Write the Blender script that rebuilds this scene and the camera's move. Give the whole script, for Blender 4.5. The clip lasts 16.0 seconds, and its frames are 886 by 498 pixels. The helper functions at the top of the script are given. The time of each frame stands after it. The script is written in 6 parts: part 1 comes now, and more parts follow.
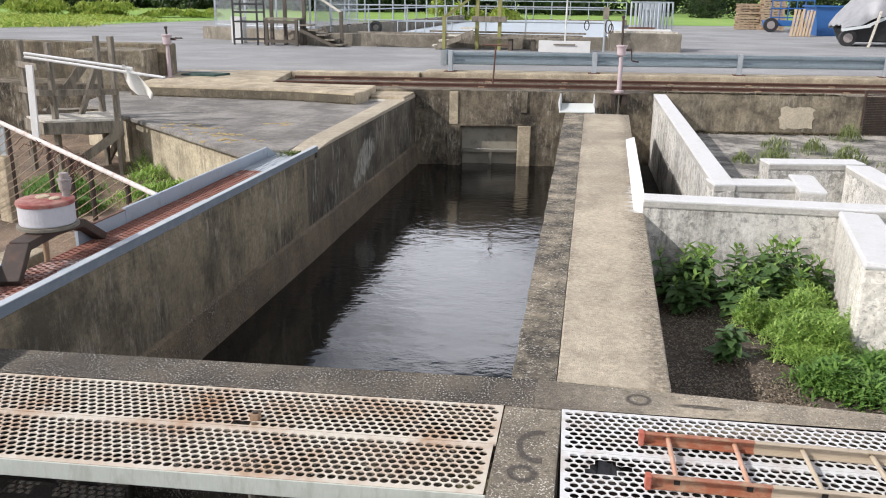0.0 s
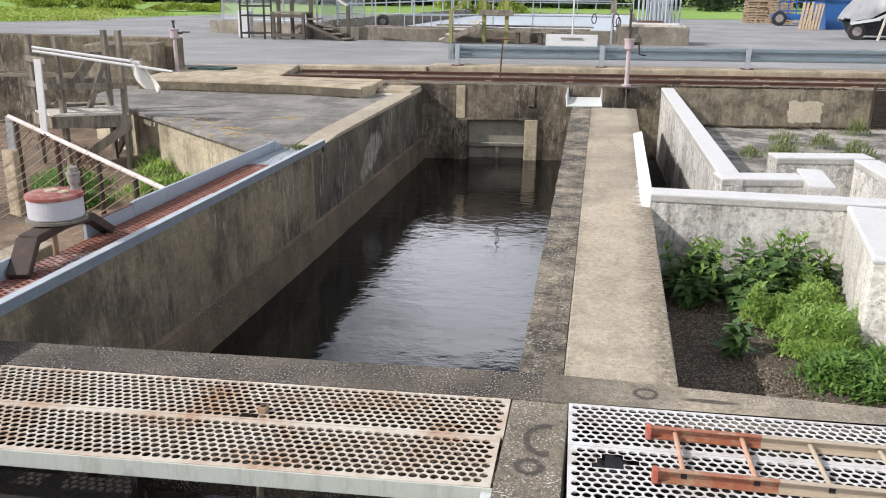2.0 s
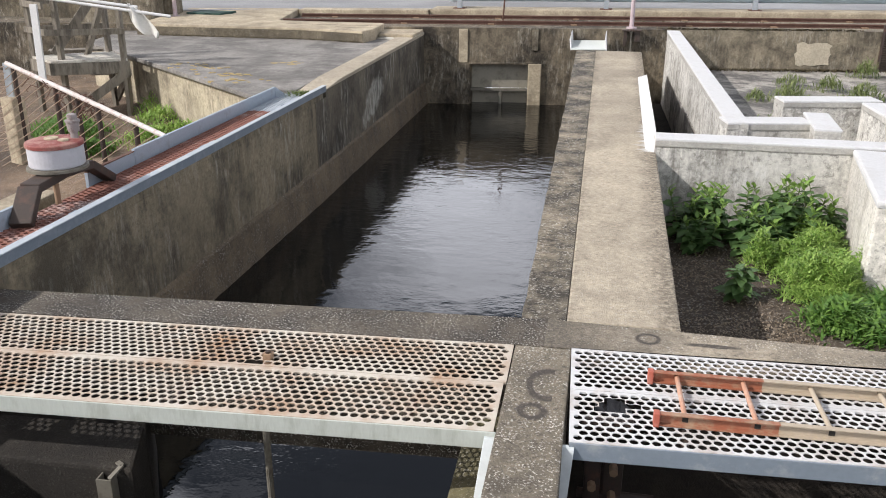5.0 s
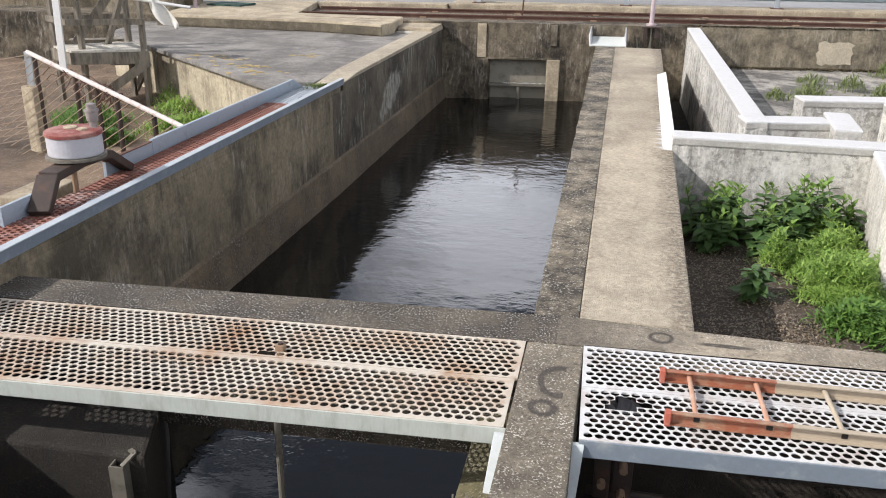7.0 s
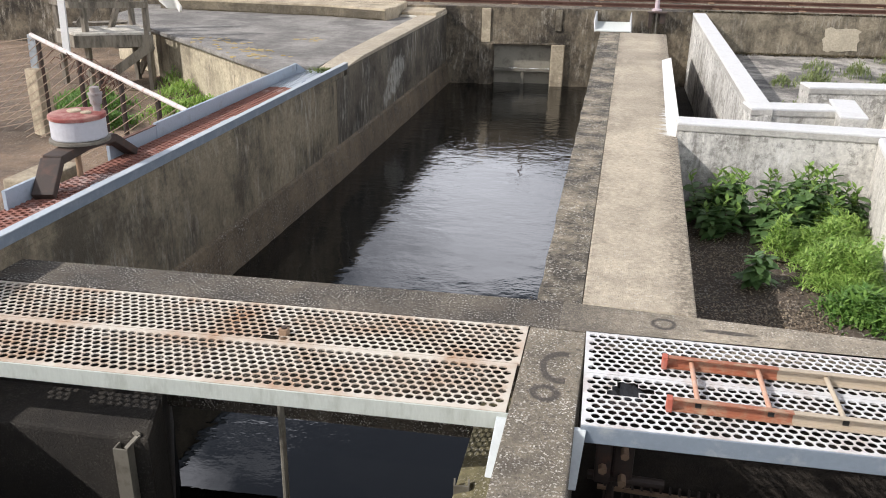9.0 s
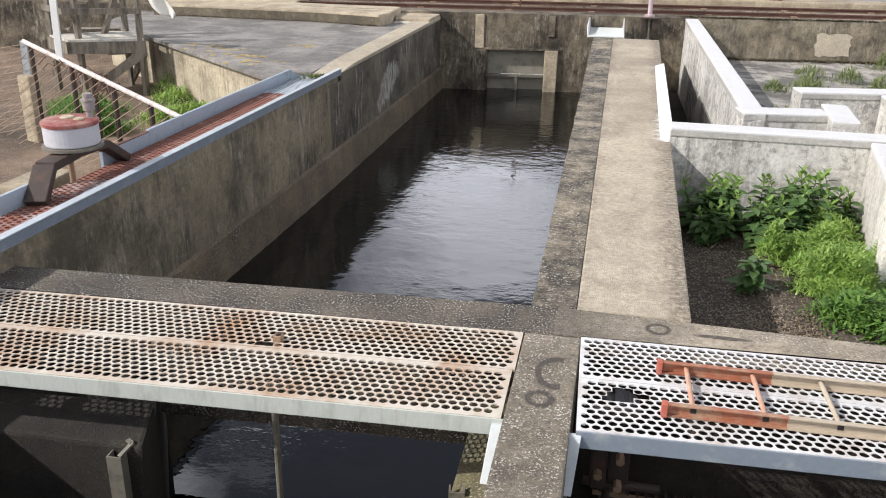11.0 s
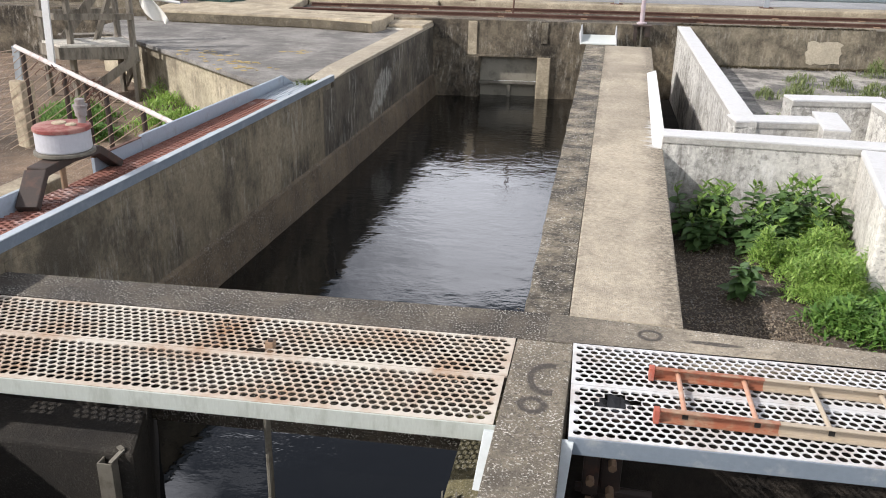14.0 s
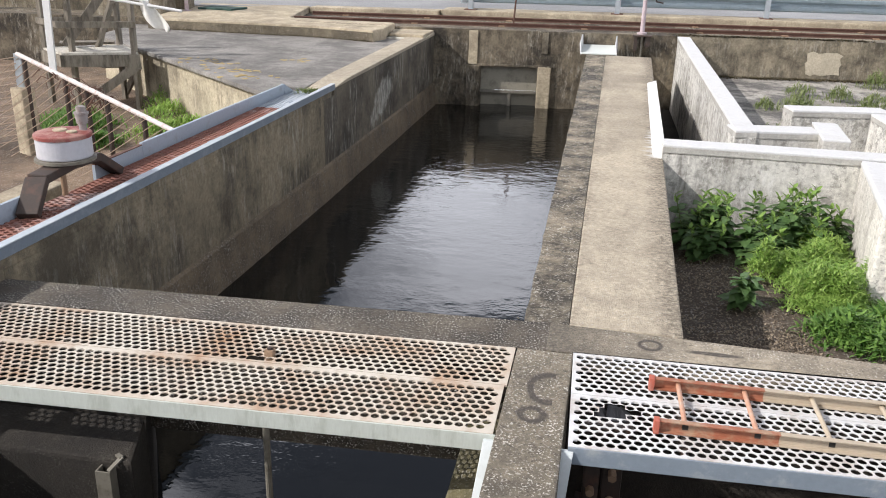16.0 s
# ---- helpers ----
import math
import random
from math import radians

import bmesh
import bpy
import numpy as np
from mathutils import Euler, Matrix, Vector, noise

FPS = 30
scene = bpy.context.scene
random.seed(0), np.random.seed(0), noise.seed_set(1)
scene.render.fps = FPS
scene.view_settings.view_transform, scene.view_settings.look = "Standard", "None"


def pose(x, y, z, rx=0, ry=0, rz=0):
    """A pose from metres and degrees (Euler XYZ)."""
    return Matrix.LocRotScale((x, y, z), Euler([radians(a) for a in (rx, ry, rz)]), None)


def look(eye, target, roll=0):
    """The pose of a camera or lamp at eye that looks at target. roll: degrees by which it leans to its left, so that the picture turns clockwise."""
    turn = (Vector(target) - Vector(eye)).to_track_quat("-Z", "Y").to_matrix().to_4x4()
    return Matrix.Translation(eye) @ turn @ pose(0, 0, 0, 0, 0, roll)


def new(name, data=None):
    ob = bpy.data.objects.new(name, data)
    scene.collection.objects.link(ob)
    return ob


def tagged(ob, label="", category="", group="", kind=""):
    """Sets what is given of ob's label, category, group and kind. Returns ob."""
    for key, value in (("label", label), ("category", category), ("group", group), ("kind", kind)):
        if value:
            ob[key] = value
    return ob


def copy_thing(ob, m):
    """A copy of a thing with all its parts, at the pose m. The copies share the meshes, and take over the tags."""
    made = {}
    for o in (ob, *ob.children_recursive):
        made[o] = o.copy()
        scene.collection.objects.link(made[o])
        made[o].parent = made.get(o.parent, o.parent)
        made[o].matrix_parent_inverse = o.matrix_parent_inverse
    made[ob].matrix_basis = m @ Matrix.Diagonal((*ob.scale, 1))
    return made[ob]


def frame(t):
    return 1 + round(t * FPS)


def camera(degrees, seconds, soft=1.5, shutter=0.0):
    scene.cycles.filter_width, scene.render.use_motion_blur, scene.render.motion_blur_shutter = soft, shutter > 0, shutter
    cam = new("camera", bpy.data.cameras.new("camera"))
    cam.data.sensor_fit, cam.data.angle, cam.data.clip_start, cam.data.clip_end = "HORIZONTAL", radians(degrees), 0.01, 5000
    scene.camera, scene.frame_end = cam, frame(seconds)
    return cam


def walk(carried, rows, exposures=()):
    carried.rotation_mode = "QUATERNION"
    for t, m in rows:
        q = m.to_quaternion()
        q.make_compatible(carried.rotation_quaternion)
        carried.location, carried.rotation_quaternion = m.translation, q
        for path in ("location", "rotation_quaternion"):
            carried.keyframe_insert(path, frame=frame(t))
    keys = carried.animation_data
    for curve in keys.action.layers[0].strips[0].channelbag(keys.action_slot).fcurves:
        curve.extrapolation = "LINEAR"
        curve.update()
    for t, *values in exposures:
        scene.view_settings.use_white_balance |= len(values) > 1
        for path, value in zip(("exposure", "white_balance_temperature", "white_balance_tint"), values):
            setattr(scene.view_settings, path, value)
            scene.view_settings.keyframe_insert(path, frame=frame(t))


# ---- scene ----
# Camera: held almost still on a raised spot above the deck, tilting down and back
cam = camera(55.4, 16.0, soft=1.0)
# seconds, x, y, z, tilt, lean, turn
PATH = [
    (0.0, 0.000, 0.000, 2.050, 73.254, 0.700, 9.806),
    (0.5, -0.001, -0.001, 2.050, 73.251, 0.721, 9.915),
    (1.0, -0.004, -0.004, 2.052, 73.167, 0.756, 10.002),
    (1.5, -0.005, -0.003, 2.051, 73.063, 0.724, 10.125),
    (2.0, -0.003, -0.006, 2.050, 72.851, 0.633, 10.267),
    (2.5, -0.002, -0.003, 2.048, 72.537, 0.556, 10.314),
    (3.0, -0.001, 0.000, 2.053, 72.360, 0.516, 10.044),
    (3.5, -0.002, -0.000, 2.050, 72.394, 0.621, 9.876),
    (4.0, -0.002, -0.001, 2.050, 71.931, 0.483, 10.036),
    (4.5, -0.007, 0.007, 2.052, 70.010, 0.269, 10.201),
    (4.7, -0.003, 0.006, 2.047, 69.245, 0.181, 10.370),
    (6.8, -0.009, 0.017, 2.047, 69.130, 1.150, 11.095),
    (7.0, 0.006, 0.009, 2.048, 68.841, 0.880, 11.589),
    (7.5, 0.006, 0.010, 2.051, 68.057, 1.034, 11.872),
    (8.0, 0.004, 0.008, 2.054, 67.501, 1.059, 12.026),
    (8.5, -0.001, 0.009, 2.051, 67.441, 1.125, 12.027),
    (9.0, 0.005, 0.005, 2.049, 67.844, 1.111, 11.790),
    (9.5, -0.000, 0.005, 2.050, 67.950, 1.160, 11.599),
    (12.0, 0.004, 0.012, 2.048, 68.359, 1.110, 11.243),
    (12.5, 0.003, 0.007, 2.049, 68.193, 1.307, 11.196),
    (13.0, 0.005, 0.004, 2.049, 68.150, 1.318, 11.150),
    (13.5, 0.002, 0.003, 2.047, 68.418, 1.341, 10.987),
    (14.0, 0.004, 0.007, 2.049, 68.666, 1.345, 10.847),
    (14.5, 0.000, 0.005, 2.048, 69.048, 1.474, 10.677),
    (15.0, 0.002, 0.008, 2.050, 69.295, 1.463, 10.644),
    (15.5, 0.003, 0.009, 2.047, 69.349, 1.552, 10.734),
    (16.0, 0.001, 0.007, 2.049, 69.262, 1.608, 10.836),
]
walk(cam, [(t, pose(x, y, z, tilt, 0, turn) @ pose(0, 0, 0, 0, 0, lean)) for t, x, y, z, tilt, lean, turn in PATH],
     exposures=((0.0, -0.20), (3.0, -0.22), (4.7, -0.24), (7.0, -0.18), (9.0, -0.13), (13.0, -0.14), (16.0, -0.13)))

# ---- light ----
SUN_TO = Vector((-0.72, -0.42, 0.62)).normalized()
world = bpy.data.worlds.new("sky")
scene.world = world
world.use_nodes = True
wn, wl = world.node_tree.nodes, world.node_tree.links
sky = wn.new("ShaderNodeTexSky")
sky.sky_type = "NISHITA"
sky.sun_disc = False
sky.dust_density = 3.0
sky.sun_elevation = math.asin(SUN_TO.z)
sky.sun_rotation = math.atan2(SUN_TO.x, SUN_TO.y)
wcoord = wn.new("ShaderNodeTexCoord")
wmap = wn.new("ShaderNodeMapping")
wmap.inputs["Scale"].default_value = (2.2, 2.2, 5.0)
wl.new(wcoord.outputs["Generated"], wmap.inputs["Vector"])
wnoise = wn.new("ShaderNodeTexNoise")
wnoise.inputs["Scale"].default_value = 1.6
wnoise.inputs["Detail"].default_value = 6
wl.new(wmap.outputs["Vector"], wnoise.inputs["Vector"])
wramp = wn.new("ShaderNodeValToRGB")
wramp.color_ramp.elements[0].position = 0.44
wramp.color_ramp.elements[0].color = (0.08, 0.08, 0.08, 1)
wramp.color_ramp.elements[1].position = 0.62
wl.new(wnoise.outputs["Fac"], wramp.inputs["Fac"])
wmix = wn.new("ShaderNodeMixRGB")
wmix.inputs["Color2"].default_value = (38, 38.7, 42.5, 1)
# the cloud thins towards the zenith
wsep = wn.new("ShaderNodeSeparateXYZ")
wl.new(wcoord.outputs["Generated"], wsep.inputs[0])
wthin = wn.new("ShaderNodeMapRange")
for name, v in (("From Min", 0.6), ("From Max", 0.85), ("To Min", 1.0), ("To Max", 0.12)):
    wthin.inputs[name].default_value = v
wl.new(wsep.outputs["Z"], wthin.inputs["Value"])
wfac = wn.new("ShaderNodeMath")
wfac.operation = "MULTIPLY"
wl.new(wramp.outputs["Color"], wfac.inputs[0])
wl.new(wthin.outputs["Result"], wfac.inputs[1])
wl.new(wfac.outputs[0], wmix.inputs["Fac"])
wl.new(sky.outputs["Color"], wmix.inputs["Color1"])
wl.new(wmix.outputs["Color"], wn["Background"].inputs["Color"])
wn["Background"].inputs["Strength"].default_value = 0.07

sun = new("sun", bpy.data.lights.new("sun", "SUN"))
sun.data.energy = 5.0
sun.data.angle = radians(0.7)
sun.data.color = (1.0, 0.955, 0.935)
sun.matrix_world = look(SUN_TO * 50, (0, 0, 0))


# ---- materials ----
def nodes_of(name):
    m = bpy.data.materials.new(name)
    m.use_nodes = True
    return m, m.node_tree.nodes, m.node_tree.links, m.node_tree.nodes["Principled BSDF"]


def noise_tex(n, l, vec, scale, detail=5.0, rough=0.6):
    t = n.new("ShaderNodeTexNoise")
    t.inputs["Scale"].default_value = scale
    t.inputs["Detail"].default_value = detail
    t.inputs["Roughness"].default_value = rough
    l.new(vec, t.inputs["Vector"])
    return t.outputs["Fac"]


def ramp(n, l, fac, lo, hi, a=(0, 0, 0), b=(1, 1, 1)):
    r = n.new("ShaderNodeValToRGB")
    r.color_ramp.elements[0].position, r.color_ramp.elements[1].position = lo, hi
    r.color_ramp.elements[0].color, r.color_ramp.elements[1].color = (*a, 1), (*b, 1)
    l.new(fac, r.inputs["Fac"])
    return r.outputs["Color"]


def mix(n, l, fac, a, b, mode="MIX"):
    m = n.new("ShaderNodeMixRGB")
    m.blend_type = mode
    for sock, v in zip(m.inputs, (fac, a, b)):
        if isinstance(v, bpy.types.NodeSocket):
            l.new(v, sock)
        elif isinstance(v, (int, float)):
            sock.default_value = v
        else:
            sock.default_value = (*v, 1)
    return m.outputs["Color"]


def mapped(n, l, scale=(1, 1, 1), loc=(0, 0, 0)):
    g = n.new("ShaderNodeNewGeometry")
    m = n.new("ShaderNodeMapping")
    m.inputs["Scale"].default_value = scale
    m.inputs["Location"].default_value = loc
    l.new(g.outputs["Position"], m.inputs["Vector"])
    return m.outputs["Vector"]


def bump(n, l, bsdf, height, strength=0.4, dist=0.01):
    b = n.new("ShaderNodeBump")
    b.inputs["Strength"].default_value = strength
    b.inputs["Distance"].default_value = dist
    l.new(height, b.inputs["Height"])
    l.new(b.outputs["Normal"], bsdf.inputs["Normal"])


def concrete(name, base, dark, light=None, stain=0.5, streak=0.5, specks=0.0, rough=0.9, seed=0.0, speck_size=70, lo=0.38, hi=0.66, blot=1.7, fine=0.35, extra=None):
    """Weathered concrete: broad tone, cloudy blotches, grime, soft runs and exposed stones."""
    m, n, l, b = nodes_of(name)
    v = mapped(n, l, loc=(seed, seed * 0.7, 0))
    col = mix(n, l, ramp(n, l, noise_tex(n, l, v, 28, 4), 0.35, 0.7), tuple(c * 0.82 for c in base), tuple(min(c * 1.14, 0.95) for c in base))
    tone = ramp(n, l, noise_tex(n, l, mapped(n, l, loc=(seed + 21, 5, seed)), 0.55, 3, 0.55), 0.36, 0.64)
    col = mix(n, l, 1.0, col, mix(n, l, tone, (0.80, 0.79, 0.77), (1.12, 1.11, 1.08)), "MULTIPLY")
    patch = ramp(n, l, noise_tex(n, l, v, blot, 10, 0.72), lo, hi)
    col = mix(n, l, mix(n, l, 1.0, patch, (stain,) * 3, "MULTIPLY"), col, dark)
    grit = ramp(n, l, noise_tex(n, l, v, 15, 10, 0.85), 0.48, 0.62)
    where = ramp(n, l, noise_tex(n, l, mapped(n, l, loc=(3, seed, 11)), 1.1, 4, 0.6), 0.35, 0.62, (0.25, 0.25, 0.25))
    col = mix(n, l, mix(n, l, 1.0, mix(n, l, 1.0, grit, where, "MULTIPLY"), (fine,) * 3, "MULTIPLY"), col, tuple(0.45 * a + 0.55 * c * 0.5 for a, c in zip(dark, base)))
    if streak:
        area = ramp(n, l, noise_tex(n, l, mapped(n, l, (1, 1, 1.3), (seed + 9, 4, 0)), 1.0, 5, 0.62), 0.40, 0.60)
        wide = noise_tex(n, l, mapped(n, l, (3.2, 3.2, 0.55), (seed, 1, 2)), 1.4, 8, 0.68)
        thin = noise_tex(n, l, mapped(n, l, (12, 12, 1.5), (seed, 6, 2)), 1.3, 9, 0.75)
        run = ramp(n, l, mix(n, l, 0.35, wide, thin), 0.47, 0.62)
        run = mix(n, l, 1.0, run, area, "MULTIPLY")
        col = mix(n, l, mix(n, l, 1.0, run, (streak,) * 3, "MULTIPLY"), col, dark)
        if light:
            run2 = ramp(n, l, noise_tex(n, l, mapped(n, l, (9, 9, 2.0), (seed + 5, 3, 1)), 1.6, 10, 0.8), 0.50, 0.64)
            area2 = ramp(n, l, noise_tex(n, l, mapped(n, l, (1, 1, 1), (seed + 2, 8, 3)), 1.4, 6, 0.65), 0.46, 0.60)
            col = mix(n, l, mix(n, l, 1.0, mix(n, l, 1.0, run2, area2, "MULTIPLY"), (0.75,) * 3, "MULTIPLY"), col, light)
    if specks:
        stones = ramp(n, l, noise_tex(n, l, v, speck_size, 3, 0.65), 0.56, 0.62)
        some = ramp(n, l, noise_tex(n, l, v, 6, 6, 0.7), 0.36, 0.62)
        spot = mix(n, l, 1.0, stones, some, "MULTIPLY")
        col = mix(n, l, mix(n, l, 1.0, spot, (specks,) * 3, "MULTIPLY"), col, (0.66, 0.63, 0.56))
        pits = ramp(n, l, noise_tex(n, l, mapped(n, l, loc=(seed + 40, 2, 5)), speck_size * 0.7, 3, 0.6), 0.58, 0.66)
        col = mix(n, l, mix(n, l, 1.0, pits, (min(specks, 0.6),) * 3, "MULTIPLY"), col, tuple(c * 0.6 for c in dark))
    if extra:
        col = extra(n, l, col)
    l.new(col, b.inputs["Base Color"])
    b.inputs["Roughness"].default_value = rough
    h = mix(n, l, 0.5, noise_tex(n, l, v, 90, 3), noise_tex(n, l, v, 9, 6))
    bump(n, l, b, h, 0.75, 0.016)
    return m


def maths(n, l, op, a, b=0.0, clamp=False):
    m = n.new("ShaderNodeMath")
    m.operation, m.use_clamp = op, clamp
    for sock, v in zip(m.inputs, (a, b)):
        if isinstance(v, bpy.types.NodeSocket):
            l.new(v, sock)
        else:
            sock.default_value = v
    return m.outputs[0]


def axes(n, l):
    g = n.new("ShaderNodeNewGeometry")
    x = n.new("ShaderNodeSeparateXYZ")
    l.new(g.outputs["Position"], x.inputs[0])
    return x.outputs


def ring_stains(n, l, col):
    """Old tar marks left on the deck: two rings, a hook and a smear."""
    x, y, _ = axes(n, l)
    wob = maths(n, l, "MULTIPLY", maths(n, l, "SUBTRACT", noise_tex(n, l, mapped(n, l), 16, 5, 0.65), 0.5), 0.03)
    breaks = ramp(n, l, noise_tex(n, l, mapped(n, l, loc=(4, 4, 0)), 45, 6, 0.7), 0.34, 0.50, (0.6, 0.6, 0.6))
    for cx, cy, sx, sy, r, w, x_max in ((0.342, 4.191, 1, 1, 0.055, 0.02, 9), (-0.208, 3.355, 1, 1, 0.056, 0.024, 9), (-0.15, 3.606, 1.25, 0.85, 0.112, 0.027, -0.125), (0.66, 4.168, 0.25, 1.6, 0.0, 0.042, 9)):
        dx = maths(n, l, "MULTIPLY", maths(n, l, "SUBTRACT", x, cx), sx)
        dy = maths(n, l, "MULTIPLY", maths(n, l, "SUBTRACT", y, cy), sy)
        d = maths(n, l, "SQRT", maths(n, l, "ADD", maths(n, l, "MULTIPLY", dx, dx), maths(n, l, "MULTIPLY", dy, dy)))
        off = maths(n, l, "ABSOLUTE", maths(n, l, "SUBTRACT", maths(n, l, "ADD", d, wob), r))
        mask = maths(n, l, "MULTIPLY", maths(n, l, "SUBTRACT", w, off), 1 / 0.014, True)
        if x_max < 9:
            mask = maths(n, l, "MULTIPLY", mask, maths(n, l, "LESS_THAN", x, x_max))
        mask = mix(n, l, 0.95, (0, 0, 0), mix(n, l, 1.0, breaks, mask, "MULTIPLY"))
        col = mix(n, l, mask, col, (0.055, 0.047, 0.04))
    return col


def worn_to_pale(n, l, col):
    """Dark algae round the middle of the deck, worn away unevenly along the beam."""
    rag = maths(n, l, "SUBTRACT", noise_tex(n, l, mapped(n, l, loc=(7, 2, 0)), 3.5, 9, 0.75), 0.5)
    m = maths(n, l, "MULTIPLY", maths(n, l, "SUBTRACT", 0.62, maths(n, l, "ADD", axes(n, l)[0], maths(n, l, "MULTIPLY", rag, 1.6))), 1.3, True)
    grit = ramp(n, l, noise_tex(n, l, mapped(n, l), 60, 5, 0.7), 0.40, 0.60, (0.55, 0.55, 0.55))
    return ring_stains(n, l, mix(n, l, mix(n, l, 0.85, (0, 0, 0), mix(n, l, 1.0, grit, m, "MULTIPLY")), col, (0.07, 0.06, 0.048)))


def lime_bloom(n, l, col):
    """A pale lime bloom with ragged edges, low on the old pour."""
    x, y, z = axes(n, l)
    rag = maths(n, l, "SUBTRACT", noise_tex(n, l, mapped(n, l, (1, 1, 1.2)), 2.4, 9, 0.7), 0.5)
    dy = maths(n, l, "MULTIPLY", maths(n, l, "SUBTRACT", y, 12.5), 1.1)
    dz = maths(n, l, "MULTIPLY", maths(n, l, "SUBTRACT", maths(n, l, "ADD", z, 0.36), maths(n, l, "MULTIPLY", dy, 0.22)), 3.0)
    d = maths(n, l, "SQRT", maths(n, l, "ADD", maths(n, l, "MULTIPLY", dy, dy), maths(n, l, "MULTIPLY", dz, dz)))
    m = maths(n, l, "MULTIPLY", maths(n, l, "SUBTRACT", 0.8, maths(n, l, "ADD", d, maths(n, l, "MULTIPLY", rag, 2.2))), 4.0, True)
    grain = ramp(n, l, noise_tex(n, l, mapped(n, l, (4, 4, 1)), 6, 9, 0.75), 0.40, 0.58)
    return mix(n, l, mix(n, l, 0.7, (0, 0, 0), mix(n, l, 1.0, grain, m, "MULTIPLY")), col, (0.50, 0.49, 0.43))


def walkway_grime(n, l, col):
    """Lichen grime that creeps in from the walkway's edges and both ends."""
    x, y, _ = axes(n, l)
    rag = maths(n, l, "SUBTRACT", noise_tex(n, l, mapped(n, l, (1, 0.6, 1)), 2.2, 10, 0.78), 0.5)
    fine = ramp(n, l, noise_tex(n, l, mapped(n, l, loc=(8, 1, 0)), 24, 9, 0.8), 0.40, 0.58)
    edge = maths(n, l, "SUBTRACT", 0.525, maths(n, l, "SUBTRACT", x, maths(n, l, "MULTIPLY", maths(n, l, "SUBTRACT", y, 4.34), 0.0135)))
    inner = maths(n, l, "ADD", x, 0.098)
    for d, reach, amount in ((edge, 0.20, 0.9), (inner, 0.07, 0.85)):
        m = maths(n, l, "SUBTRACT", reach, maths(n, l, "ADD", d, maths(n, l, "MULTIPLY", rag, 0.55)))
        m = maths(n, l, "MULTIPLY", m, 7.0, True)
        col = mix(n, l, mix(n, l, amount, (0, 0, 0), mix(n, l, 1.0, fine, m, "MULTIPLY")), col, (0.10, 0.082, 0.06))
    cloud = ramp(n, l, noise_tex(n, l, mapped(n, l, (1.4, 0.8, 1), (2, 6, 0)), 1.6, 9, 0.75), 0.46, 0.62)
    col = mix(n, l, mix(n, l, 0.6, (0, 0, 0), mix(n, l, 1.0, cloud, fine, "MULTIPLY")), col, (0.16, 0.135, 0.10))
    # white paint brushed over the edge beside the pit walls
    brush = maths(n, l, "SUBTRACT", noise_tex(n, l, mapped(n, l, (0.8, 5, 1), (1, 3, 0)), 2.2, 7, 0.65), 0.5)
    for y0, y1, reach in ((8.35, 9.6, 0.14), (9.4, 12.9, 0.07)):
        along = maths(n, l, "MULTIPLY", maths(n, l, "GREATER_THAN", y, y0), maths(n, l, "LESS_THAN", y, y1))
        m = maths(n, l, "MULTIPLY", maths(n, l, "SUBTRACT", reach, maths(n, l, "ADD", edge, maths(n, l, "MULTIPLY", brush, 0.7))), 12.0, True)
        col = mix(n, l, maths(n, l, "MULTIPLY", m, along), col, (0.64, 0.64, 0.62))
    return col


def painted(name, base, wear=None, amount=0.4, scale=6, rough=0.5, metallic=0.0, lo=0.5, hi=0.7, stretch=(1, 1, 1)):
    """Paint, metal or wood with worn patches in a second colour."""
    m, n, l, b = nodes_of(name)
    v = mapped(n, l, stretch)
    col = mix(n, l, noise_tex(n, l, v, scale * 7, 4), tuple(c * 0.85 for c in base), tuple(min(c * 1.12, 0.95) for c in base))
    if wear:
        w = ramp(n, l, noise_tex(n, l, v, scale, 8, 0.7), lo, hi)
        col = mix(n, l, mix(n, l, 1.0, w, (amount,) * 3, "MULTIPLY"), col, wear)
    l.new(col, b.inputs["Base Color"])
    b.inputs["Roughness"].default_value = rough
    b.inputs["Metallic"].default_value = metallic
    bump(n, l, b, noise_tex(n, l, v, scale * 12, 4), 0.25, 0.004)
    return m


def water_material(name, ripple, calm):
    """Murky water: short wind ripples that come in patches over a slow swell."""
    m, n, l, b = nodes_of(name)
    b.inputs["Base Color"].default_value = (0.003, 0.0032, 0.003, 1)
    b.inputs["Roughness"].default_value = 0.004
    b.inputs["IOR"].default_value = 1.55
    swell = noise_tex(n, l, mapped(n, l, (0.8, 1.0, 1)), 1.3, 2, 0.5)
    crests = noise_tex(n, l, mapped(n, l, (0.62, 1.0, 1), (3, 1, 0)), 8.5, 3, 0.55)
    fine = noise_tex(n, l, mapped(n, l, (0.6, 1.0, 1)), 22, 2, 0.5)
    gust = maths(n, l, "MULTIPLY", maths(n, l, "SUBTRACT", noise_tex(n, l, mapped(n, l, (1, 0.8, 1), (5, 2, 0)), 0.7, 4, 0.6), 0.5), 1.6)
    reach = maths(n, l, "MULTIPLY", maths(n, l, "SUBTRACT", axes(n, l)[1], 7.2), 0.06, True)
    windy = maths(n, l, "ADD", maths(n, l, "ADD", gust, reach), calm, True)
    short = mix(n, l, 1.0, mix(n, l, 0.26, crests, fine), windy, "MULTIPLY")
    bump(n, l, b, mix(n, l, 0.55, swell, short), ripple, 0.05)
    return m


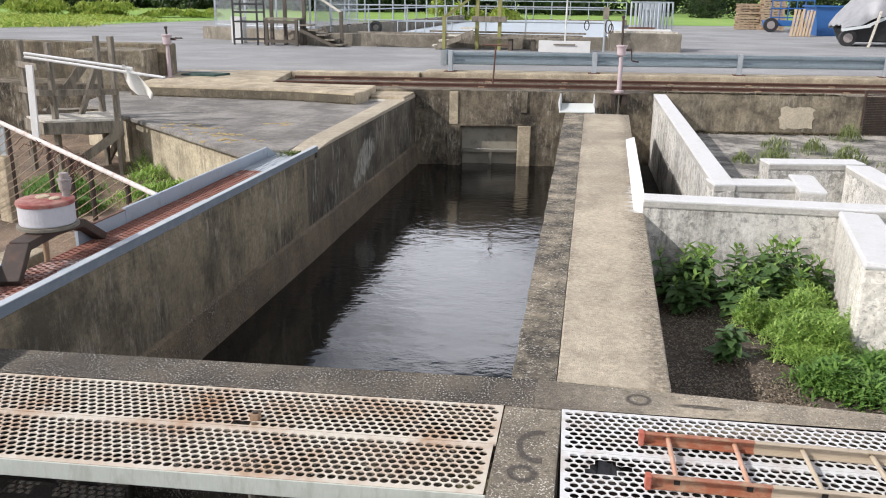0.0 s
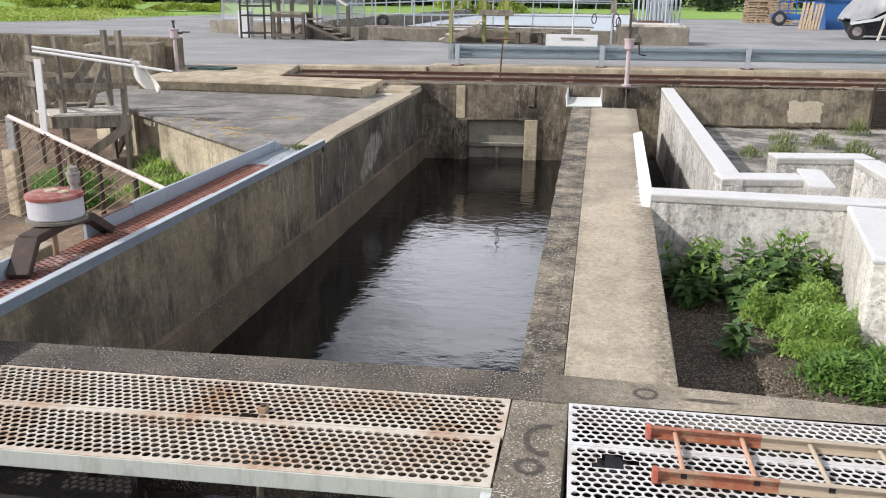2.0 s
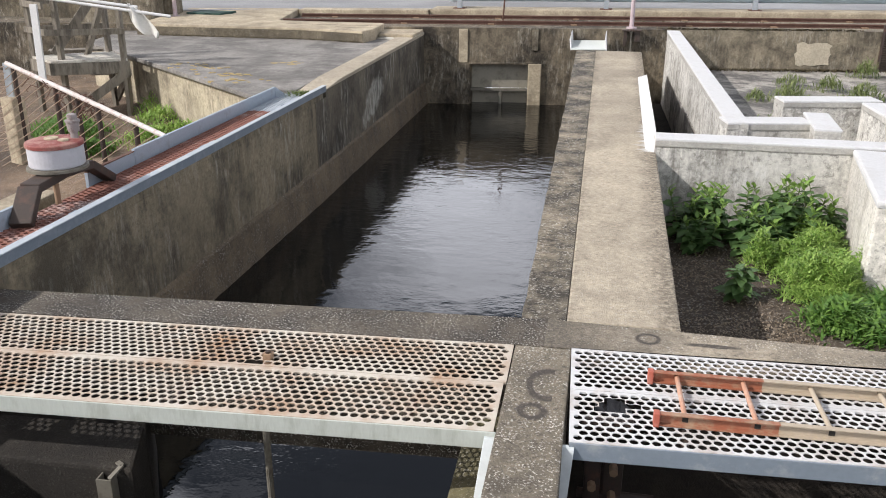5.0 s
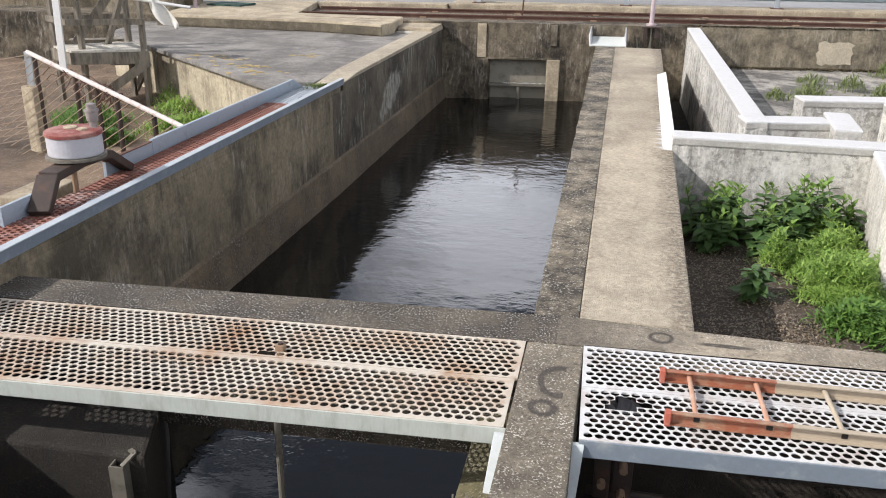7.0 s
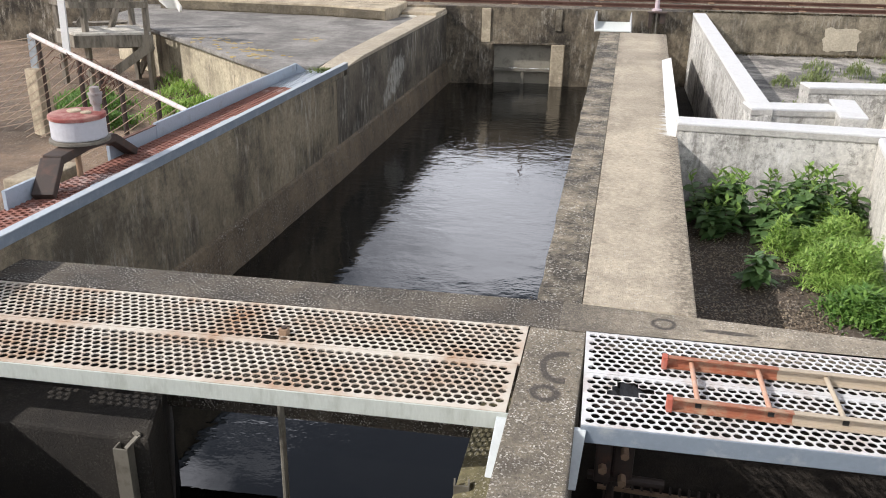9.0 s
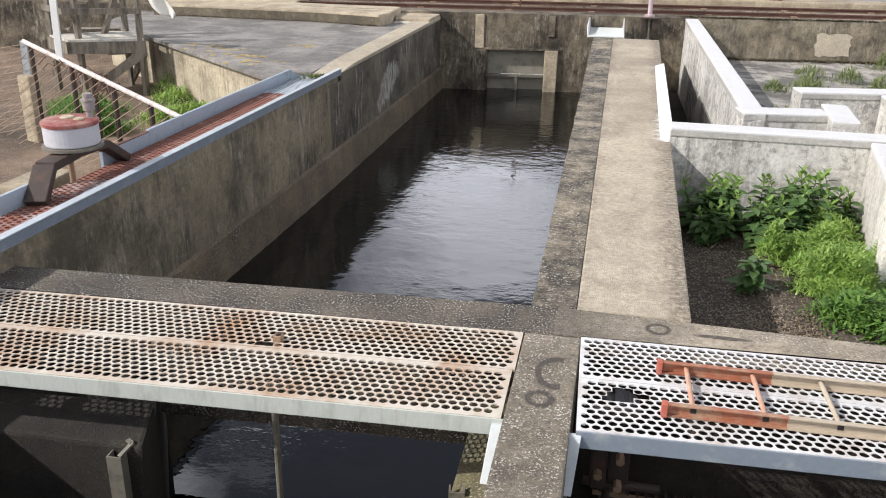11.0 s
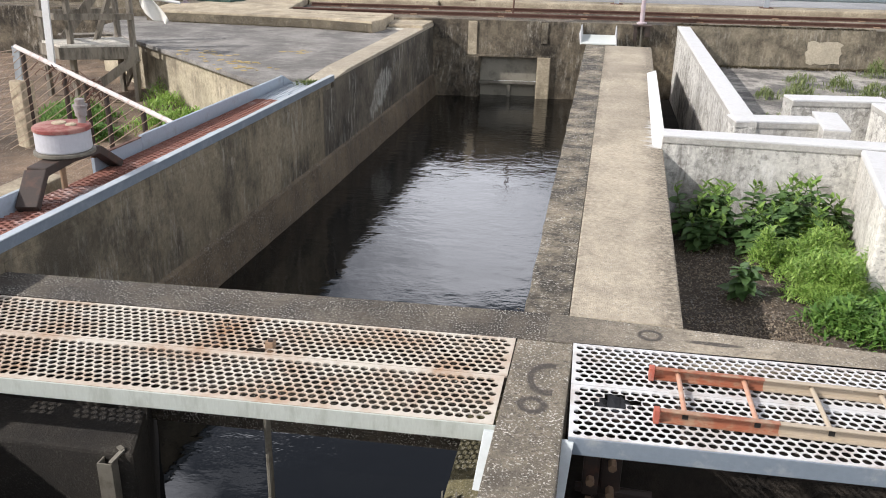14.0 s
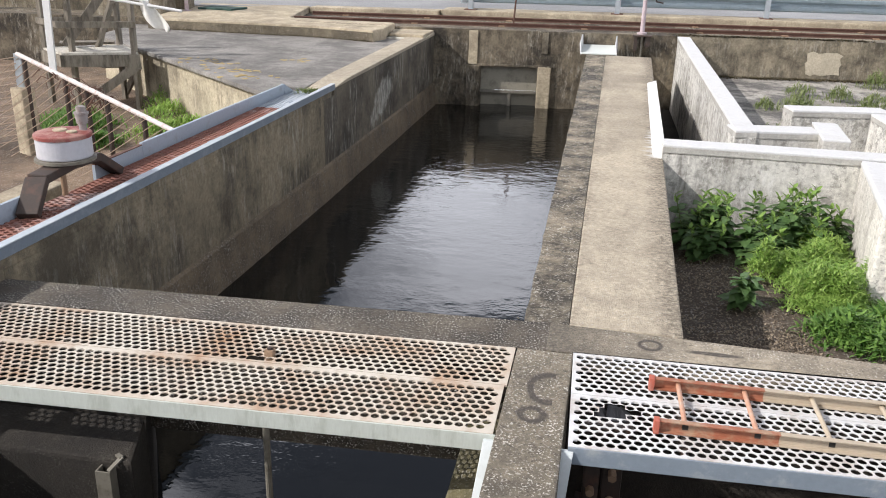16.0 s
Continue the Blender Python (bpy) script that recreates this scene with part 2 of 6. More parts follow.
def leaf_material(name, a, c):
    m, n, l, b = nodes_of(name)
    g = n.new("ShaderNodeNewGeometry")
    col = mix(n, l, g.outputs["Random Per Island"], a, c)
    l.new(col, b.inputs["Base Color"])
    b.inputs["Roughness"].default_value = 0.55
    b.inputs["Transmission Weight"].default_value = 0.0
    tr = n.new("ShaderNodeBsdfTranslucent")
    l.new(col, tr.inputs["Color"])
    ms = n.new("ShaderNodeMixShader")
    ms.inputs["Fac"].default_value = 0.3
    l.new(b.outputs["BSDF"], ms.inputs[1])
    l.new(tr.outputs["BSDF"], ms.inputs[2])
    l.new(ms.outputs["Shader"], n["Material Output"].inputs["Surface"])
    return m


M_WALL = concrete("channel_wall_concrete", (0.25, 0.208, 0.142), (0.033, 0.028, 0.019), (0.44, 0.40, 0.33), 0.75, 0.9, 0.0, seed=3, blot=1.0, lo=0.46, hi=0.60, fine=0.9)
M_FARWALL = concrete("far_wall_concrete", (0.24, 0.20, 0.142), (0.022, 0.018, 0.013), (0.50, 0.46, 0.38), 0.95, 0.9, 0.0, seed=8, lo=0.40, hi=0.60, blot=1.8, fine=0.85)
M_LEDGE = concrete("rough_ledge_concrete", (0.215, 0.165, 0.108), (0.035, 0.027, 0.018), None, 0.7, 0.3, 0.4, seed=5, speck_size=60, blot=3, fine=0.85)
M_TAN = concrete("tan_concrete", (0.47, 0.408, 0.315), (0.22, 0.187, 0.14), None, 0.6, 0.0, 0.4, seed=11, lo=0.44, hi=0.68, blot=2.6, fine=0.6)
M_WALKWAY = concrete("walkway_concrete", (0.47, 0.408, 0.315), (0.25, 0.213, 0.16), None, 0.5, 0.0, 0.45, seed=11, lo=0.44, hi=0.68, blot=2.6, fine=0.7, speck_size=60, extra=walkway_grime)
M_BORDER = concrete("mossy_border_concrete", (0.42, 0.358, 0.265), (0.030, 0.026, 0.020), None, 0.97, 0.0, 0.7, seed=14, lo=0.32, hi=0.56, blot=2.6, fine=0.9, speck_size=60)
M_DECK = concrete("deck_concrete", (0.125, 0.106, 0.082), (0.022, 0.018, 0.015), None, 0.85, 0.0, 1.0, seed=17, lo=0.38, hi=0.60, speck_size=85, blot=3, fine=0.8)
M_DECKFRONT = concrete("strip_concrete", (0.25, 0.215, 0.162), (0.05, 0.043, 0.034), None, 0.75, 0.0, 1.0, seed=19, lo=0.40, hi=0.64, speck_size=85, blot=2.4, fine=0.75, extra=ring_stains)
M_SIDEBEAM = concrete("pale_beam_concrete", (0.40, 0.345, 0.265), (0.09, 0.077, 0.058), None, 0.65, 0.0, 0.9, seed=20, lo=0.42, hi=0.66, speck_size=85, blot=2.4, fine=0.75, extra=worn_to_pale)
# wet concrete, its base near black because the chamber's shade is in the colour
M_PIER = concrete("wet_shade_dark_concrete", (0.036, 0.030, 0.022), (0.008, 0.0065, 0.005), None, 0.9, 0.4, 0.06, seed=23, speck_size=90)
M_WHITEWALL = concrete("whitewashed_concrete", (0.62, 0.61, 0.575), (0.13, 0.118, 0.098), (0.78, 0.77, 0.745), 0.6, 1.0, 0.0, seed=27, lo=0.52, hi=0.60, blot=8, fine=1.0)
M_WHITE = painted("white_coping_paint", (0.61, 0.61, 0.605), (0.48, 0.465, 0.43), 0.45, 5, 0.65)
M_SLAB = concrete("slab_asphalt", (0.30, 0.285, 0.265), (0.105, 0.098, 0.09), None, 0.85, 0.0, 0.3, seed=31, blot=1.3, lo=0.42, hi=0.60, fine=0.5)
M_SLABWALL = concrete("slab_edge_concrete", (0.50, 0.44, 0.325), (0.075, 0.062, 0.043), (0.62, 0.56, 0.44), 0.7, 0.95, 0.0, seed=34, blot=1.8, lo=0.45, hi=0.62, fine=0.7)
M_KERB = concrete("kerb_concrete", (0.56, 0.48, 0.35), (0.15, 0.12, 0.082), None, 0.7, 0.5, 0.2, seed=37, fine=0.7)
M_PITFLOOR = concrete("pit_floor_concrete", (0.44, 0.415, 0.375), (0.10, 0.094, 0.088), None, 0.95, 0.0, 0.35, seed=41, lo=0.43, hi=0.55, blot=1.6, fine=0.5)
M_ROAD = concrete("road_asphalt", (0.31, 0.315, 0.325), (0.20, 0.203, 0.21), None, 0.6, 0.0, 0.2, seed=44, blot=0.35)
M_DIRT = concrete("dirt", (0.27, 0.19, 0.128), (0.085, 0.06, 0.041), None, 0.95, 0.0, 0.4, seed=47, blot=0.9, lo=0.40, hi=0.62, fine=0.8)
M_MULCH = concrete("mulch_soil", (0.13, 0.10, 0.072), (0.05, 0.038, 0.028), None, 0.8, 0.0, 0.5, seed=50, speck_size=45)
M_GRASS = painted("lawn_grass", (0.19, 0.34, 0.06), (0.32, 0.42, 0.10), 0.6, 0.4, 0.9, lo=0.4, hi=0.65)
M_FRP = painted("white_frp_plate", (0.56, 0.51, 0.43), (0.33, 0.17, 0.075), 0.85, 2.3, 0.6, lo=0.43, hi=0.68)
M_FRPCLEAN = painted("pale_frp_plate", (0.62, 0.62, 0.61), (0.40, 0.33, 0.28), 0.8, 4.5, 0.55, lo=0.48, hi=0.68)
M_FASCIA = painted("grey_fascia", (0.50, 0.53, 0.48), (0.27, 0.28, 0.23), 0.6, 6, 0.55, stretch=(2, 2, 0.5))
M_BLUEFASCIA = painted("blue_grey_fascia", (0.21, 0.25, 0.29), (0.42, 0.43, 0.42), 0.55, 5, 0.5, lo=0.54, hi=0.68)
M_BLUE = painted("pale_blue_paint", (0.34, 0.395, 0.455), (0.24, 0.24, 0.24), 0.5, 6, 0.5, lo=0.55, hi=0.7)
M_BLUEDARK = painted("faded_blue_angle", (0.17, 0.205, 0.245), (0.30, 0.33, 0.36), 0.6, 7, 0.5)
M_LIP = painted("scuffed_pale_lip", (0.42, 0.46, 0.50), (0.60, 0.60, 0.59), 0.7, 5, 0.5)
M_RUSTPLATE = painted("rusty_plate", (0.25, 0.105, 0.075), (0.55, 0.46, 0.43), 0.75, 2.6, 0.8, lo=0.53, hi=0.68)
M_RUST = painted("rusted_steel", (0.105, 0.052, 0.036), (0.20, 0.12, 0.085), 0.6, 5, 0.8)
M_DARKSTEEL = painted("dark_oxidised_steel", (0.048, 0.034, 0.027), (0.13, 0.06, 0.038), 0.6, 8, 0.65)
M_GALV = painted("galvanised_steel", (0.42, 0.46, 0.49), (0.28, 0.31, 0.34), 0.6, 5, 0.42, 0.5)
M_WOOD = painted("grey_weathered_timber", (0.25, 0.22, 0.175), (0.07, 0.06, 0.046), 0.85, 4, 0.85, stretch=(3, 3, 0.7), lo=0.42, hi=0.64)
M_LADDER = painted("faded_orange_fibreglass", (0.32, 0.115, 0.062), (0.38, 0.27, 0.18), 0.9, 9, 0.6, lo=0.44, hi=0.62)
M_LADDERTAN = painted("bleached_fibreglass", (0.43, 0.36, 0.27), (0.5, 0.42, 0.33), 0.5, 6, 0.65)
M_REDCAP = painted("worn_red_rubber", (0.42, 0.11, 0.07), (0.45, 0.3, 0.24), 0.5, 18, 0.7)
M_BLACK = painted("black_hollow", (0.02, 0.018, 0.015), None, 0, 5, 0.8)
M_BEAMFACE = concrete("dark_beam_concrete", (0.05, 0.04, 0.03), (0.012, 0.010, 0.008), None, 0.8, 0.5, 0.0, seed=72, blot=4)
M_RUSTPALE = painted("pale_rusted_steel", (0.30, 0.2, 0.125), (0.14, 0.085, 0.055), 0.6, 20, 0.75)
M_GALVPALE = painted("dull_galvanised", (0.20, 0.185, 0.15), (0.08, 0.068, 0.048), 0.8, 9, 0.6, 0.2)
M_PALEPLATE = painted("pale_plate", (0.56, 0.60, 0.60), (0.42, 0.44, 0.43), 0.5, 6, 0.5)
M_DRUM = painted("grey_drum_paint", (0.48, 0.48, 0.51), (0.62, 0.61, 0.62), 0.5, 5, 0.55)
M_DRUMDARK = painted("grey_spindle_paint", (0.30, 0.27, 0.26), (0.15, 0.09, 0.07), 0.7, 20, 0.6)
M_REDLID = painted("chipped_red_paint", (0.24, 0.06, 0.05), (0.40, 0.22, 0.18), 0.8, 7, 0.65, lo=0.44, hi=0.6)
M_PIPE = painted("flaking_white_pipe", (0.60, 0.55, 0.52), (0.30, 0.15, 0.1), 0.8, 12, 0.65)
M_WIRE = painted("rusty_wire", (0.34, 0.25, 0.18), (0.48, 0.42, 0.34), 0.6, 9, 0.7)
M_WOODPALE = painted("bleached_timber", (0.58, 0.55, 0.48), (0.25, 0.22, 0.17), 0.8, 6, 0.85, stretch=(2, 2, 2), lo=0.48, hi=0.66)
M_RAG = painted("white_cloth", (0.66, 0.65, 0.61), (0.5, 0.48, 0.43), 0.5, 5, 0.9)
M_PINKPOLE = painted("faded_pink_paint", (0.46, 0.38, 0.40), (0.34, 0.22, 0.21), 0.6, 9, 0.6)
M_WHITERIB = painted("ribbed_white_paint", (0.62, 0.65, 0.62), (0.45, 0.48, 0.45), 0.5, 16, 0.6, stretch=(4, 0.3, 1))
M_GALVBEAM = painted("blue_grey_beam", (0.42, 0.49, 0.53), (0.28, 0.34, 0.38), 0.6, 3, 0.42, 0.4)
M_TREE = leaf_material("tree_foliage", (0.018, 0.04, 0.010), (0.05, 0.085, 0.022))
M_WEED = leaf_material("bright_weed", (0.15, 0.29, 0.045), (0.38, 0.52, 0.13))
M_WEEDDARK = leaf_material("green_weed", (0.07, 0.17, 0.03), (0.20, 0.34, 0.07))
M_WEEDGREY = leaf_material("grey_green_weed", (0.13, 0.18, 0.06), (0.30, 0.34, 0.14))
M_MEADOW = leaf_material("meadow_weed", (0.20, 0.34, 0.045), (0.52, 0.55, 0.13))
M_STRAW = leaf_material("dry_straw", (0.16, 0.12, 0.08), (0.38, 0.31, 0.22))
M_STEM = painted("green_stem", (0.12, 0.17, 0.05), (0.18, 0.12, 0.06), 0.5, 9, 0.7)
M_BARK = painted("dark_bark", (0.06, 0.048, 0.036), (0.03, 0.025, 0.02), 0.7, 4, 0.9)
M_TANK = concrete("tank_concrete", (0.30, 0.27, 0.22), (0.10, 0.088, 0.07), (0.42, 0.39, 0.33), 0.8, 0.5, 0.0, seed=71)
M_LINING = painted("pale_blue_lining", (0.46, 0.52, 0.57), (0.55, 0.58, 0.61), 0.6, 0.6, 0.5)
M_BLACKSTEEL = painted("black_steel", (0.018, 0.018, 0.02), (0.05, 0.04, 0.035), 0.4, 5, 0.5)
M_WOODDARK = painted("dark_timber", (0.10, 0.085, 0.068), (0.05, 0.042, 0.034), 0.7, 5, 0.85)
M_YELLOWWOOD = painted("yellow_green_timber", (0.25, 0.24, 0.085), (0.17, 0.155, 0.08), 0.7, 5, 0.8)
M_PALLET = painted("pallet_timber", (0.36, 0.27, 0.18), (0.20, 0.15, 0.105), 0.7, 2, 0.85)
M_BLUEBIN = painted("blue_steel_paint", (0.03, 0.12, 0.34), (0.05, 0.16, 0.38), 0.5, 2, 0.45)
M_RUBBER = painted("black_rubber", (0.022, 0.022, 0.023), (0.05, 0.05, 0.05), 0.4, 5, 0.7)
M_TARP = painted("silver_tarpaulin", (0.27, 0.275, 0.29), (0.16, 0.165, 0.175), 0.7, 2.5, 0.45)


def broad_leaf(name, a, c):
    """Leaf colour that varies from leaf to leaf, with a paler vein pattern."""
    m, n, l, b = nodes_of(name)
    info = n.new("ShaderNodeObjectInfo")
    col = mix(n, l, info.outputs["Random"], a, c)
    col = mix(n, l, mix(n, l, 1.0, noise_tex(n, l, mapped(n, l), 40, 3), (0.5,) * 3, "MULTIPLY"), col, tuple(x * 1.5 for x in c))
    l.new(col, b.inputs["Base Color"])
    b.inputs["Roughness"].default_value = 0.45
    tr = n.new("ShaderNodeBsdfTranslucent")
    l.new(col, tr.inputs["Color"])
    ms = n.new("ShaderNodeMixShader")
    ms.inputs["Fac"].default_value = 0.3
    l.new(b.outputs["BSDF"], ms.inputs[1])
    l.new(tr.outputs["BSDF"], ms.inputs[2])
    l.new(ms.outputs["Shader"], n["Material Output"].inputs["Surface"])
    return m


M_LEAF = broad_leaf("broad_leaf", (0.045, 0.10, 0.03), (0.12, 0.20, 0.07))
M_LEAFTOP = broad_leaf("young_leaf", (0.12, 0.23, 0.04), (0.22, 0.33, 0.08))
M_RUNG = painted("pale_orange_rung", (0.50, 0.27, 0.18), (0.5, 0.42, 0.34), 0.7, 9, 0.6)
M_FARDRY = concrete("dry_far_wall_concrete", (0.31, 0.268, 0.195), (0.045, 0.037, 0.026), (0.48, 0.44, 0.36), 0.85, 0.85, 0.0, seed=88, lo=0.42, hi=0.62, blot=2.2, fine=0.85)
M_PATCH = concrete("repair_mortar", (0.56, 0.50, 0.385), (0.30, 0.26, 0.20), None, 0.6, 0.3, 0.0, seed=91, blot=3)
M_KERBFACE = concrete("damp_kerb_concrete", (0.22, 0.185, 0.13), (0.05, 0.042, 0.028), None, 0.85, 0.6, 0.2, seed=99, blot=2.2, fine=0.7)
M_GREENMAT = painted("dark_green_rubber", (0.03, 0.07, 0.055), (0.06, 0.10, 0.08), 0.6, 8, 0.8)
M_LITTER = leaf_material("leaf_litter", (0.06, 0.05, 0.03), (0.16, 0.13, 0.07))
M_MOSSGREEN = leaf_material("moss", (0.09, 0.13, 0.03), (0.2, 0.24, 0.07))
M_WALLDARK = concrete("dark_wall_concrete", (0.16, 0.136, 0.10), (0.022, 0.018, 0.013), (0.50, 0.48, 0.42), 0.8, 0.7, 0.0, seed=93, blot=1.2, lo=0.42, hi=0.60, fine=0.6, extra=lime_bloom)
M_COPING = concrete("grey_coping_concrete", (0.50, 0.49, 0.46), (0.28, 0.27, 0.245), None, 0.6, 0.4, 0.0, seed=77)
M_WATER = water_material("dark_channel_water", 0.42, 0.22)
M_WATERLOW = water_material("dark_chamber_water", 0.16, 0.2)
M_ROUGHWHITE = concrete("rough_white_concrete", (0.76, 0.735, 0.68), (0.25, 0.22, 0.185), (0.82, 0.80, 0.76), 0.45, 0.5, 0.5, seed=61, blot=5, lo=0.52, hi=0.68, speck_size=50, fine=0.55)
M_MOSS = concrete("mossy_ledge_concrete", (0.17, 0.15, 0.08), (0.05, 0.048, 0.028), None, 0.8, 0.2, 0.5, seed=63)
M_GATE = painted("grey_gate_panel", (0.27, 0.25, 0.20), (0.10, 0.088, 0.066), 0.8, 3.5, 0.6)
M_YELLOWTRACE = painted("worn_yellow_paint", (0.40, 0.30, 0.12), (0.30, 0.26, 0.19), 0.7, 14, 0.85)


# ---- building helpers ----
def part(name, bm, material, parent=None, label="", smooth=False):
    me = bpy.data.meshes.new(name)
    bmesh.ops.recalc_face_normals(bm, faces=bm.faces)
    bm.to_mesh(me)
    bm.free()
    if smooth:
        for p in me.polygons:
            p.use_smooth = True
    me.materials.append(material)
    ob = new(name, me)
    if parent is not None:
        ob.parent = parent
        ob.matrix_parent_inverse = parent.matrix_basis.inverted()
    if label:
        ob["label"] = label
    return ob


def thing(name, at, label, category, group="", kind=""):
    e = new(name)
    e.empty_display_size = 0.1
    e.matrix_basis = Matrix.Translation(at)
    return tagged(e, label, category, group, kind)


def hexa(bm, pts):
    """A solid from eight corners: four below, four above, in the same order."""
    vs = [bm.verts.new(p) for p in pts]
    for f in ((3, 2, 1, 0), (4, 5, 6, 7), (0, 1, 5, 4), (1, 2, 6, 5), (2, 3, 7, 6), (3, 0, 4, 7)):
        bm.faces.new([vs[i] for i in f])
    return bm


def box(bm, x0, x1, y0, y1, z0, z1):
    return hexa(bm, [(x0, y0, z0), (x1, y0, z0), (x1, y1, z0), (x0, y1, z0), (x0, y0, z1), (x1, y0, z1), (x1, y1, z1), (x0, y1, z1)])


def bar(bm, p, q, w, h):
    """A straight timber or bar of section w x h from p to q."""
    p, q = Vector(p), Vector(q)
    d = (q - p).normalized()
    up = Vector((0, 0, 1)) if abs(d.z) < 0.9 else Vector((0, 1, 0))
    s = d.cross(up).normalized() * w / 2
    u = s.cross(d).normalized() * h / 2
    return hexa(bm, [p - s - u, p + s - u, p + s + u, p - s + u, q - s - u, q + s - u, q + s + u, q - s + u])


def rod(bm, p, q, r, n=10, r2=None):
    p, q = Vector(p), Vector(q)
    r2 = r if r2 is None else r2
    d = (q - p).normalized()
    a = d.orthogonal().normalized()
    b = d.cross(a)
    ring = []
    for c, rr in ((p, r), (q, r2)):
        ring.append([bm.verts.new(c + (a * math.cos(2 * math.pi * i / n) + b * math.sin(2 * math.pi * i / n)) * rr) for i in range(n)])
    for i in range(n):
        j = (i + 1) % n
        bm.faces.new((ring[0][i], ring[0][j], ring[1][j], ring[1][i]))
    bm.faces.new(ring[0][::-1])
    bm.faces.new(ring[1])
    return bm


def prism(bm, poly, z0, z1):
    lo = [bm.verts.new((*p, z0)) for p in poly]
    hi = [bm.verts.new((*p, z1)) for p in poly]
    bm.faces.new(lo[::-1])
    bm.faces.new(hi)
    for i in range(len(poly)):
        j = (i + 1) % len(poly)
        bm.faces.new((lo[i], lo[j], hi[j], hi[i]))
    return bm


def soften(bm, w=0.012, seg=2):
    bmesh.ops.recalc_face_normals(bm, faces=bm.faces)
    edges = [e for e in bm.edges if len(e.link_faces) == 2 and e.calc_face_angle(0) > 0.5]
    bmesh.ops.bevel(bm, geom=edges, offset=w, segments=seg, affect="EDGES", profile=0.6)
    return bm


B = bmesh.new

# ---- setting: water and channel ----
wa = B()
wa.faces.new([wa.verts.new(p) for p in ((-3.6, 4.15, -1.16), (4, 4.15, -1.16), (4, 18, -1.16), (-3.6, 18, -1.16))])
tagged(part("water", wa, M_WATER), "dark rippled water filling the concrete channel", "water", kind="structure")

wa = B()
wa.faces.new([wa.verts.new(p) for p in ((-3.6, -6, -1.16), (4, -6, -1.16), (4, 4.15, -1.16), (-3.6, 4.15, -1.16))])
tagged(part("water_chamber", wa, M_WATERLOW), "dark calm water in the lower chamber", "water", kind="structure")

# left channel wall with its rough foot
XW = -3.39
lw = B()
prism(lw, [(XW - 0.3, 4.11), (XW, 4.11), (XW, 9.6), (XW, 16.25), (XW - 0.3, 16.25), (XW - 0.3, 9.6)], -1.6, 0.06)
wall_left = tagged(part("wall_channel_side", lw, M_WALL), "stained grey concrete channel wall with vertical runs", "wall", kind="structure")
for name, x0, x1, y0, y1, z0, z1 in (("wall_end", 0.3, 0.24, -4, 4.11, -1.6, 0.06), ("bearing_strip", 0.1, 0.002, -4, 4.11, 0.003, 0.06), ("upstand", 0.025, 0.001, -4, 10.06, 0.055, 0.148)):
    bm = B()
    box(bm, XW - x0, XW - x1, y0, y1, z0, z1)
    part(name, bm, M_WALL, wall_left)
ct = B()
hexa(ct, [(XW - 0.33, 10.02, 0.145), (XW + 0.006, 10.02, 0.145), (XW + 0.006, 16.3, 0.145), (XW - 0.33, 16.3, 0.145), (XW - 0.33, 10.9, 0.195), (XW + 0.01, 10.75, 0.195), (XW + 0.01, 16.3, 0.205), (XW - 0.33, 16.3, 0.205)])
soften(ct, 0.012)
bm = B()
box(bm, XW - 0.31, XW + 0.002, 10.16, 16.22, 0.055, 0.15)
part("upper_pour", bm, M_WALLDARK, wall_left, "dark upper stretch of the wall")
part("coping", ct, M_TAN, wall_left, "worn tan concrete wall top")
le = B()
hexa(le, [(XW - 0.02, 4, -1.6), (XW + 0.13, 4, -1.6), (XW + 0.13, 16.3, -1.6), (XW - 0.02, 16.3, -1.6), (XW - 0.02, 4, -0.73), (XW + 0.03, 4, -0.775), (XW + 0.03, 16.3, -0.775), (XW - 0.02, 16.3, -0.73)])
bmesh.ops.subdivide_edges(le, edges=[e for e in le.edges if e.calc_length() > 3], cuts=160)
for v in le.verts:
    if v.co.x > XW + 0.01:
        v.co.x += noise.noise(v.co * 5) * 0.012
part("ledge", le, M_LEDGE, wall_left, "rough pebbly concrete foot")

dp = B()
box(dp, XW - 0.01, XW + 0.003, 9.75, 16.2, -0.76, 0.06)
part("old_pour", dp, M_WALLDARK, wall_left, "darker wall stretch with white lime runs")
# walkway: tan slab and a dark border, flaring a little towards its far end
Y0, Y1 = 4.338, 15.8
wk = B()
hexa(wk, [(-0.098, Y0, -0.6), (0.525, Y0, -0.6), (0.68, Y1, -0.6), (-0.128, Y1, -0.6), (-0.098, Y0, 0), (0.525, Y0, 0), (0.68, Y1, 0), (-0.128, Y1, 0)])
soften(wk, 0.014)
walkway = tagged(part("walkway", wk, M_WALKWAY), "tan concrete walkway between channel and pits", "walkway", kind="structure")
wd = B()
hexa(wd, [(-0.352, Y0, -1.5), (-0.101, Y0, -1.5), (-0.131, Y1, -1.5), (-0.476, Y1, -1.5), (-0.352, Y0, -0.004), (-0.101, Y0, -0.004), (-0.131, Y1, -0.004), (-0.476, Y1, -0.004)])
bmesh.ops.subdivide_edges(wd, edges=[e for e in wd.edges if e.calc_length() > 3], cuts=70, use_grid_fill=True)
for v in wd.verts:
    if v.co.z > -0.1 and v.co.x < -0.2:
        v.co.x += noise.noise(v.co * 4) * 0.012
        v.co.z += noise.noise(v.co * 6 + Vector((3, 0, 0))) * 0.008 - 0.006
part("border", wd, M_BORDER, walkway, "dark mossy concrete channel edge")
wu = B()
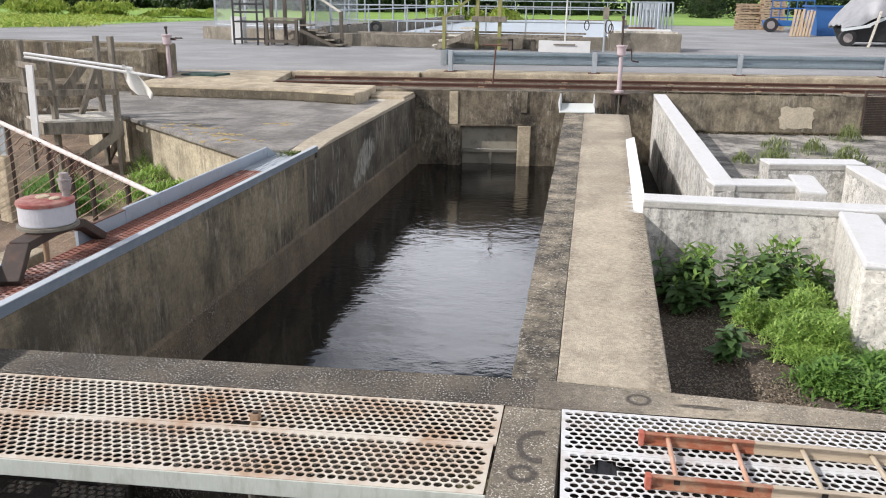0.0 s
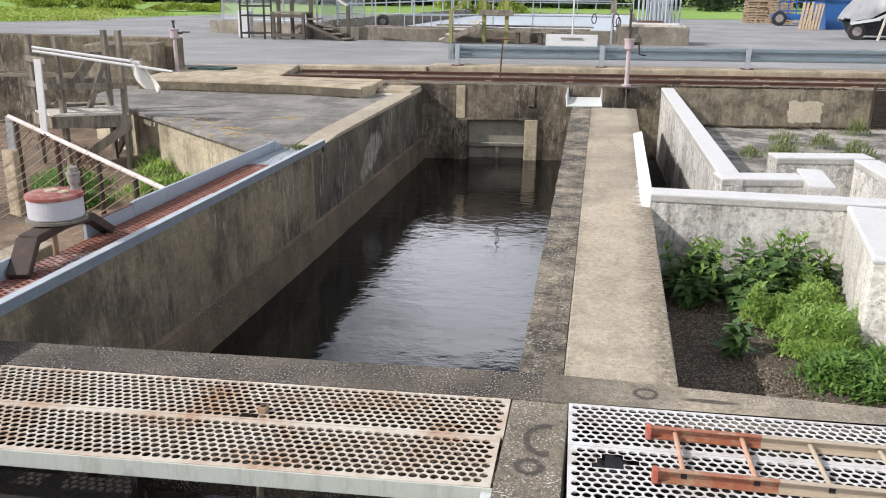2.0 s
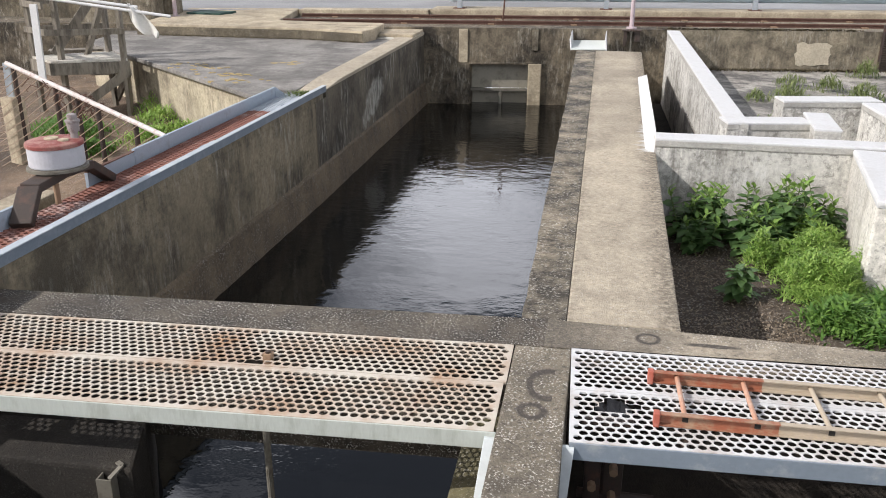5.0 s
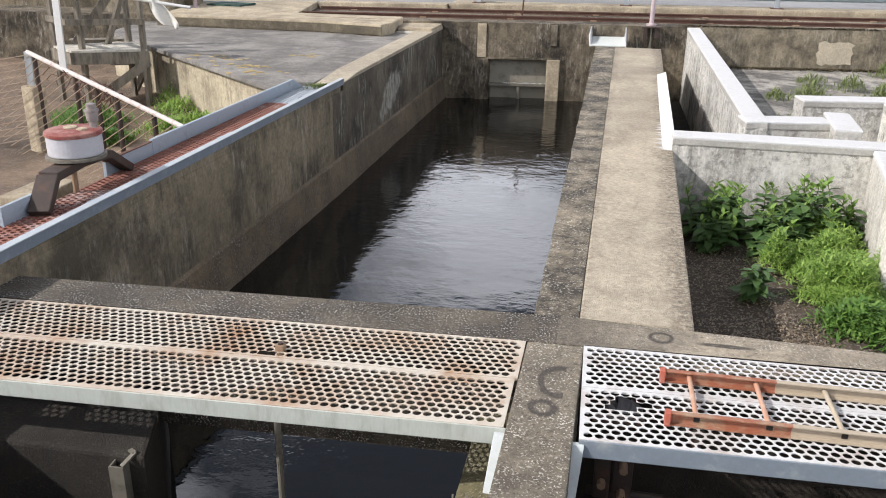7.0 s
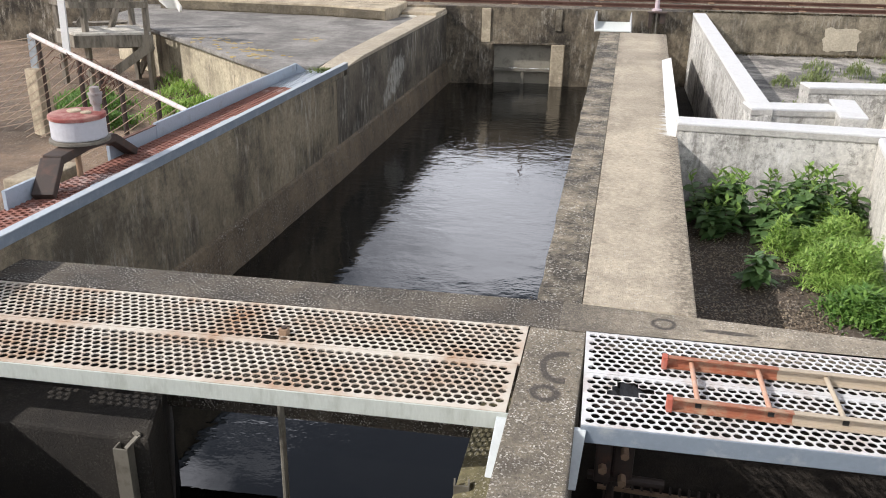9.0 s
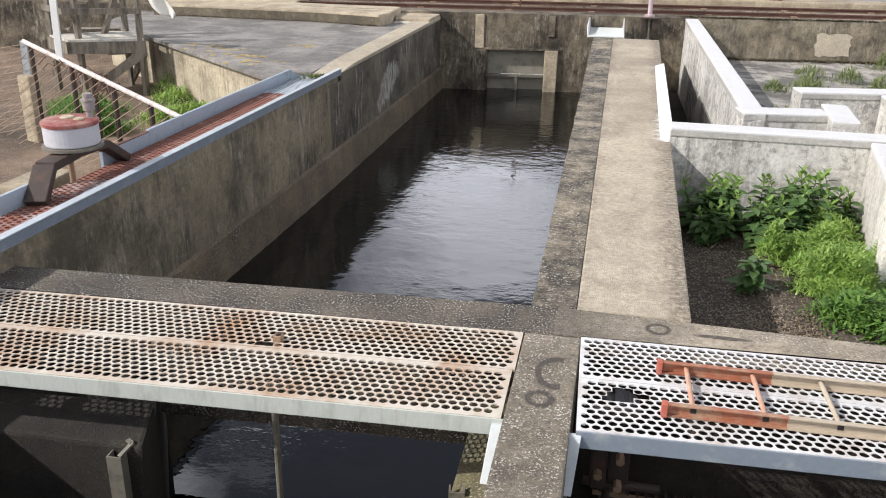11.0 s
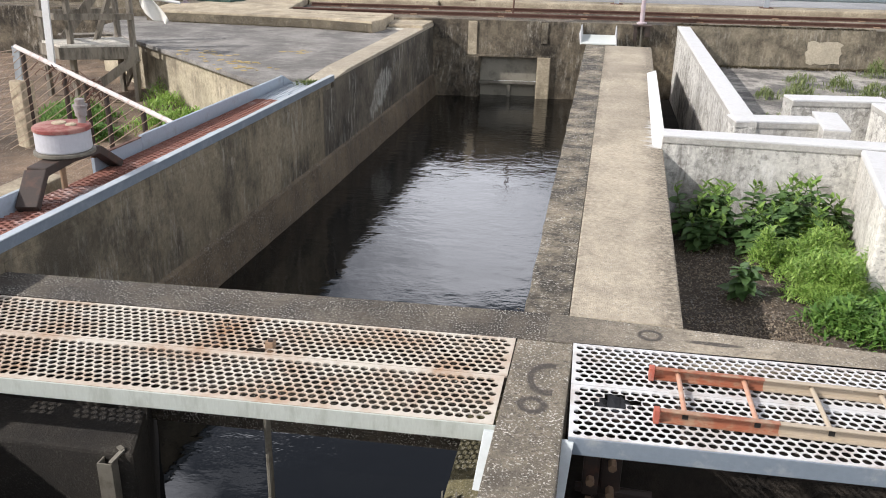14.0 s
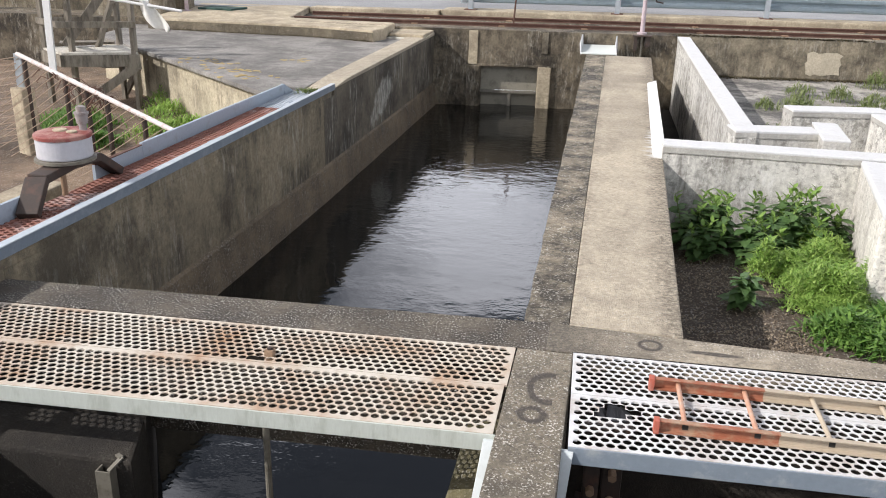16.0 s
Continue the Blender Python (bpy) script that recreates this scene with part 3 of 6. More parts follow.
hexa(wu, [(-0.33, Y0, -1.6), (0.52, Y0, -1.6), (0.67, Y1, -1.6), (-0.45, Y1, -1.6), (-0.33, Y0, -0.62), (0.52, Y0, -0.62), (0.67, Y1, -0.62), (-0.45, Y1, -0.62)])
part("footing", wu, M_FARWALL, walkway)


def fy(x):
    """Line of the far wall, which stands a little askew."""
    return 16.2 + 0.13 * (x + 3.354)


def skew_box(bm, x0, x1, d0, d1, z0, z1):
    """A block along the far wall, d metres behind its face."""
    return hexa(bm, [(x0, fy(x0) + d0, z0), (x1, fy(x1) + d0, z0), (x1, fy(x1) + d1, z0), (x0, fy(x0) + d1, z0), (x0, fy(x0) + d0, z1), (x1, fy(x1) + d0, z1), (x1, fy(x1) + d1, z1), (x0, fy(x0) + d1, z1)])


# far wall, with the gate's opening through it
GX0, GX1, GZ = -2.49, -1.40, -0.40
fw = B()
for x0, x1, z0, z1 in ((-14, GX0, -1.6, 0.293), (GX1, 1.2, -1.6, 0.293), (GX0, GX1, GZ, 0.293)):
    skew_box(fw, x0, x1, 0, 2.2, z0, z1)
wall_far = tagged(part("wall_far", fw, M_FARWALL), "dark stained concrete wall with pale vertical runs", "wall", kind="structure")
bm = B()
skew_box(bm, 1.2, 12, -0.002, 2.2, -1.6, 0.294)
part("dry_stretch", bm, M_FARDRY, wall_far, "paler dry stretch of concrete")
for x0, x1, z0, m in ((-2.72, -2.55, -0.36, M_KERB), (-1.34, -1.22, -0.12, M_FARDRY)):
    bm = B()
    skew_box(bm, x0, x1, -0.025, 0.02, z0, 0.27)
    soften(bm, 0.012)
    part("pilaster", bm, m, wall_far, "pale eroded concrete rib")
bm = B()
skew_box(bm, -1.39, -1.14, -0.06, 0.05, -1.5, -0.375)
soften(bm, 0.015)
part("jamb", bm, M_KERB, wall_far, "pale concrete gate jamb")
bm = B()
skew_box(bm, -2.75, -2.5, -0.05, 0.05, -1.5, -0.38)
soften(bm, 0.015)
part("jamb", bm, M_FARWALL, wall_far)
bm = B()
skew_box(bm, -2.6, -1.1, -0.03, 0.03, -0.385, -0.35)
part("lintel_lip", bm, M_FARWALL, wall_far)
bm = B()
prng = random.Random(9)
ring = []
for k in range(26):
    a = 2 * math.pi * k / 26
    q = max(abs(math.cos(a)), abs(math.sin(a))) ** 0.8
    ring.append((3.88 + 0.34 * math.cos(a) / q * prng.uniform(0.86, 1.08), -0.13 + 0.22 * math.sin(a) / q * prng.uniform(0.86, 1.1)))
lo = [bm.verts.new((x, fy(x) + 0.01, z)) for x, z in ring]
hi = [bm.verts.new((x, fy(x) - 0.012, z)) for x, z in ring]
bm.faces.new(hi)
for k in range(26):
    bm.faces.new((lo[k], lo[(k + 1) % 26], hi[(k + 1) % 26], hi[k]))
part("patch", bm, M_PATCH, wall_far, "pale repaired concrete patch")

gate = thing("sluice_gate", (-1.95, fy(-1.95) + 0.15, -1.16), "wet dark steel sluice gate in the wall opening", "gate")
bm = B()
skew_box(bm, GX0, GX1, 0.14, 0.18, -0.86, GZ)
part("upper_panel", bm, M_GATE, gate, "grey-green gate panel")
bm = B()
skew_box(bm, GX0, GX1, 0.06, 0.16, -0.91, -0.865)
part("cross_bar", bm, M_GALVPALE, gate, "pale horizontal bar")
bm = B()
skew_box(bm, -1.96, -1.89, 0.07, 0.15, -1.3, -0.912)
part("mullion", bm, M_GALVPALE, gate, "pale upright bar")
bm = B()
skew_box(bm, GX0, GX1, 0.2, 0.24, -1.4, -0.92)
part("lower_panel", bm, M_GATE, gate)

# deck: back beam, centre strip, deep chamber wall
db = B()
hexa(db, [(-3.72, 3.81, -0.74), (-0.2, 4.0, -0.74), (-0.2, 4.332, -0.74), (-3.72, 4.105, -0.74), (-3.72, 3.81, 0), (-0.2, 4.0, 0), (-0.2, 4.332, 0), (-3.72, 4.105, 0)])
deck = tagged(part("deck_beam", db, M_DECK), "worn dark concrete deck beam with exposed pebbles", "deck", kind="structure")
db = B()
hexa(db, [(-0.2, 4.0, -0.1), (4, 4.16, -0.1), (4, 4.19, -0.1), (-0.2, 4.335, -0.1), (-0.2, 4.0, 0), (4, 4.16, 0), (4, 4.19, 0), (-0.2, 4.335, 0)])
part("side_beam", db, M_SIDEBEAM, deck)
# near-black faces below the deck's top
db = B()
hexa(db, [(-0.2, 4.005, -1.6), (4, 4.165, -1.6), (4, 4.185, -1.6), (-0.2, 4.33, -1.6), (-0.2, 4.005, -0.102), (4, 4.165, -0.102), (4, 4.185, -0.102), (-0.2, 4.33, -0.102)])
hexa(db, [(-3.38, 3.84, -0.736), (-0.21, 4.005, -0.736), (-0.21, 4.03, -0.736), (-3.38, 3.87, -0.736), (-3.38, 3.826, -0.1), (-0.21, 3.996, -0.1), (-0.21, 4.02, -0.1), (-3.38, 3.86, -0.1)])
part("beam_face", db, M_BEAMFACE, deck, "near-black lower face")
ds = B()
hexa(ds, [(-0.345, -3, -1.6), (-0.06, -3, -1.6), (-0.055, 3.999, -1.6), (-0.35, 3.999, -1.6), (-0.345, -3, -0.003), (-0.06, -3, -0.003), (-0.055, 3.999, -0.003), (-0.35, 3.999, -0.003)])
soften(ds, 0.012)
part("centre_strip", ds, M_DECKFRONT, deck, "pebbly concrete strip between the gratings")

# plain slab behind, over the rest of the chamber
nd = B()
box(nd, -3.72, -0.35, -6, 1.9, -0.3, -0.02)
box(nd, -0.055, 3.6, -6, 1.9, -0.3, -0.02)
tagged(part("deck_near", nd, M_DECK), "plain dark concrete deck slab", "deck", kind="structure")

# lower chamber
# the pier's colour carries the shade down here
pi = B()
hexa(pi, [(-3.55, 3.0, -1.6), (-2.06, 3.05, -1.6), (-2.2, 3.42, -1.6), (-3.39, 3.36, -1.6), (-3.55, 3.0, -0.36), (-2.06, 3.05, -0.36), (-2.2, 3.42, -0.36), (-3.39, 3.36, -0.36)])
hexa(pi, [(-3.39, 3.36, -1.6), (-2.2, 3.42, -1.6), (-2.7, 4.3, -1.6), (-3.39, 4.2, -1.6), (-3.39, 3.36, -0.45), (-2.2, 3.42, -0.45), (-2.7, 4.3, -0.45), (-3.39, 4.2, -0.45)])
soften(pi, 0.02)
tagged(part("pier", pi, M_PIER), "wet pebbled concrete pier beside the lower water, coloured dark for chamber shade", "pier", kind="structure")
lg = B()
hexa(lg, [(-0.6, 2.3, -1.6), (-0.34, 2.3, -1.6), (-0.34, 4.3, -1.6), (-0.62, 4.3, -1.6), (-0.58, 2.3, -0.5), (-0.34, 2.3, -0.42), (-0.34, 4.3, -0.42), (-0.6, 4.3, -0.5)])
soften(lg, 0.02)
tagged(part("ledge_chamber", lg, M_MOSS), "mossy yellow-grey concrete ledge above the lower water", "ledge", kind="structure")
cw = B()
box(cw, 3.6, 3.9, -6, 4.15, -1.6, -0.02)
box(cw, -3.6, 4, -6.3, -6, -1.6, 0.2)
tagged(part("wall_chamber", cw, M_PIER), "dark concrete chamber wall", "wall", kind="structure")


# ---- setting: pits on the right ----
def wall_run(bm, a, b, thick, za, zb, z0, side=1):
    """A straight wall from a to b, its top falling from za to zb, its thickness to one side."""
    a, b = Vector((*a, 0)), Vector((*b, 0))
    d = (b - a).normalized()
    s = Vector((-d.y, d.x, 0)) * thick * side
    ps = [a, b, b + s, a + s]
    zl = (z0, z0) if not isinstance(z0, tuple) else z0
    return hexa(bm, [(p.x, p.y, z) for p, z in zip(ps, (zl[0], zl[1], zl[1], zl[0]))] + [(p.x, p.y, z) for p, z in zip(ps, (za, zb, zb, za))])


def pit_wall(name, a, b, thick, za, zb, side, label):
    """Whitewashed wall with a white-painted coping of its own."""
    bm = B()
    wall_run(bm, a, b, thick, za - 0.07, zb - 0.07, -1.2, side)
    w = tagged(part(name, bm, M_WHITEWALL), label, "wall", kind="structure")
    d = (Vector((*b, 0)) - Vector((*a, 0))).normalized()
    s = Vector((-d.y, d.x, 0)) * side * 0.01
    a3, b3 = Vector((*a, 0)) - s, Vector((*b, 0)) - s
    bm = B()
    wall_run(bm, a3[:2], b3[:2], thick + 0.02, za - 0.016, zb - 0.016, (za - 0.085, zb - 0.085), side)
    soften(bm, 0.012)
    part("coping", bm, M_COPING, w, "grey concrete coping")
    a4, b4 = a3 - s * 0.2, b3 - s * 0.2
    bm = B()
    wall_run(bm, a4[:2], b4[:2], thick + 0.024, za, zb, (za - 0.026, zb - 0.026), side)
    soften(bm, 0.010)
    part("coping_paint", bm, M_WHITE, w, "white-painted coping top")
    return w


pit_wall("wall_pit_front", (0.562, 8.325), (4.2, 8.345), 0.26, 0.15, 0.15, 1, "streaked whitewashed concrete pit wall with white coping")
pit_wall("wall_pit_long", (1.352, 9.24), (1.165, 16.78), 0.21, 0.15, 0.285, -1, "long whitewashed concrete wall with white coping")
pit_wall("wall_pit_inner", (1.345, 9.23), (2.24, 9.385), 0.3, 0.147, 0.147, 1, "short whitewashed concrete wall with white coping")
pit_wall("wall_pit_stub", (2.19, 9.03), (2.25, 9.92), 0.24, 0.158, 0.158, -1, "stub of white-coped concrete wall")
pit_wall("wall_pit_back", (2.16, 10.62), (3.32, 10.83), 0.3, 0.15, 0.15, 1, "back whitewashed concrete wall with white coping")
pit_wall("wall_pit_side", (3.07, 10.72), (3.17, 8.6), 0.26, 0.146, 0.146, 1, "side whitewashed concrete wall with white coping")

rw = B()
hexa(rw, [(2.13, 6.63, -1.2), (2.5, 6.58, -1.2), (2.72, 8.32, -1.2), (2.375, 8.32, -1.2), (2.13, 6.63, 0.09), (2.5, 6.58, 0.09), (2.72, 8.32, 0.09), (2.375, 8.32, 0.09)])
soften(rw, 0.02)
bmesh.ops.subdivide_edges(rw, edges=[e for e in rw.edges if e.calc_length() > 0.3], cuts=24, use_grid_fill=True)
for v in rw.verts:
    v.co += noise.noise_vector(v.co * 14) * 0.009
rwall = tagged(part("wall_pit_near", rw, M_ROUGHWHITE), "rough pebbled concrete wall stub with white top", "wall", kind="structure")
rt = B()
hexa(rt, [(2.125, 6.62, 0.07), (2.51, 6.57, 0.07), (2.73, 8.315, 0.07), (2.37, 8.315, 0.07), (2.125, 6.62, 0.135), (2.51, 6.57, 0.12), (2.73, 8.315, 0.12), (2.37, 8.315, 0.135)])
soften(rt, 0.025)
part("coping", rt, M_WHITE, rwall, "white-painted wall top")

# low white kerb and paint along the walkway's edge
wp = B()
hexa(wp, [(0.47, 8.5, -0.02), (0.58, 8.33, -0.02), (0.66, 12.9, -0.02), (0.52, 12.9, -0.02), (0.49, 8.5, 0.02), (0.58, 8.33, 0.14), (0.66, 12.9, 0.05), (0.54, 12.9, 0.008)])
part("white_kerb", wp, M_WHITE, walkway, "white-painted walkway edge")
rng = random.Random(5)
pf = B()
prism(pf, [(1.3, 9.3), (12, 9.6), (12, fy(12) - 0.005), (1.18, fy(1.18) - 0.005)], -1.2, -0.43)
for v in pf.verts:
    if v.co.z > -1 and v.co.y < 12:
        v.co.z = -0.5
tagged(part("floor_pit", pf, M_PITFLOOR), "stained grey concrete pit floor with weeds", "floor", kind="structure")
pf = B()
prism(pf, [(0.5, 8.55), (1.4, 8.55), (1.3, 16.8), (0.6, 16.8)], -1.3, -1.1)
tagged(part("floor_slot", pf, M_PIER), "dark slot floor beside the walkway", "floor", kind="structure")
pm = B()
bmesh.ops.create_grid(pm, x_segments=60, y_segments=50, size=0.5)
for v in pm.verts:
    v.co = Vector((0.52 + (v.co.x + 0.5) * 4.0, 4.15 + (v.co.y + 0.5) * 4.2, -0.66))
    v.co.z += noise.noise(v.co * 2.2) * 0.05 + noise.noise(v.co * 9) * 0.02
tagged(part("soil_bed", pm, M_MULCH), "dark soil bed with wood mulch", "soil", kind="structure")
pc = B()
box(pc, 4.4, 4.6, 4.1, 8.3, -1.2, 0.1)
tagged(part("wall_pit_end", pc, M_WHITEWALL), "plain concrete wall closing the bed", "wall", kind="structure")

gs = B()
box(gs, 3.9, 12.1, -6.3, 4.05, -0.3, -0.02)
box(gs, 4.6, 12.1, 4.06, 9.58, -0.3, -0.02)
tagged(part("deck_side", gs, M_PITFLOOR), "plain grey concrete apron beside the chamber", "apron", kind="structure")

# ---- setting: slab, kerb, low ground, road ----
ZG = -0.615
sl = B()
prism(sl, [(-4.1, 9.55), (-7.14, 12.2), (-8.9, 13.7), (-9.2, 15.5), (-3.725, 16.2), (-3.725, 10.05), (-3.94, 10.0), (-3.94, 9.41)], 0.10, 0.165)
soften(sl, 0.015)
slab = tagged(part("slab", sl, M_SLAB), "worn grey asphalt-topped slab with yellow paint traces", "slab", kind="structure")
sw = B()
prism(sw, [(-4.06, 9.6), (-7.08, 12.24), (-8.85, 13.75), (-9.15, 15.45), (-3.73, 16.1), (-3.73, 10.08), (-3.95, 10.02), (-3.95, 9.5)], -1.0, 0.10)
part("slab_wall", sw, M_SLABWALL, slab, "pale streaked concrete slab edge")
for cx, cy, n in ((-6.0, 11.75, 9), (-5.65, 11.45, 16), (-5.15, 10.95, 20), (-4.75, 10.5, 18), (-4.45, 12.1, 10)):
    for k in range(n):
        bm = B()
        px, py = cx + rng.gauss(0, 0.2), cy + rng.gauss(0, 0.10)
        r = rng.uniform(0.012, 0.05)
        prism(bm, [(px + r * math.cos(a) * rng.uniform(0.5, 1.2) * 1.3, py + r * math.sin(a) * rng.uniform(0.5, 1.2)) for a in [j * math.pi / 5 for j in range(10)]], 0.15, 0.167 + 0.0004 * k)
        part("paint_trace", bm, M_YELLOWTRACE, slab, "worn yellow paint trace")
kb = B()
prism(kb, [(-8.6, 14.9), (-5.36, 14.9), (-4.15, 14.61), (-4.06, 15.1), (-4.12, 16.05), (-6.25, 16.1), (-6.5, 18.0), (-8.8, 17.5)], -0.2, 0.367)
for v in kb.verts:
    if v.co.z > 0 and v.co.y > 16.9:
        v.co.z = 0.432
soften(kb, 0.03)
tagged(part("kerb_block", kb, M_KERB), "tan concrete kerb block beside the slab", "kerb", kind="structure")
bm = B()
for (xa, ya), (xb, yb) in (((-8.6, 14.9), (-5.36, 14.9)), ((-5.36, 14.9), (-4.15, 14.61))):
    hexa(bm, [(xa, ya - 0.006, 0.15), (xb, yb - 0.006, 0.15), (xb, yb + 0.02, 0.15), (xa, ya + 0.02, 0.15), (xa, ya - 0.006, 0.325), (xb, yb - 0.006, 0.325), (xb, yb + 0.02, 0.325), (xa, ya + 0.02, 0.325)])
kerb_left = bpy.data.objects["kerb_block"]
part("stained_face", bm, M_KERBFACE, kerb_left, "dark damp-stained kerb face")
for pts in (((-8.4, 15.6), (-7.3, 15.55), (-6.4, 15.62), (-5.2, 15.5), (-4.2, 15.52)), ((-6.4, 15.62), (-6.5, 14.95))):
    bm = B()
    for (xa, ya), (xb, yb) in zip(pts, pts[1:]):
        bar(bm, (xa, ya, 0.3655), (xb, yb, 0.3655), 0.018, 0.006)
    part("crack", bm, M_BEAMFACE, kerb_left, "dark open crack")
bm = B()
prism(bm, [(-8.36, 16.45), (-7.6, 16.4), (-7.5, 16.95), (-8.3, 17.0)], 0.38, 0.44)
soften(bm, 0.01)
tagged(part("green_mat", bm, M_GREENMAT), "dark green rubber mat lying on the kerb block", "mat")
bm = B()
hexa(bm, [(-10.35, 15.55, -1), (-8.75, 15.75, -1), (-8.75, 16.3, -1), (-10.35, 16.2, -1), (-10.1, 15.55, 0.92), (-8.75, 15.75, 0.94), (-8.75, 16.3, 0.96), (-10.1, 16.2, 0.96)])
soften(bm, 0.03)
tagged(part("buttress", bm, M_FARDRY), "stained concrete buttress against the retaining wall", "buttress", kind="structure")
kb = B()
prism(kb, [(-4.05, 15.35), (-3.4, 15.3), (-3.4, 16.5), (-4.2, 16.55)], -0.2, 0.25)
soften(kb, 0.02)
tagged(part("kerb_step", kb, M_KERB), "low tan concrete step beside the kerb block", "kerb", kind="structure")

gl = B()
bmesh.ops.create_grid(gl, x_segments=70, y_segments=80, size=0.5)
for v in gl.verts:
    v.co = Vector((-16 + (v.co.x + 0.5) * 12.4, -6 + (v.co.y + 0.5) * 22.3, ZG))
    v.co.z += noise.noise(v.co * 0.9) * 0.05 + noise.noise(v.co * 4) * 0.015
tagged(part("ground_low", gl, M_DIRT), "bare brown dirt ground below the walls", "ground", kind="structure")
bwall = B()
hexa(bwall, [(-16, 16.1, -1), (-8.5, 16.35, -1), (-8.6, 16.8, -1), (-16, 16.6, -1), (-16, 16.1, 1.05), (-8.5, 16.35, 1.03), (-8.6, 16.8, 1.03), (-16, 16.6, 1.05)])
soften(bwall, 0.025)
tagged(part("wall_left_back", bwall, M_WALL), "tall weathered concrete retaining wall", "wall", kind="structure")
bm = B()
box(bm, -16, -15.7, -6, 16.1, -1, 1.05)
tagged(part("wall_left_side", bm, M_WALL), "weathered concrete retaining wall", "wall", kind="structure")


def ky(x):
    return 18.33 + 0.13 * (x + 3.64)


ke = B()
hexa(ke, [(-3.7, ky(-3.7), 0.1), (14, ky(14), 0.1), (14, ky(14) + 0.75, 0.1), (-3.7, ky(-3.7) + 0.75, 0.1), (-3.7, ky(-3.7), 0.445), (14, ky(14), 0.445), (14, ky(14) + 0.75, 0.445), (-3.7, ky(-3.7) + 0.75, 0.445)])
soften(ke, 0.035)
tagged(part("kerb_road", ke, M_KERB), "worn tan concrete roadside kerb", "kerb", kind="structure")

bm = B()
hexa(bm, [(-6.45, fy(-6.45) + 1.98, 0.1), (-3.72, fy(-3.72) + 2.02, 0.1), (-3.72, fy(-3.72) + 2.5, 0.1), (-6.45, fy(-6.45) + 2.4, 0.1), (-6.45, fy(-6.45) + 2.0, 0.429), (-3.72, fy(-3.72) + 2.04, 0.429), (-3.72, fy(-3.72) + 2.5, 0.429), (-6.45, fy(-6.45) + 2.4, 0.429)])
soften(bm, 0.02)
tagged(part("kerb_strip", bm, M_KERB), "low tan concrete strip between rails and yard", "kerb", kind="structure")

# the ground: one sheet to the horizon round the works
ZR = 0.425
gd = B()
inner = [(-16, -6.2), (12, -6.2), (12, fy(12) + 2.4), (-3.68, fy(-3.68) + 2.4), (-6.6, fy(-6.6) + 2.1), (-8.6, 17.0), (-16, 16.5)]
outer = [(-1500, -1500), (1500, -1500), (1500, 1500), (100, 1500), (-100, 1500), (-400, 1500), (-1500, 1500)]
iv = [gd.verts.new((*p, ZR)) for p in inner]
ov = [gd.verts.new((*p, ZR)) for p in outer]
for i in range(7):
    j = (i + 1) % 7
    gd.faces.new((iv[i], ov[i], ov[j], iv[j]))
    a, b = inner[i], inner[j]
    gd.faces.new((iv[i], iv[j], gd.verts.new((*b, -0.3)), gd.verts.new((*a, -0.3))))
tagged(part("ground", gd, M_ROAD), "grey asphalt yard reaching to the lawn", "ground", kind="structure")
ln = B()
poly = [(-900, 10), (-40, 28), (-26, 35), (-22.6, 50), (-12, 53), (4.3, 55), (13, 56.5), (22, 64), (80, 75), (900, 80), (900, 1200), (-900, 1200)]
ln.faces.new([ln.verts.new((*p, ZR + 0.012)) for p in poly])
tagged(part("lawn", ln, M_GRASS), "mown green lawn beyond the yard", "lawn", kind="structure")

# rails on the far wall
for off in (0.62, 1.75):
    r = B()
    for hw, z0, z1 in ((0.06, 0.295, 0.305), (0.014, 0.305, 0.345), (0.03, 0.345, 0.365)):
        hexa(r, [(x, fy(x) + off + s * hw, z) for z in (z0, z1) for x, s in ((-6.3, -1), (12, -1), (12, 1), (-6.3, 1))])
    tagged(part("rail", r, M_RUST), "rusted steel rail along the wall top", "rail", "rails on the far wall")


# ---- perforated plates ----
RIM = [0, 21, 40.893, 64, 90, 116, 139.107, 159]
RIM = [radians(a) for a in RIM + [a + 180 for a in RIM]]


def perforated(bm, origin, ux, uy, nx, ny, pitch, radius, thick, skip=()):
    """A plate of staggered round holes, cell by cell."""
    row = pitch * 0.866
    ux, uy = Vector(ux).normalized(), Vector(uy).normalized()
    up = Vector((0, 0, 1))
    o = Vector(origin)
    n = len(RIM)
    for j in range(ny):
        for i in range(nx):
            if (i, j) in skip:
                continue
            c = o + ux * (pitch * (i + 0.5 + 0.5 * (j % 2))) + uy * (row * (j + 0.5))
            rim, top, low = [], [], []
            for a in RIM:
                ca, sa = math.cos(a), math.sin(a)
                m = min(pitch / 2 / max(abs(ca), 1e-6), row / 2 / max(abs(sa), 1e-6))
                rim.append(bm.verts.new(c + ux * ca * m + uy * sa * m))
                top.append(bm.verts.new(c + (ux * ca + uy * sa) * radius))
                low.append(bm.verts.new(c + (ux * ca + uy * sa) * radius * 0.96 - up * thick))
            for k in range(n):
                q = (k + 1) % n
                bm.faces.new((rim[k], rim[q], top[q], top[k]))
                bm.faces.new((top[k], top[q], low[q], low[k]))
    return bm


PITCH = 0.0475


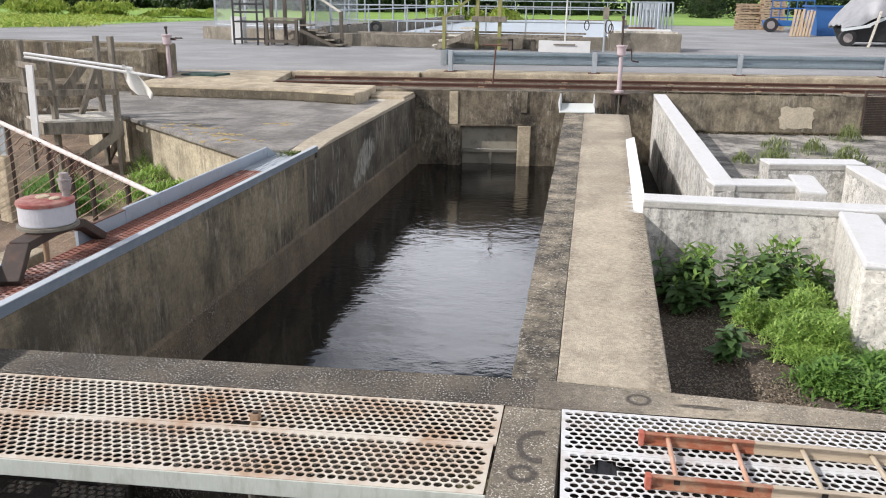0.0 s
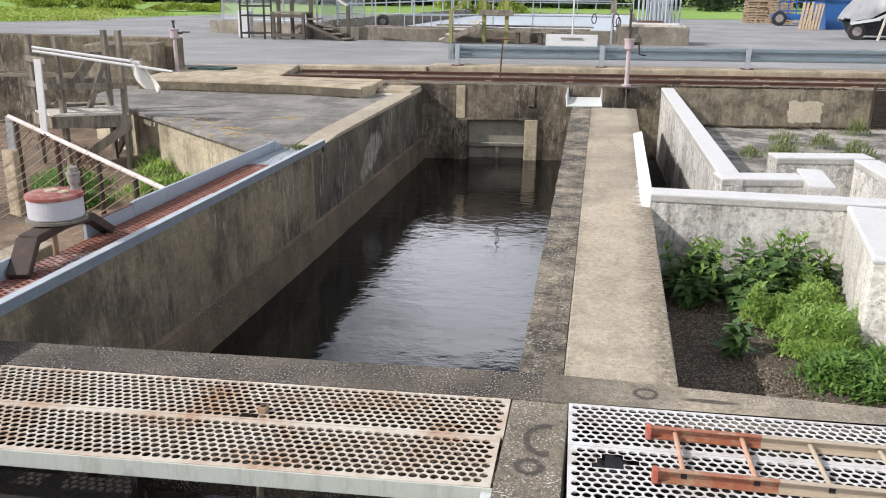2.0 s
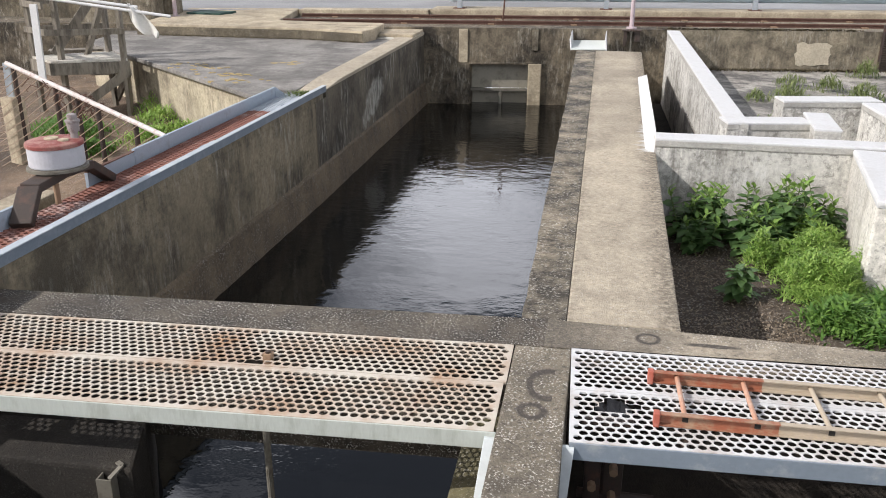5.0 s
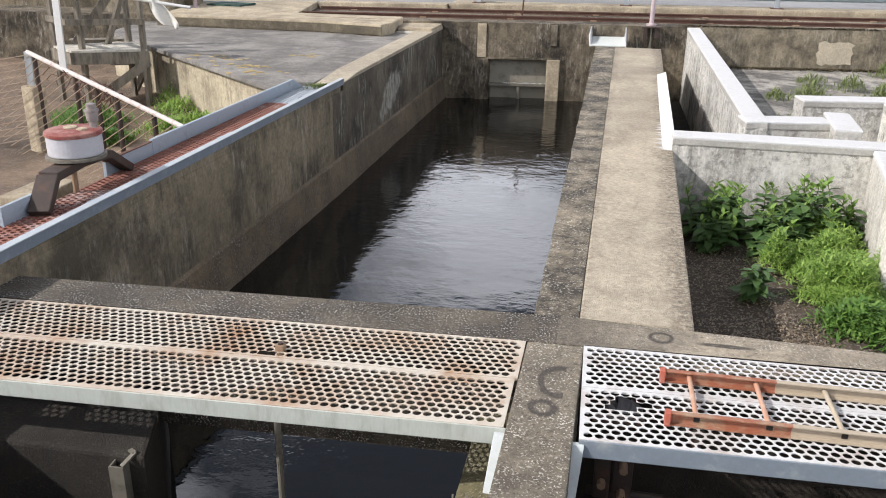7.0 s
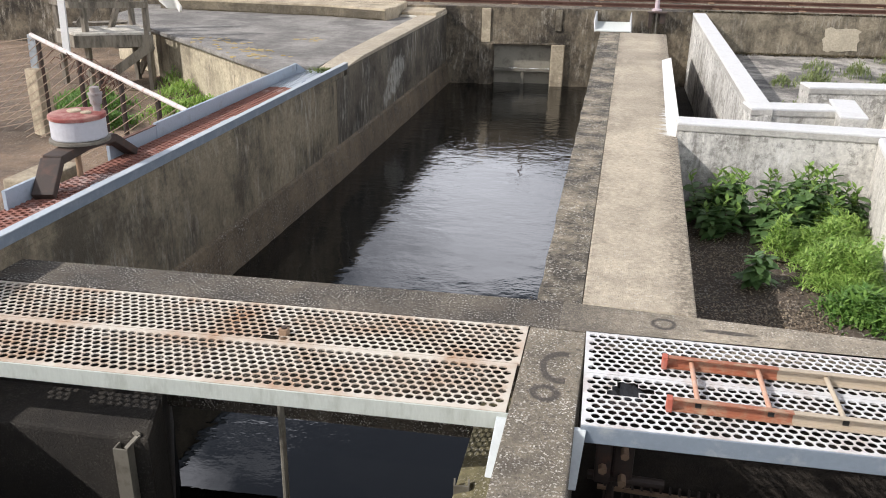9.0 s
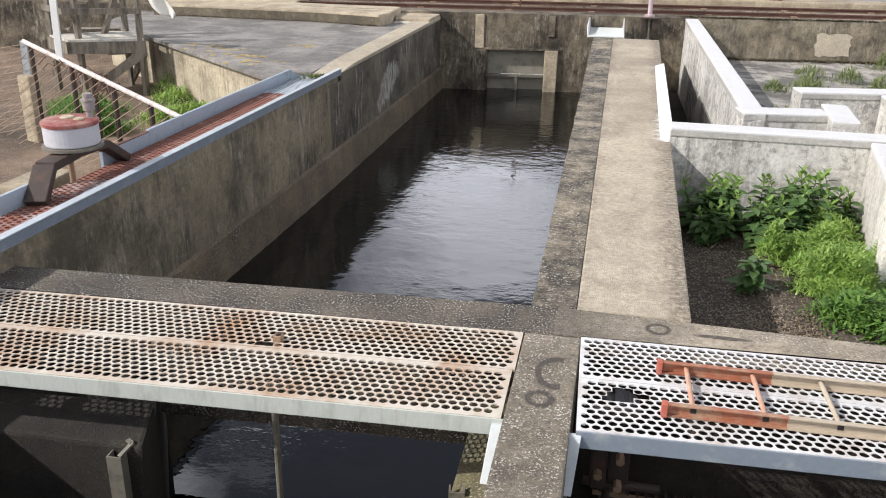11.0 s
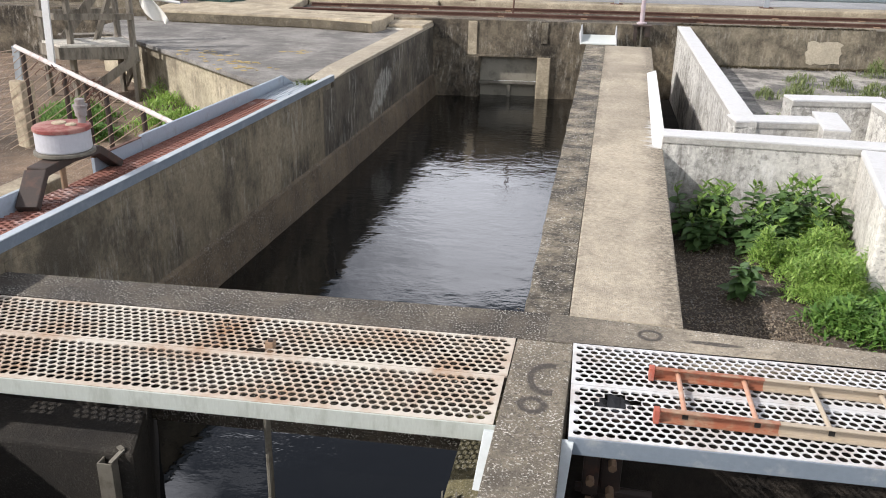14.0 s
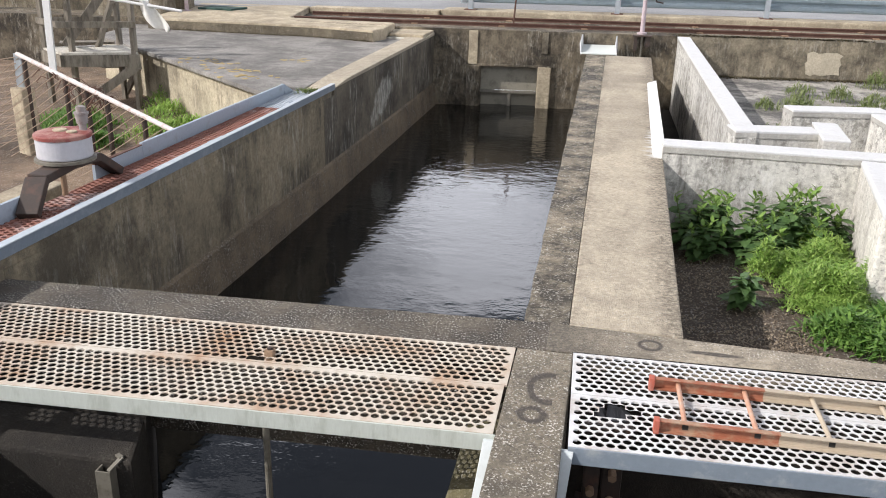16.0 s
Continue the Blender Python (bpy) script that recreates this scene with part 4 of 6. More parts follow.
def grating_panel(a, b, depth, lean, material, parent, skip=(), flush_end=False):
    """A plate from a to b along its front, depth away from it, with plain rims."""
    a, b = Vector((*a, 0)), Vector((*b, 0))
    ux = (b - a).normalized()
    uy = Vector((lean, 1, 0)).normalized()
    L = (b - a).length
    ny = int((depth - 0.03) / (PITCH * 0.866))
    nx = int((L - 0.03 - PITCH / 2) / PITCH)
    bm = B()
    x_off = L - (nx + 0.5) * PITCH - 0.014 if flush_end else 0.014
    x_end = L - (nx + 0.5) * PITCH - x_off
    y_off = (depth - ny * PITCH * 0.866) / 2
    perforated(bm, a + ux * x_off + uy * y_off, ux, uy, nx, ny, PITCH, 0.0203, 0.005, skip)

    def strip(u0, u1, v0, v1, top=0.0):
        ps = [a + ux * u + uy * v for u, v in ((u0, v0), (u1, v0), (u1, v1), (u0, v1))]
        hexa(bm, [p + Vector((0, 0, -0.012)) for p in ps] + [p + Vector((0, 0, top)) for p in ps])
    strip(0, L, 0, y_off)
    strip(0, L, depth - y_off, depth)
    for j in range(ny):
        v0, v1 = y_off + j * PITCH * 0.866, y_off + (j + 1) * PITCH * 0.866
        strip(0, x_off + PITCH * 0.5 * (j % 2), v0, v1)
        strip(L - x_end - PITCH * 0.5 * (1 - j % 2), L, v0, v1)
    return part("panel", bm, material, parent)


def grating(front_a, front_b, depths, lean, material, fascia_mat, label, skips, flush_end=False):
    g = thing("floor_grating", (*front_a, 0), label, "grating", "perforated walkway gratings")
    a, b = Vector((*front_a, 0)), Vector((*front_b, 0))
    ux = (b - a).normalized()
    uy = Vector((lean, 1, 0)).normalized()
    v = 0.0
    for k, d in enumerate(depths):
        e = 0.012 * (1 - k)
        grating_panel((a + uy * (v + 0.002))[:2], (b + uy * (v + 0.002) - ux * e)[:2], d - 0.004, lean, material, g, skips[k], flush_end)
        v += d
    bm = B()
    ps = [a - uy * 0.008, b - uy * 0.008, b, a]
    hexa(bm, [p + Vector((0, 0, -0.085)) for p in ps] + [p + Vector((0, 0, -0.001)) for p in ps])
    soften(bm, 0.003)
    part("fascia", bm, fascia_mat, g, "flat side rail")
    for u in np.arange(0.5, (b - a).length, 1.1):
        bm = B()
        bar(bm, a + ux * u + Vector((0, 0, -0.05)), a + ux * u + uy * (v + 0.01) + Vector((0, 0, -0.05)), 0.02, 0.07)
        part("bearer", bm, M_DARKSTEEL, g)
    return g


grating((-3.46, 2.971), (-0.346, 3.15), (0.434, 0.405), -0.012, M_FRP, M_FASCIA, "white perforated grating with brown rust stains", (((36, 9), (37, 9), (38, 9)), ((37, 0), (38, 0))), True)
grating((-0.03, 3.134), (3.5, 3.30), (0.45, 0.43), -0.03, M_FRPCLEAN, M_BLUEFASCIA, "white perforated grating with a broken hole", (((3, 8), (4, 8), (2, 7), (3, 7), (4, 7), (5, 7), (2, 6), (3, 6), (4, 6)), ()))
grating_under = B()
hexa(grating_under, [(0.02, 3.36, -0.07), (0.25, 3.37, -0.07), (0.25, 3.41, -0.07), (0.02, 3.4, -0.07), (0.02, 3.36, -0.02), (0.25, 3.37, -0.02), (0.25, 3.41, -0.02), (0.02, 3.4, -0.02)])
tagged(part("support_bar", grating_under, M_DARKSTEEL), "dark support bar under the broken grating", "bar")

# shards coloured black to stand in for the dark inside of the hole
torn = thing("broken_plate", (0.16, 3.47, -0.03), "torn piece of plate in the broken grating, black for the hole's shade", "plate")
for k, (x0, x1, y0, y1, tilt) in enumerate(((0.075, 0.135, 3.46, 3.53, 0.03), (0.13, 0.19, 3.45, 3.545, 0.012), (0.188, 0.245, 3.455, 3.53, 0.035))):
    bm = B()
    hexa(bm, [(x0, y0, -0.045), (x1, y0, -0.045), (x1, y1, -0.014 - tilt), (x0, y1, -0.008), (x0, y0, -0.041), (x1, y0, -0.041), (x1, y1, -0.010 - tilt), (x0, y1, -0.004)])
    part("shard", bm, M_BLACKSTEEL, torn)

# ---- trough on the left wall ----
ch = thing("cable_trough", (-3.65, 6, 0.06), "pale blue steel trough with rusty perforated floor", "trough")
bm = B()
perforated(bm, (-3.88, 2.2, 0.115), (0, 1, 0), (1, 0, 0), 122, 9, 0.055, 0.0195, 0.012)
part("floor_plate", bm, M_RUSTPLATE, ch, "rusty perforated floor plate")
bm = B()
perforated(bm, (-3.88, 8.915, 0.115), (0, 1, 0), (1, 0, 0), 20, 9, 0.055, 0.0195, 0.012)
part("floor_plate", bm, M_LIP, ch, "pale painted end of the floor plate")
bm = B()
box(bm, -3.387, -3.374, 1.5, 10.15, 0.135, 0.205)
part("front_angle", bm, M_BLUEDARK, ch, "faded blue steel angle")
bm = B()
box(bm, -3.425, -3.3735, 1.5, 10.15, 0.2055, 0.212)
part("lip", bm, M_LIP, ch, "scuffed pale top edge")
bm = B()
hexa(bm, [(-3.925, 6.55, 0.07), (-3.895, 6.55, 0.07), (-3.895, 9.95, 0.07), (-3.925, 9.95, 0.07), (-3.925, 6.55, 0.245), (-3.895, 6.55, 0.245), (-3.895, 9.75, 0.235), (-3.925, 9.75, 0.235)])
soften(bm, 0.004)
part("back_board", bm, M_BLUE, ch, "pale blue back board")
bm = B()
box(bm, -3.925, -3.898, 5.85, 6.545, 0.07, 0.222)
part("back_board", bm, M_BLUE, ch, "pale blue back board with rusty top edge")
bm = B()
box(bm, -3.927, -3.892, 5.85, 6.54, 0.223, 0.232)
part("top_edge", bm, M_RUST, ch, "rusty top edge")
bm = B()
box(bm, -3.88, -3.853, 4.6, 5.05, 0.07, 0.242)
part("back_board", bm, M_BLUE, ch, "pale blue back board")
bm = B()
hexa(bm, [(-3.93, 9.75, 0.07), (-3.89, 9.75, 0.07), (-3.86, 10.02, 0.07), (-3.90, 10.02, 0.07), (-3.93, 9.75, 0.24), (-3.89, 9.75, 0.24), (-3.86, 10.02, 0.10), (-3.90, 10.02, 0.10)])
part("end_plate", bm, M_BLUE, ch, "sloping blue end plate")
bm = B()
box(bm, -3.43, -3.366, 1.5, 7.1, 0.2125, 0.2175)
part("lip_cover", bm, M_LIP, ch, "scuffed pale cover strip")
for y in (3.0, 4.95, 6.9, 8.85):
    bm = B()
    box(bm, -3.47, -3.43, y, y + 0.09, 0.1, 0.205)
    soften(bm, 0.004)
    part("gusset", bm, M_BLUEDARK, ch)
bm = B()
box(bm, -3.925, -3.41, 1.5, 10.0, 0.062, 0.078)
part("underside", bm, M_DARKSTEEL, ch)


# ---- things on the deck ----
def ladder():
    t = thing("ladder", (0.345, 3.31, 0), "faded orange and tan ladder lying on the grating", "ladder")
    d = Vector((1, 0.018, 0)).normalized()
    s = Vector((-d.y, d.x, 0))
    n0, f0 = Vector((0.340, 3.348, 0.0)), Vector((0.330, 3.728, 0.0))
    for o, turn in ((n0, 1), (f0, 1)):
        for u0, u1, m, lab in ((0.0, 0.52, M_LADDER, "faded orange rail"), (0.5205, 2.9, M_LADDERTAN, "sun-bleached tan rail")):
            bm = B()
            for v0, v1, z0, z1 in ((0.0, 0.006, 0.004, 0.063), (-0.022, 0.0, 0.058, 0.063), (-0.022, 0.0, 0.004, 0.009)):
                ps = [o + d * u + s * v for u, v in ((u0, v0), (u1, v0), (u1, v1), (u0, v1))]
                hexa(bm, [p + Vector((0, 0, z0)) for p in ps] + [p + Vector((0, 0, z1)) for p in ps])
            part("rail", bm, m, t, lab)
        bm = B()
        ps = [o + d * u + s * v for u, v in ((-0.012, -0.032), (0.014, -0.032), (0.014, 0.012), (-0.012, 0.012))]
        hexa(bm, [p + Vector((0, 0, 0.001)) for p in ps] + [p + Vector((0, 0, 0.068)) for p in ps])
        soften(bm, 0.004)
        part("end_cap", bm, M_REDCAP, t, "worn red end cap")
    bm = B()
    p, q = n0 + d * 1.18 + Vector((0, 0, 0.034)), n0 + d * 1.36 + Vector((0, 0, 0.034))
    bar(bm, p - s * 0.002, q - s * 0.002, 0.003, 0.032)
    part("sticker", bm, M_WOODPALE, t, "worn pale sticker")
    for k in range(9):
        u = 0.125 + 0.305 * k
        bm = B()
        rod(bm, n0 + d * u + Vector((0, 0, 0.038)), f0 + d * u + Vector((0, 0, 0.038)), 0.0115, 12)
        rung = part("rung", bm, M_RUNG if k < 2 else M_LADDERTAN, t, smooth=False)
        bm = B()
        p = n0 + d * u + Vector((0, 0, 0.036))
        bar(bm, p - s * 0.004, p - s * 0.001, 0.026, 0.026)
        part("rung_end", bm, M_BLACK, rung, "dark square rung end")
    return t


ladder()
bolt = thing("bolt", (-1.57, 3.585, 0), "rusty square nut standing in the grating", "bolt")
bm = B()
box(bm, -1.59, -1.545, 3.575, 3.62, -0.06, 0.032)
soften(bm, 0.004)
part("nut", bm, M_RUSTPALE, bolt)
bm = B()
rod(bm, (-1.567, 3.597, 0.03), (-1.567, 3.597, 0.042), 0.014, 10)
part("stud", bm, M_DARKSTEEL, bolt)


# ---- lower chamber fittings ----
def stoplog_guide(x, y, z0, z1, turn, lab):
    t = thing("stoplog_guide", (x, y, z0), lab, "guide rail", "stoplog guide rails")
    c, s = math.cos(turn), math.sin(turn)
    for u0, u1, v0, v1 in ((0, 0.075, 0, 0.008), (0, 0.008, 0.008, 0.06), (0.067, 0.075, 0.008, 0.06)):
        bm = B()
        ps = [(x + u * c - v * s, y + u * s + v * c) for u, v in ((u0, v0), (u1, v0), (u1, v1), (u0, v1))]
        prism(bm, ps, z0, z1)
        part("flange" if v0 else "web", bm, M_GALVPALE, t)
    return t


stoplog_guide(-2.215, 2.985, -1.5, -0.39, 0.05, "pale galvanised stoplog guide bolted to the pier")
bm = B()
bar(bm, (-2.15, 2.995, -0.386), (-2.12, 3.07, -0.352), 0.022, 0.01)
bar(bm, (-2.12, 3.066, -0.352), (-2.155, 3.085, -0.352), 0.022, 0.01)
tagged(part("bracket", bm, M_GALVPALE), "bent galvanised strap on the pier top", "bracket")
stoplog_guide(-0.585, 3.17, -1.5, -0.45, 0.15, "mossy stoplog guide below the centre strip")
bm = B()
rod(bm, (-1.48, 3.3, -0.07), (-1.475, 3.3, -1.5), 0.017, 12)
tagged(part("steel_rod", bm, M_GALVPALE), "thin upright steel rod dipping into the lower water", "rod")
for xa, xb in ((-0.395, -0.342), (-0.058, -0.005)):
    bm = B()
    hexa(bm, [(xa - 0.02, 2.98, -0.23), (xb - 0.02, 2.98, -0.23), (xb - 0.02, 3.0, -0.23), (xa - 0.02, 3.0, -0.23), (xa, 3.12, -0.02), (xb, 3.12, -0.02), (xb, 3.14, -0.02), (xa, 3.14, -0.02)])
    soften(bm, 0.003)
    tagged(part("support_plate", bm, M_PALEPLATE), "pale flat support plate under the grating edge", "plate", "grating supports")

hw = thing("gate_fitting", (0.13, 3.6, -0.6), "dark bolted steel fitting under the grating", "fitting")
bm = B()
box(bm, 0.05, 0.13, 3.58, 3.62, -0.62, -0.3)
soften(bm, 0.01)
part("plate", bm, M_DARKSTEEL, hw)
bm = B()
box(bm, 0.14, 0.24, 3.62, 3.7, -0.66, -0.34)
soften(bm, 0.012)
part("plate", bm, M_DARKSTEEL, hw)
for bx, bz in ((0.09, -0.52), (0.19, -0.42), (0.19, -0.58)):
    bm = B()
    rod(bm, (bx, 3.54, bz), (bx, 3.6, bz), 0.022, 6)
    part("bolt_head", bm, M_RUSTPALE, hw)
bm = B()
rod(bm, (0.14, 3.66, -1.5), (0.14, 3.66, -0.2), 0.02, 10)
part("stem", bm, M_DARKSTEEL, hw)
bm = B()
rod(bm, (0.02, 3.64, -0.62), (0.4, 3.64, -0.62), 0.025, 10)
part("shaft", bm, M_DARKSTEEL, hw)

rack = thing("bar_rack", (0.9, 3.9, -1.5), "dark steel bar rack standing in the lower water", "rack")
for k in range(34):
    bm = B()
    x = 0.12 + 0.05 * k
    bar(bm, (x, 3.95, -0.86), (x, 3.7, -1.5), 0.012, 0.03)
    part("rack_bar", bm, M_DARKSTEEL, rack)
for z, y in ((-0.9, 3.925), (-1.0, 3.885)):
    bm = B()
    bar(bm, (0.08, y, z), (1.85, y, z), 0.02, 0.02)
    part("cross_bar", bm, M_RUSTPALE, rack)


# ---- valve on the trough ----
def lathe(bm, at, prof, n=32):
    rings = []
    for r, z in prof:
        rings.append([bm.verts.new((at[0] + r * math.cos(2 * math.pi * k / n), at[1] + r * math.sin(2 * math.pi * k / n), at[2] + z)) for k in range(n)])
    for a, b in zip(rings, rings[1:]):
        for k in range(n):
            bm.faces.new((a[k], a[(k + 1) % n], b[(k + 1) % n], b[k]))
    bm.faces.new(rings[0][::-1])
    bm.faces.new(rings[-1])
    return bm


va = thing("valve_actuator", (-3.86, 5.45, 0.17), "grey drum valve actuator with red lid on bent steel legs", "valve")
VC = (-3.86, 5.46, 0.0)
bm = B()
lathe(bm, VC, ((0.18, 0.40), (0.19, 0.401), (0.195, 0.41), (0.195, 0.54), (0.192, 0.545)), 40)
part("drum", bm, M_DRUM, va, "pale grey painted drum", smooth=False)
bm = B()
lathe(bm, VC, ((0.196, 0.546), (0.202, 0.548), (0.203, 0.572), (0.195, 0.58), (0.1, 0.59)), 40)
lid = part("lid", bm, M_REDLID, va, "chipped red lid")
bm = B()
lathe(bm, (VC[0] - 0.02, VC[1] + 0.0, 0), ((0.05, 0.585), (0.05, 0.6), (0.042, 0.603)), 20)
part("cap", bm, M_KERB, lid, "pale bare cap")
bm = B()
lathe(bm, (VC[0] + 0.09, VC[1] - 0.02, 0), ((0.038, 0.583), (0.038, 0.597), (0.033, 0.6)), 16)
part("cap", bm, M_KERB, lid, "pale bare cap")
bm = B()
kx, ky_ = -3.75, 5.55
lathe(bm, (kx, ky_, 0), ((0.028, 0.58), (0.028, 0.63), (0.04, 0.635), (0.047, 0.70), (0.052, 0.704), (0.052, 0.72), (0.036, 0.722), (0.034, 0.76), (0.02, 0.765)), 18)
part("spindle_head", bm, M_DRUMDARK, va, "grey spindle head")
bm = B()
lathe(bm, VC, ((0.2, 0.37), (0.215, 0.374), (0.215, 0.395), (0.18, 0.399)), 40)
part("flange", bm, M_GALVPALE, va, "pale round flange")
legs = [(-3.76, 4.84, 0.13), (-3.83, 5.08, 0.325), (-3.86, 5.45, 0.337), (-3.87, 5.80, 0.315), (-3.86, 6.06, 0.13)]
for p, q in zip(legs, legs[1:]):
    bm = B()
    bar(bm, p, q, 0.15, 0.065)
    soften(bm, 0.008)
    part("leg" if p[2] < 0.2 or q[2] < 0.2 else "beam", bm, M_DARKSTEEL, va, "oxidised steel channel leg")
bm = B()
rod(bm, (-3.86, 5.40, 0.02), (-3.86, 5.40, 0.32), 0.022, 12)
part("stem", bm, M_RUSTPALE, va)
bm = B()
box(bm, -4.45, -4.15, 5.2, 5.75, -0.7, 0.1)
soften(bm, 0.02)
tagged(part("concrete_block", bm, M_KERB), "pale concrete block behind the trough", "block")

# the channel wall and what stands on it run slightly askew towards the near end
for root in (wall_left, ch, va):
    for ob in [root, *root.children_recursive]:
        if ob.data is not None:
            for v in ob.data.vertices:
                if v.co.y < 9.6:
                    v.co.x -= 0.015 * (9.6 - v.co.y)

# ---- wire fence ----
P0, P1 = Vector((-6.84, 8.88, 0.555)), Vector((-4.14, 7.50, 0.12))
fe = thing("wire_fence", (-6.84, 8.88, ZG), "collapsed rusty wire fence with sloping pipe rail", "fence")
bm = B()
rod(bm, P0, P1, 0.026, 12)
part("top_rail", bm, M_PIPE, fe, "flaking white pipe rail")
bm = B()
prism(bm, [(-6.95, 8.8), (-6.75, 8.74), (-6.7, 8.92), (-6.9, 8.98)], ZG - 0.1, 0.17)
soften(bm, 0.02)
part("concrete_post", bm, M_KERB, fe, "pale concrete stub post")
bm = B()
bar(bm, (-6.84, 8.86, 0.17), (-6.84, 8.88, 0.56), 0.09, 0.02)
part("post_plate", bm, M_GALV, fe)
for u in (0.04, 0.33, 0.47, 0.60, 0.82):
    p = P0.lerp(P1, u)
    bm = B()
    rod(bm, (p.x, p.y + 0.02, ZG - 0.05), (p.x, p.y + 0.02, p.z - 0.02), 0.028, 10)
    part("post", bm, M_DARKSTEEL, fe, "rusty dark post")
along = (P1 - P0)
side = Vector((-along.x, -along.y, 0)).normalized()
rng = random.Random(3)
for k in range(19):
    u = 0.03 + k * 0.051
    a = P0.lerp(P1, u) if u < 1 else P1
    L = min((a.z + 0.62) / 0.52, 4.0) * rng.uniform(0.85, 1.0)
    b = a + side * L + Vector((rng.uniform(-0.02, 0.02), -0.25 * L * rng.uniform(0.6, 1), -0.5 * L))
    mid = a.lerp(b, 0.5) + Vector((0, 0, -0.03))
    bm = B()
    rod(bm, a, mid, 0.0045, 5)
    rod(bm, mid, b, 0.0045, 5)
    part("wire", bm, M_WIRE, fe)
for k in range(14):
    a = Vector((-6.86, 8.86, 0.52 - 0.075 * k))
    b = a + Vector((-3.2, -0.9 + rng.uniform(-0.05, 0.05), -0.62 + rng.uniform(-0.04, 0.04)))
    bm = B()
    rod(bm, a, b, 0.005, 5)
    part("wire", bm, M_WIRE, fe)
rng = random.Random(8)
for k in range(30):
    u = rng.uniform(0.15, 0.6)
    a = P0.lerp(P1, u) + Vector((rng.uniform(-0.1, 0.1), 0.03, rng.uniform(-0.06, 0.03)))
    bm = B()
    prev = a
    for j in range(4):
        nxt = prev + Vector((rng.uniform(-0.09, 0.09), rng.uniform(-0.04, 0.04), rng.uniform(-0.12, 0.03)))
        rod(bm, prev, nxt, 0.005, 5)
        prev = nxt
    part("loose_wire", bm, M_RUST, fe)


# ---- timber platform ----
pl = thing("timber_platform", (-7.7, 11.7, ZG), "grey weathered timber platform with rails", "platform")
FL, FR, BL, BR = Vector((-7.84, 11.12, 0)), Vector((-6.90, 11.60, 0)), Vector((-8.46, 11.55, 0)), Vector((-7.58, 12.31, 0))


def at(v, z, dx=0.0, dy=0.0):
    return (v.x + dx, v.y + dy, z)


n = 7
for k in range(n):
    a0, a1 = k / n + 0.006, (k + 1) / n - 0.006
    bm = B()
    q = [FL.lerp(BL, a0), FR.lerp(BR, a0), FR.lerp(BR, a1), FL.lerp(BL, a1)]
    hexa(bm, [(p.x, p.y, 0.195) for p in q] + [(p.x, p.y, 0.23) for p in q])
    soften(bm, 0.005)
    part("plank", bm, M_WOODPALE, pl, "bleached deck plank")
for p, q in ((FL, FR), (BL, FL), (BL, BR), (BR, FR)):
    bm = B()
    bar(bm, at(p, 0.11), at(q, 0.11), 0.045, 0.17)
    part("joist", bm, M_WOOD, pl)
for v, top in ((FL, 1.33), (FR, 1.42), (BL, 1.34), (BR, 1.39)):
    bm = B()
    off = ((FL + FR + BL + BR) / 4 - v).normalized() * (0.2 if v is FL else 0.06)
    bar(bm, (v.x + off.x, v.y + off.y, ZG - 0.1), (v.x + off.x, v.y + off.y, top), 0.065, 0.09)
    soften(bm, 0.006)
    part("post", bm, M_WOOD, pl)
for p, q, z in ((BL, FL, 1.0), (BL, FL, 0.63), (FL, FR, 0.63), (BL, BR, 1.02), (BL, BR, 0.62)):
    bm = B()
    bar(bm, at(p, z, 0.0, -0.03), at(q, z, 0.02, -0.03), 0.035, 0.085)
    part("rail", bm, M_WOOD, pl)
for p, q in ((at(FR, 0.05), (-7.55, 11.27, -0.45)), (at(BR, -0.5), at(FR, 0.05)), ((-7.75, 11.9, 0.2), (-7.4, 11.9, 1.0)), ((-8.2, 11.75, 0.23), (-7.75, 12.1, 0.95))):
    bm = B()
    bar(bm, p, q, 0.04, 0.13)
    part("brace", bm, M_WOOD, pl)
for k in range(4):
    bm = B()
    z = 0.23 - 0.2 * k
    c = (BL + BR) / 2 + Vector((-0.15 + 0.2 * k, 0.35 + 0.22 * k, 0))
    bar(bm, (c.x - 0.35, c.y - 0.2, z), (c.x + 0.35, c.y + 0.2, z), 0.24, 0.035)
    part("step", bm, M_WOOD, pl)
bm = B()
bar(bm, (-7.92, 11.0, -0.02), (-7.9, 11.02, 1.03), 0.11, 0.03)
soften(bm, 0.004)
tagged(part("white_board", bm, M_WHITE), "white plastic board fixed upright to the platform", "board")
for dz, x1, z1 in ((0.0, -5.96, 0.885), (0.05, -6.45, 1.0)):
    bm = B()
    rod(bm, (-7.98, 11.05, 1.14 + dz), (x1, 11.25, z1), 0.022, 12)
    tagged(part("plastic_pole", bm, M_WHITE), "long white plastic pole laid across the platform posts", "pole", "white poles")
bm = B()
bmesh.ops.create_grid(bm, x_segments=14, y_segments=18, size=0.5)
for v in bm.verts:
    u, w = v.co.x + 0.5, 0.5 - v.co.y
    wid = 0.1 + 0.3 * math.sin(min(w * 1.15, 1) * math.pi * 0.62) * (1 if w < 0.85 else 1 - (w - 0.85) * 3)
    v.co = Vector((-6.52 + w * 0.26 + (u - 0.5) * wid, 11.2 + 0.05 * math.sin(u * 9 + w * 3), 1.06 - w * 0.40 - 0.06 * u))
r = bmesh.ops.solidify(bm, geom=bm.faces[:], thickness=0.006)
tagged(part("white_rag", bm, M_RAG, smooth=True), "white cloth rag hanging from the plastic pole", "rag")


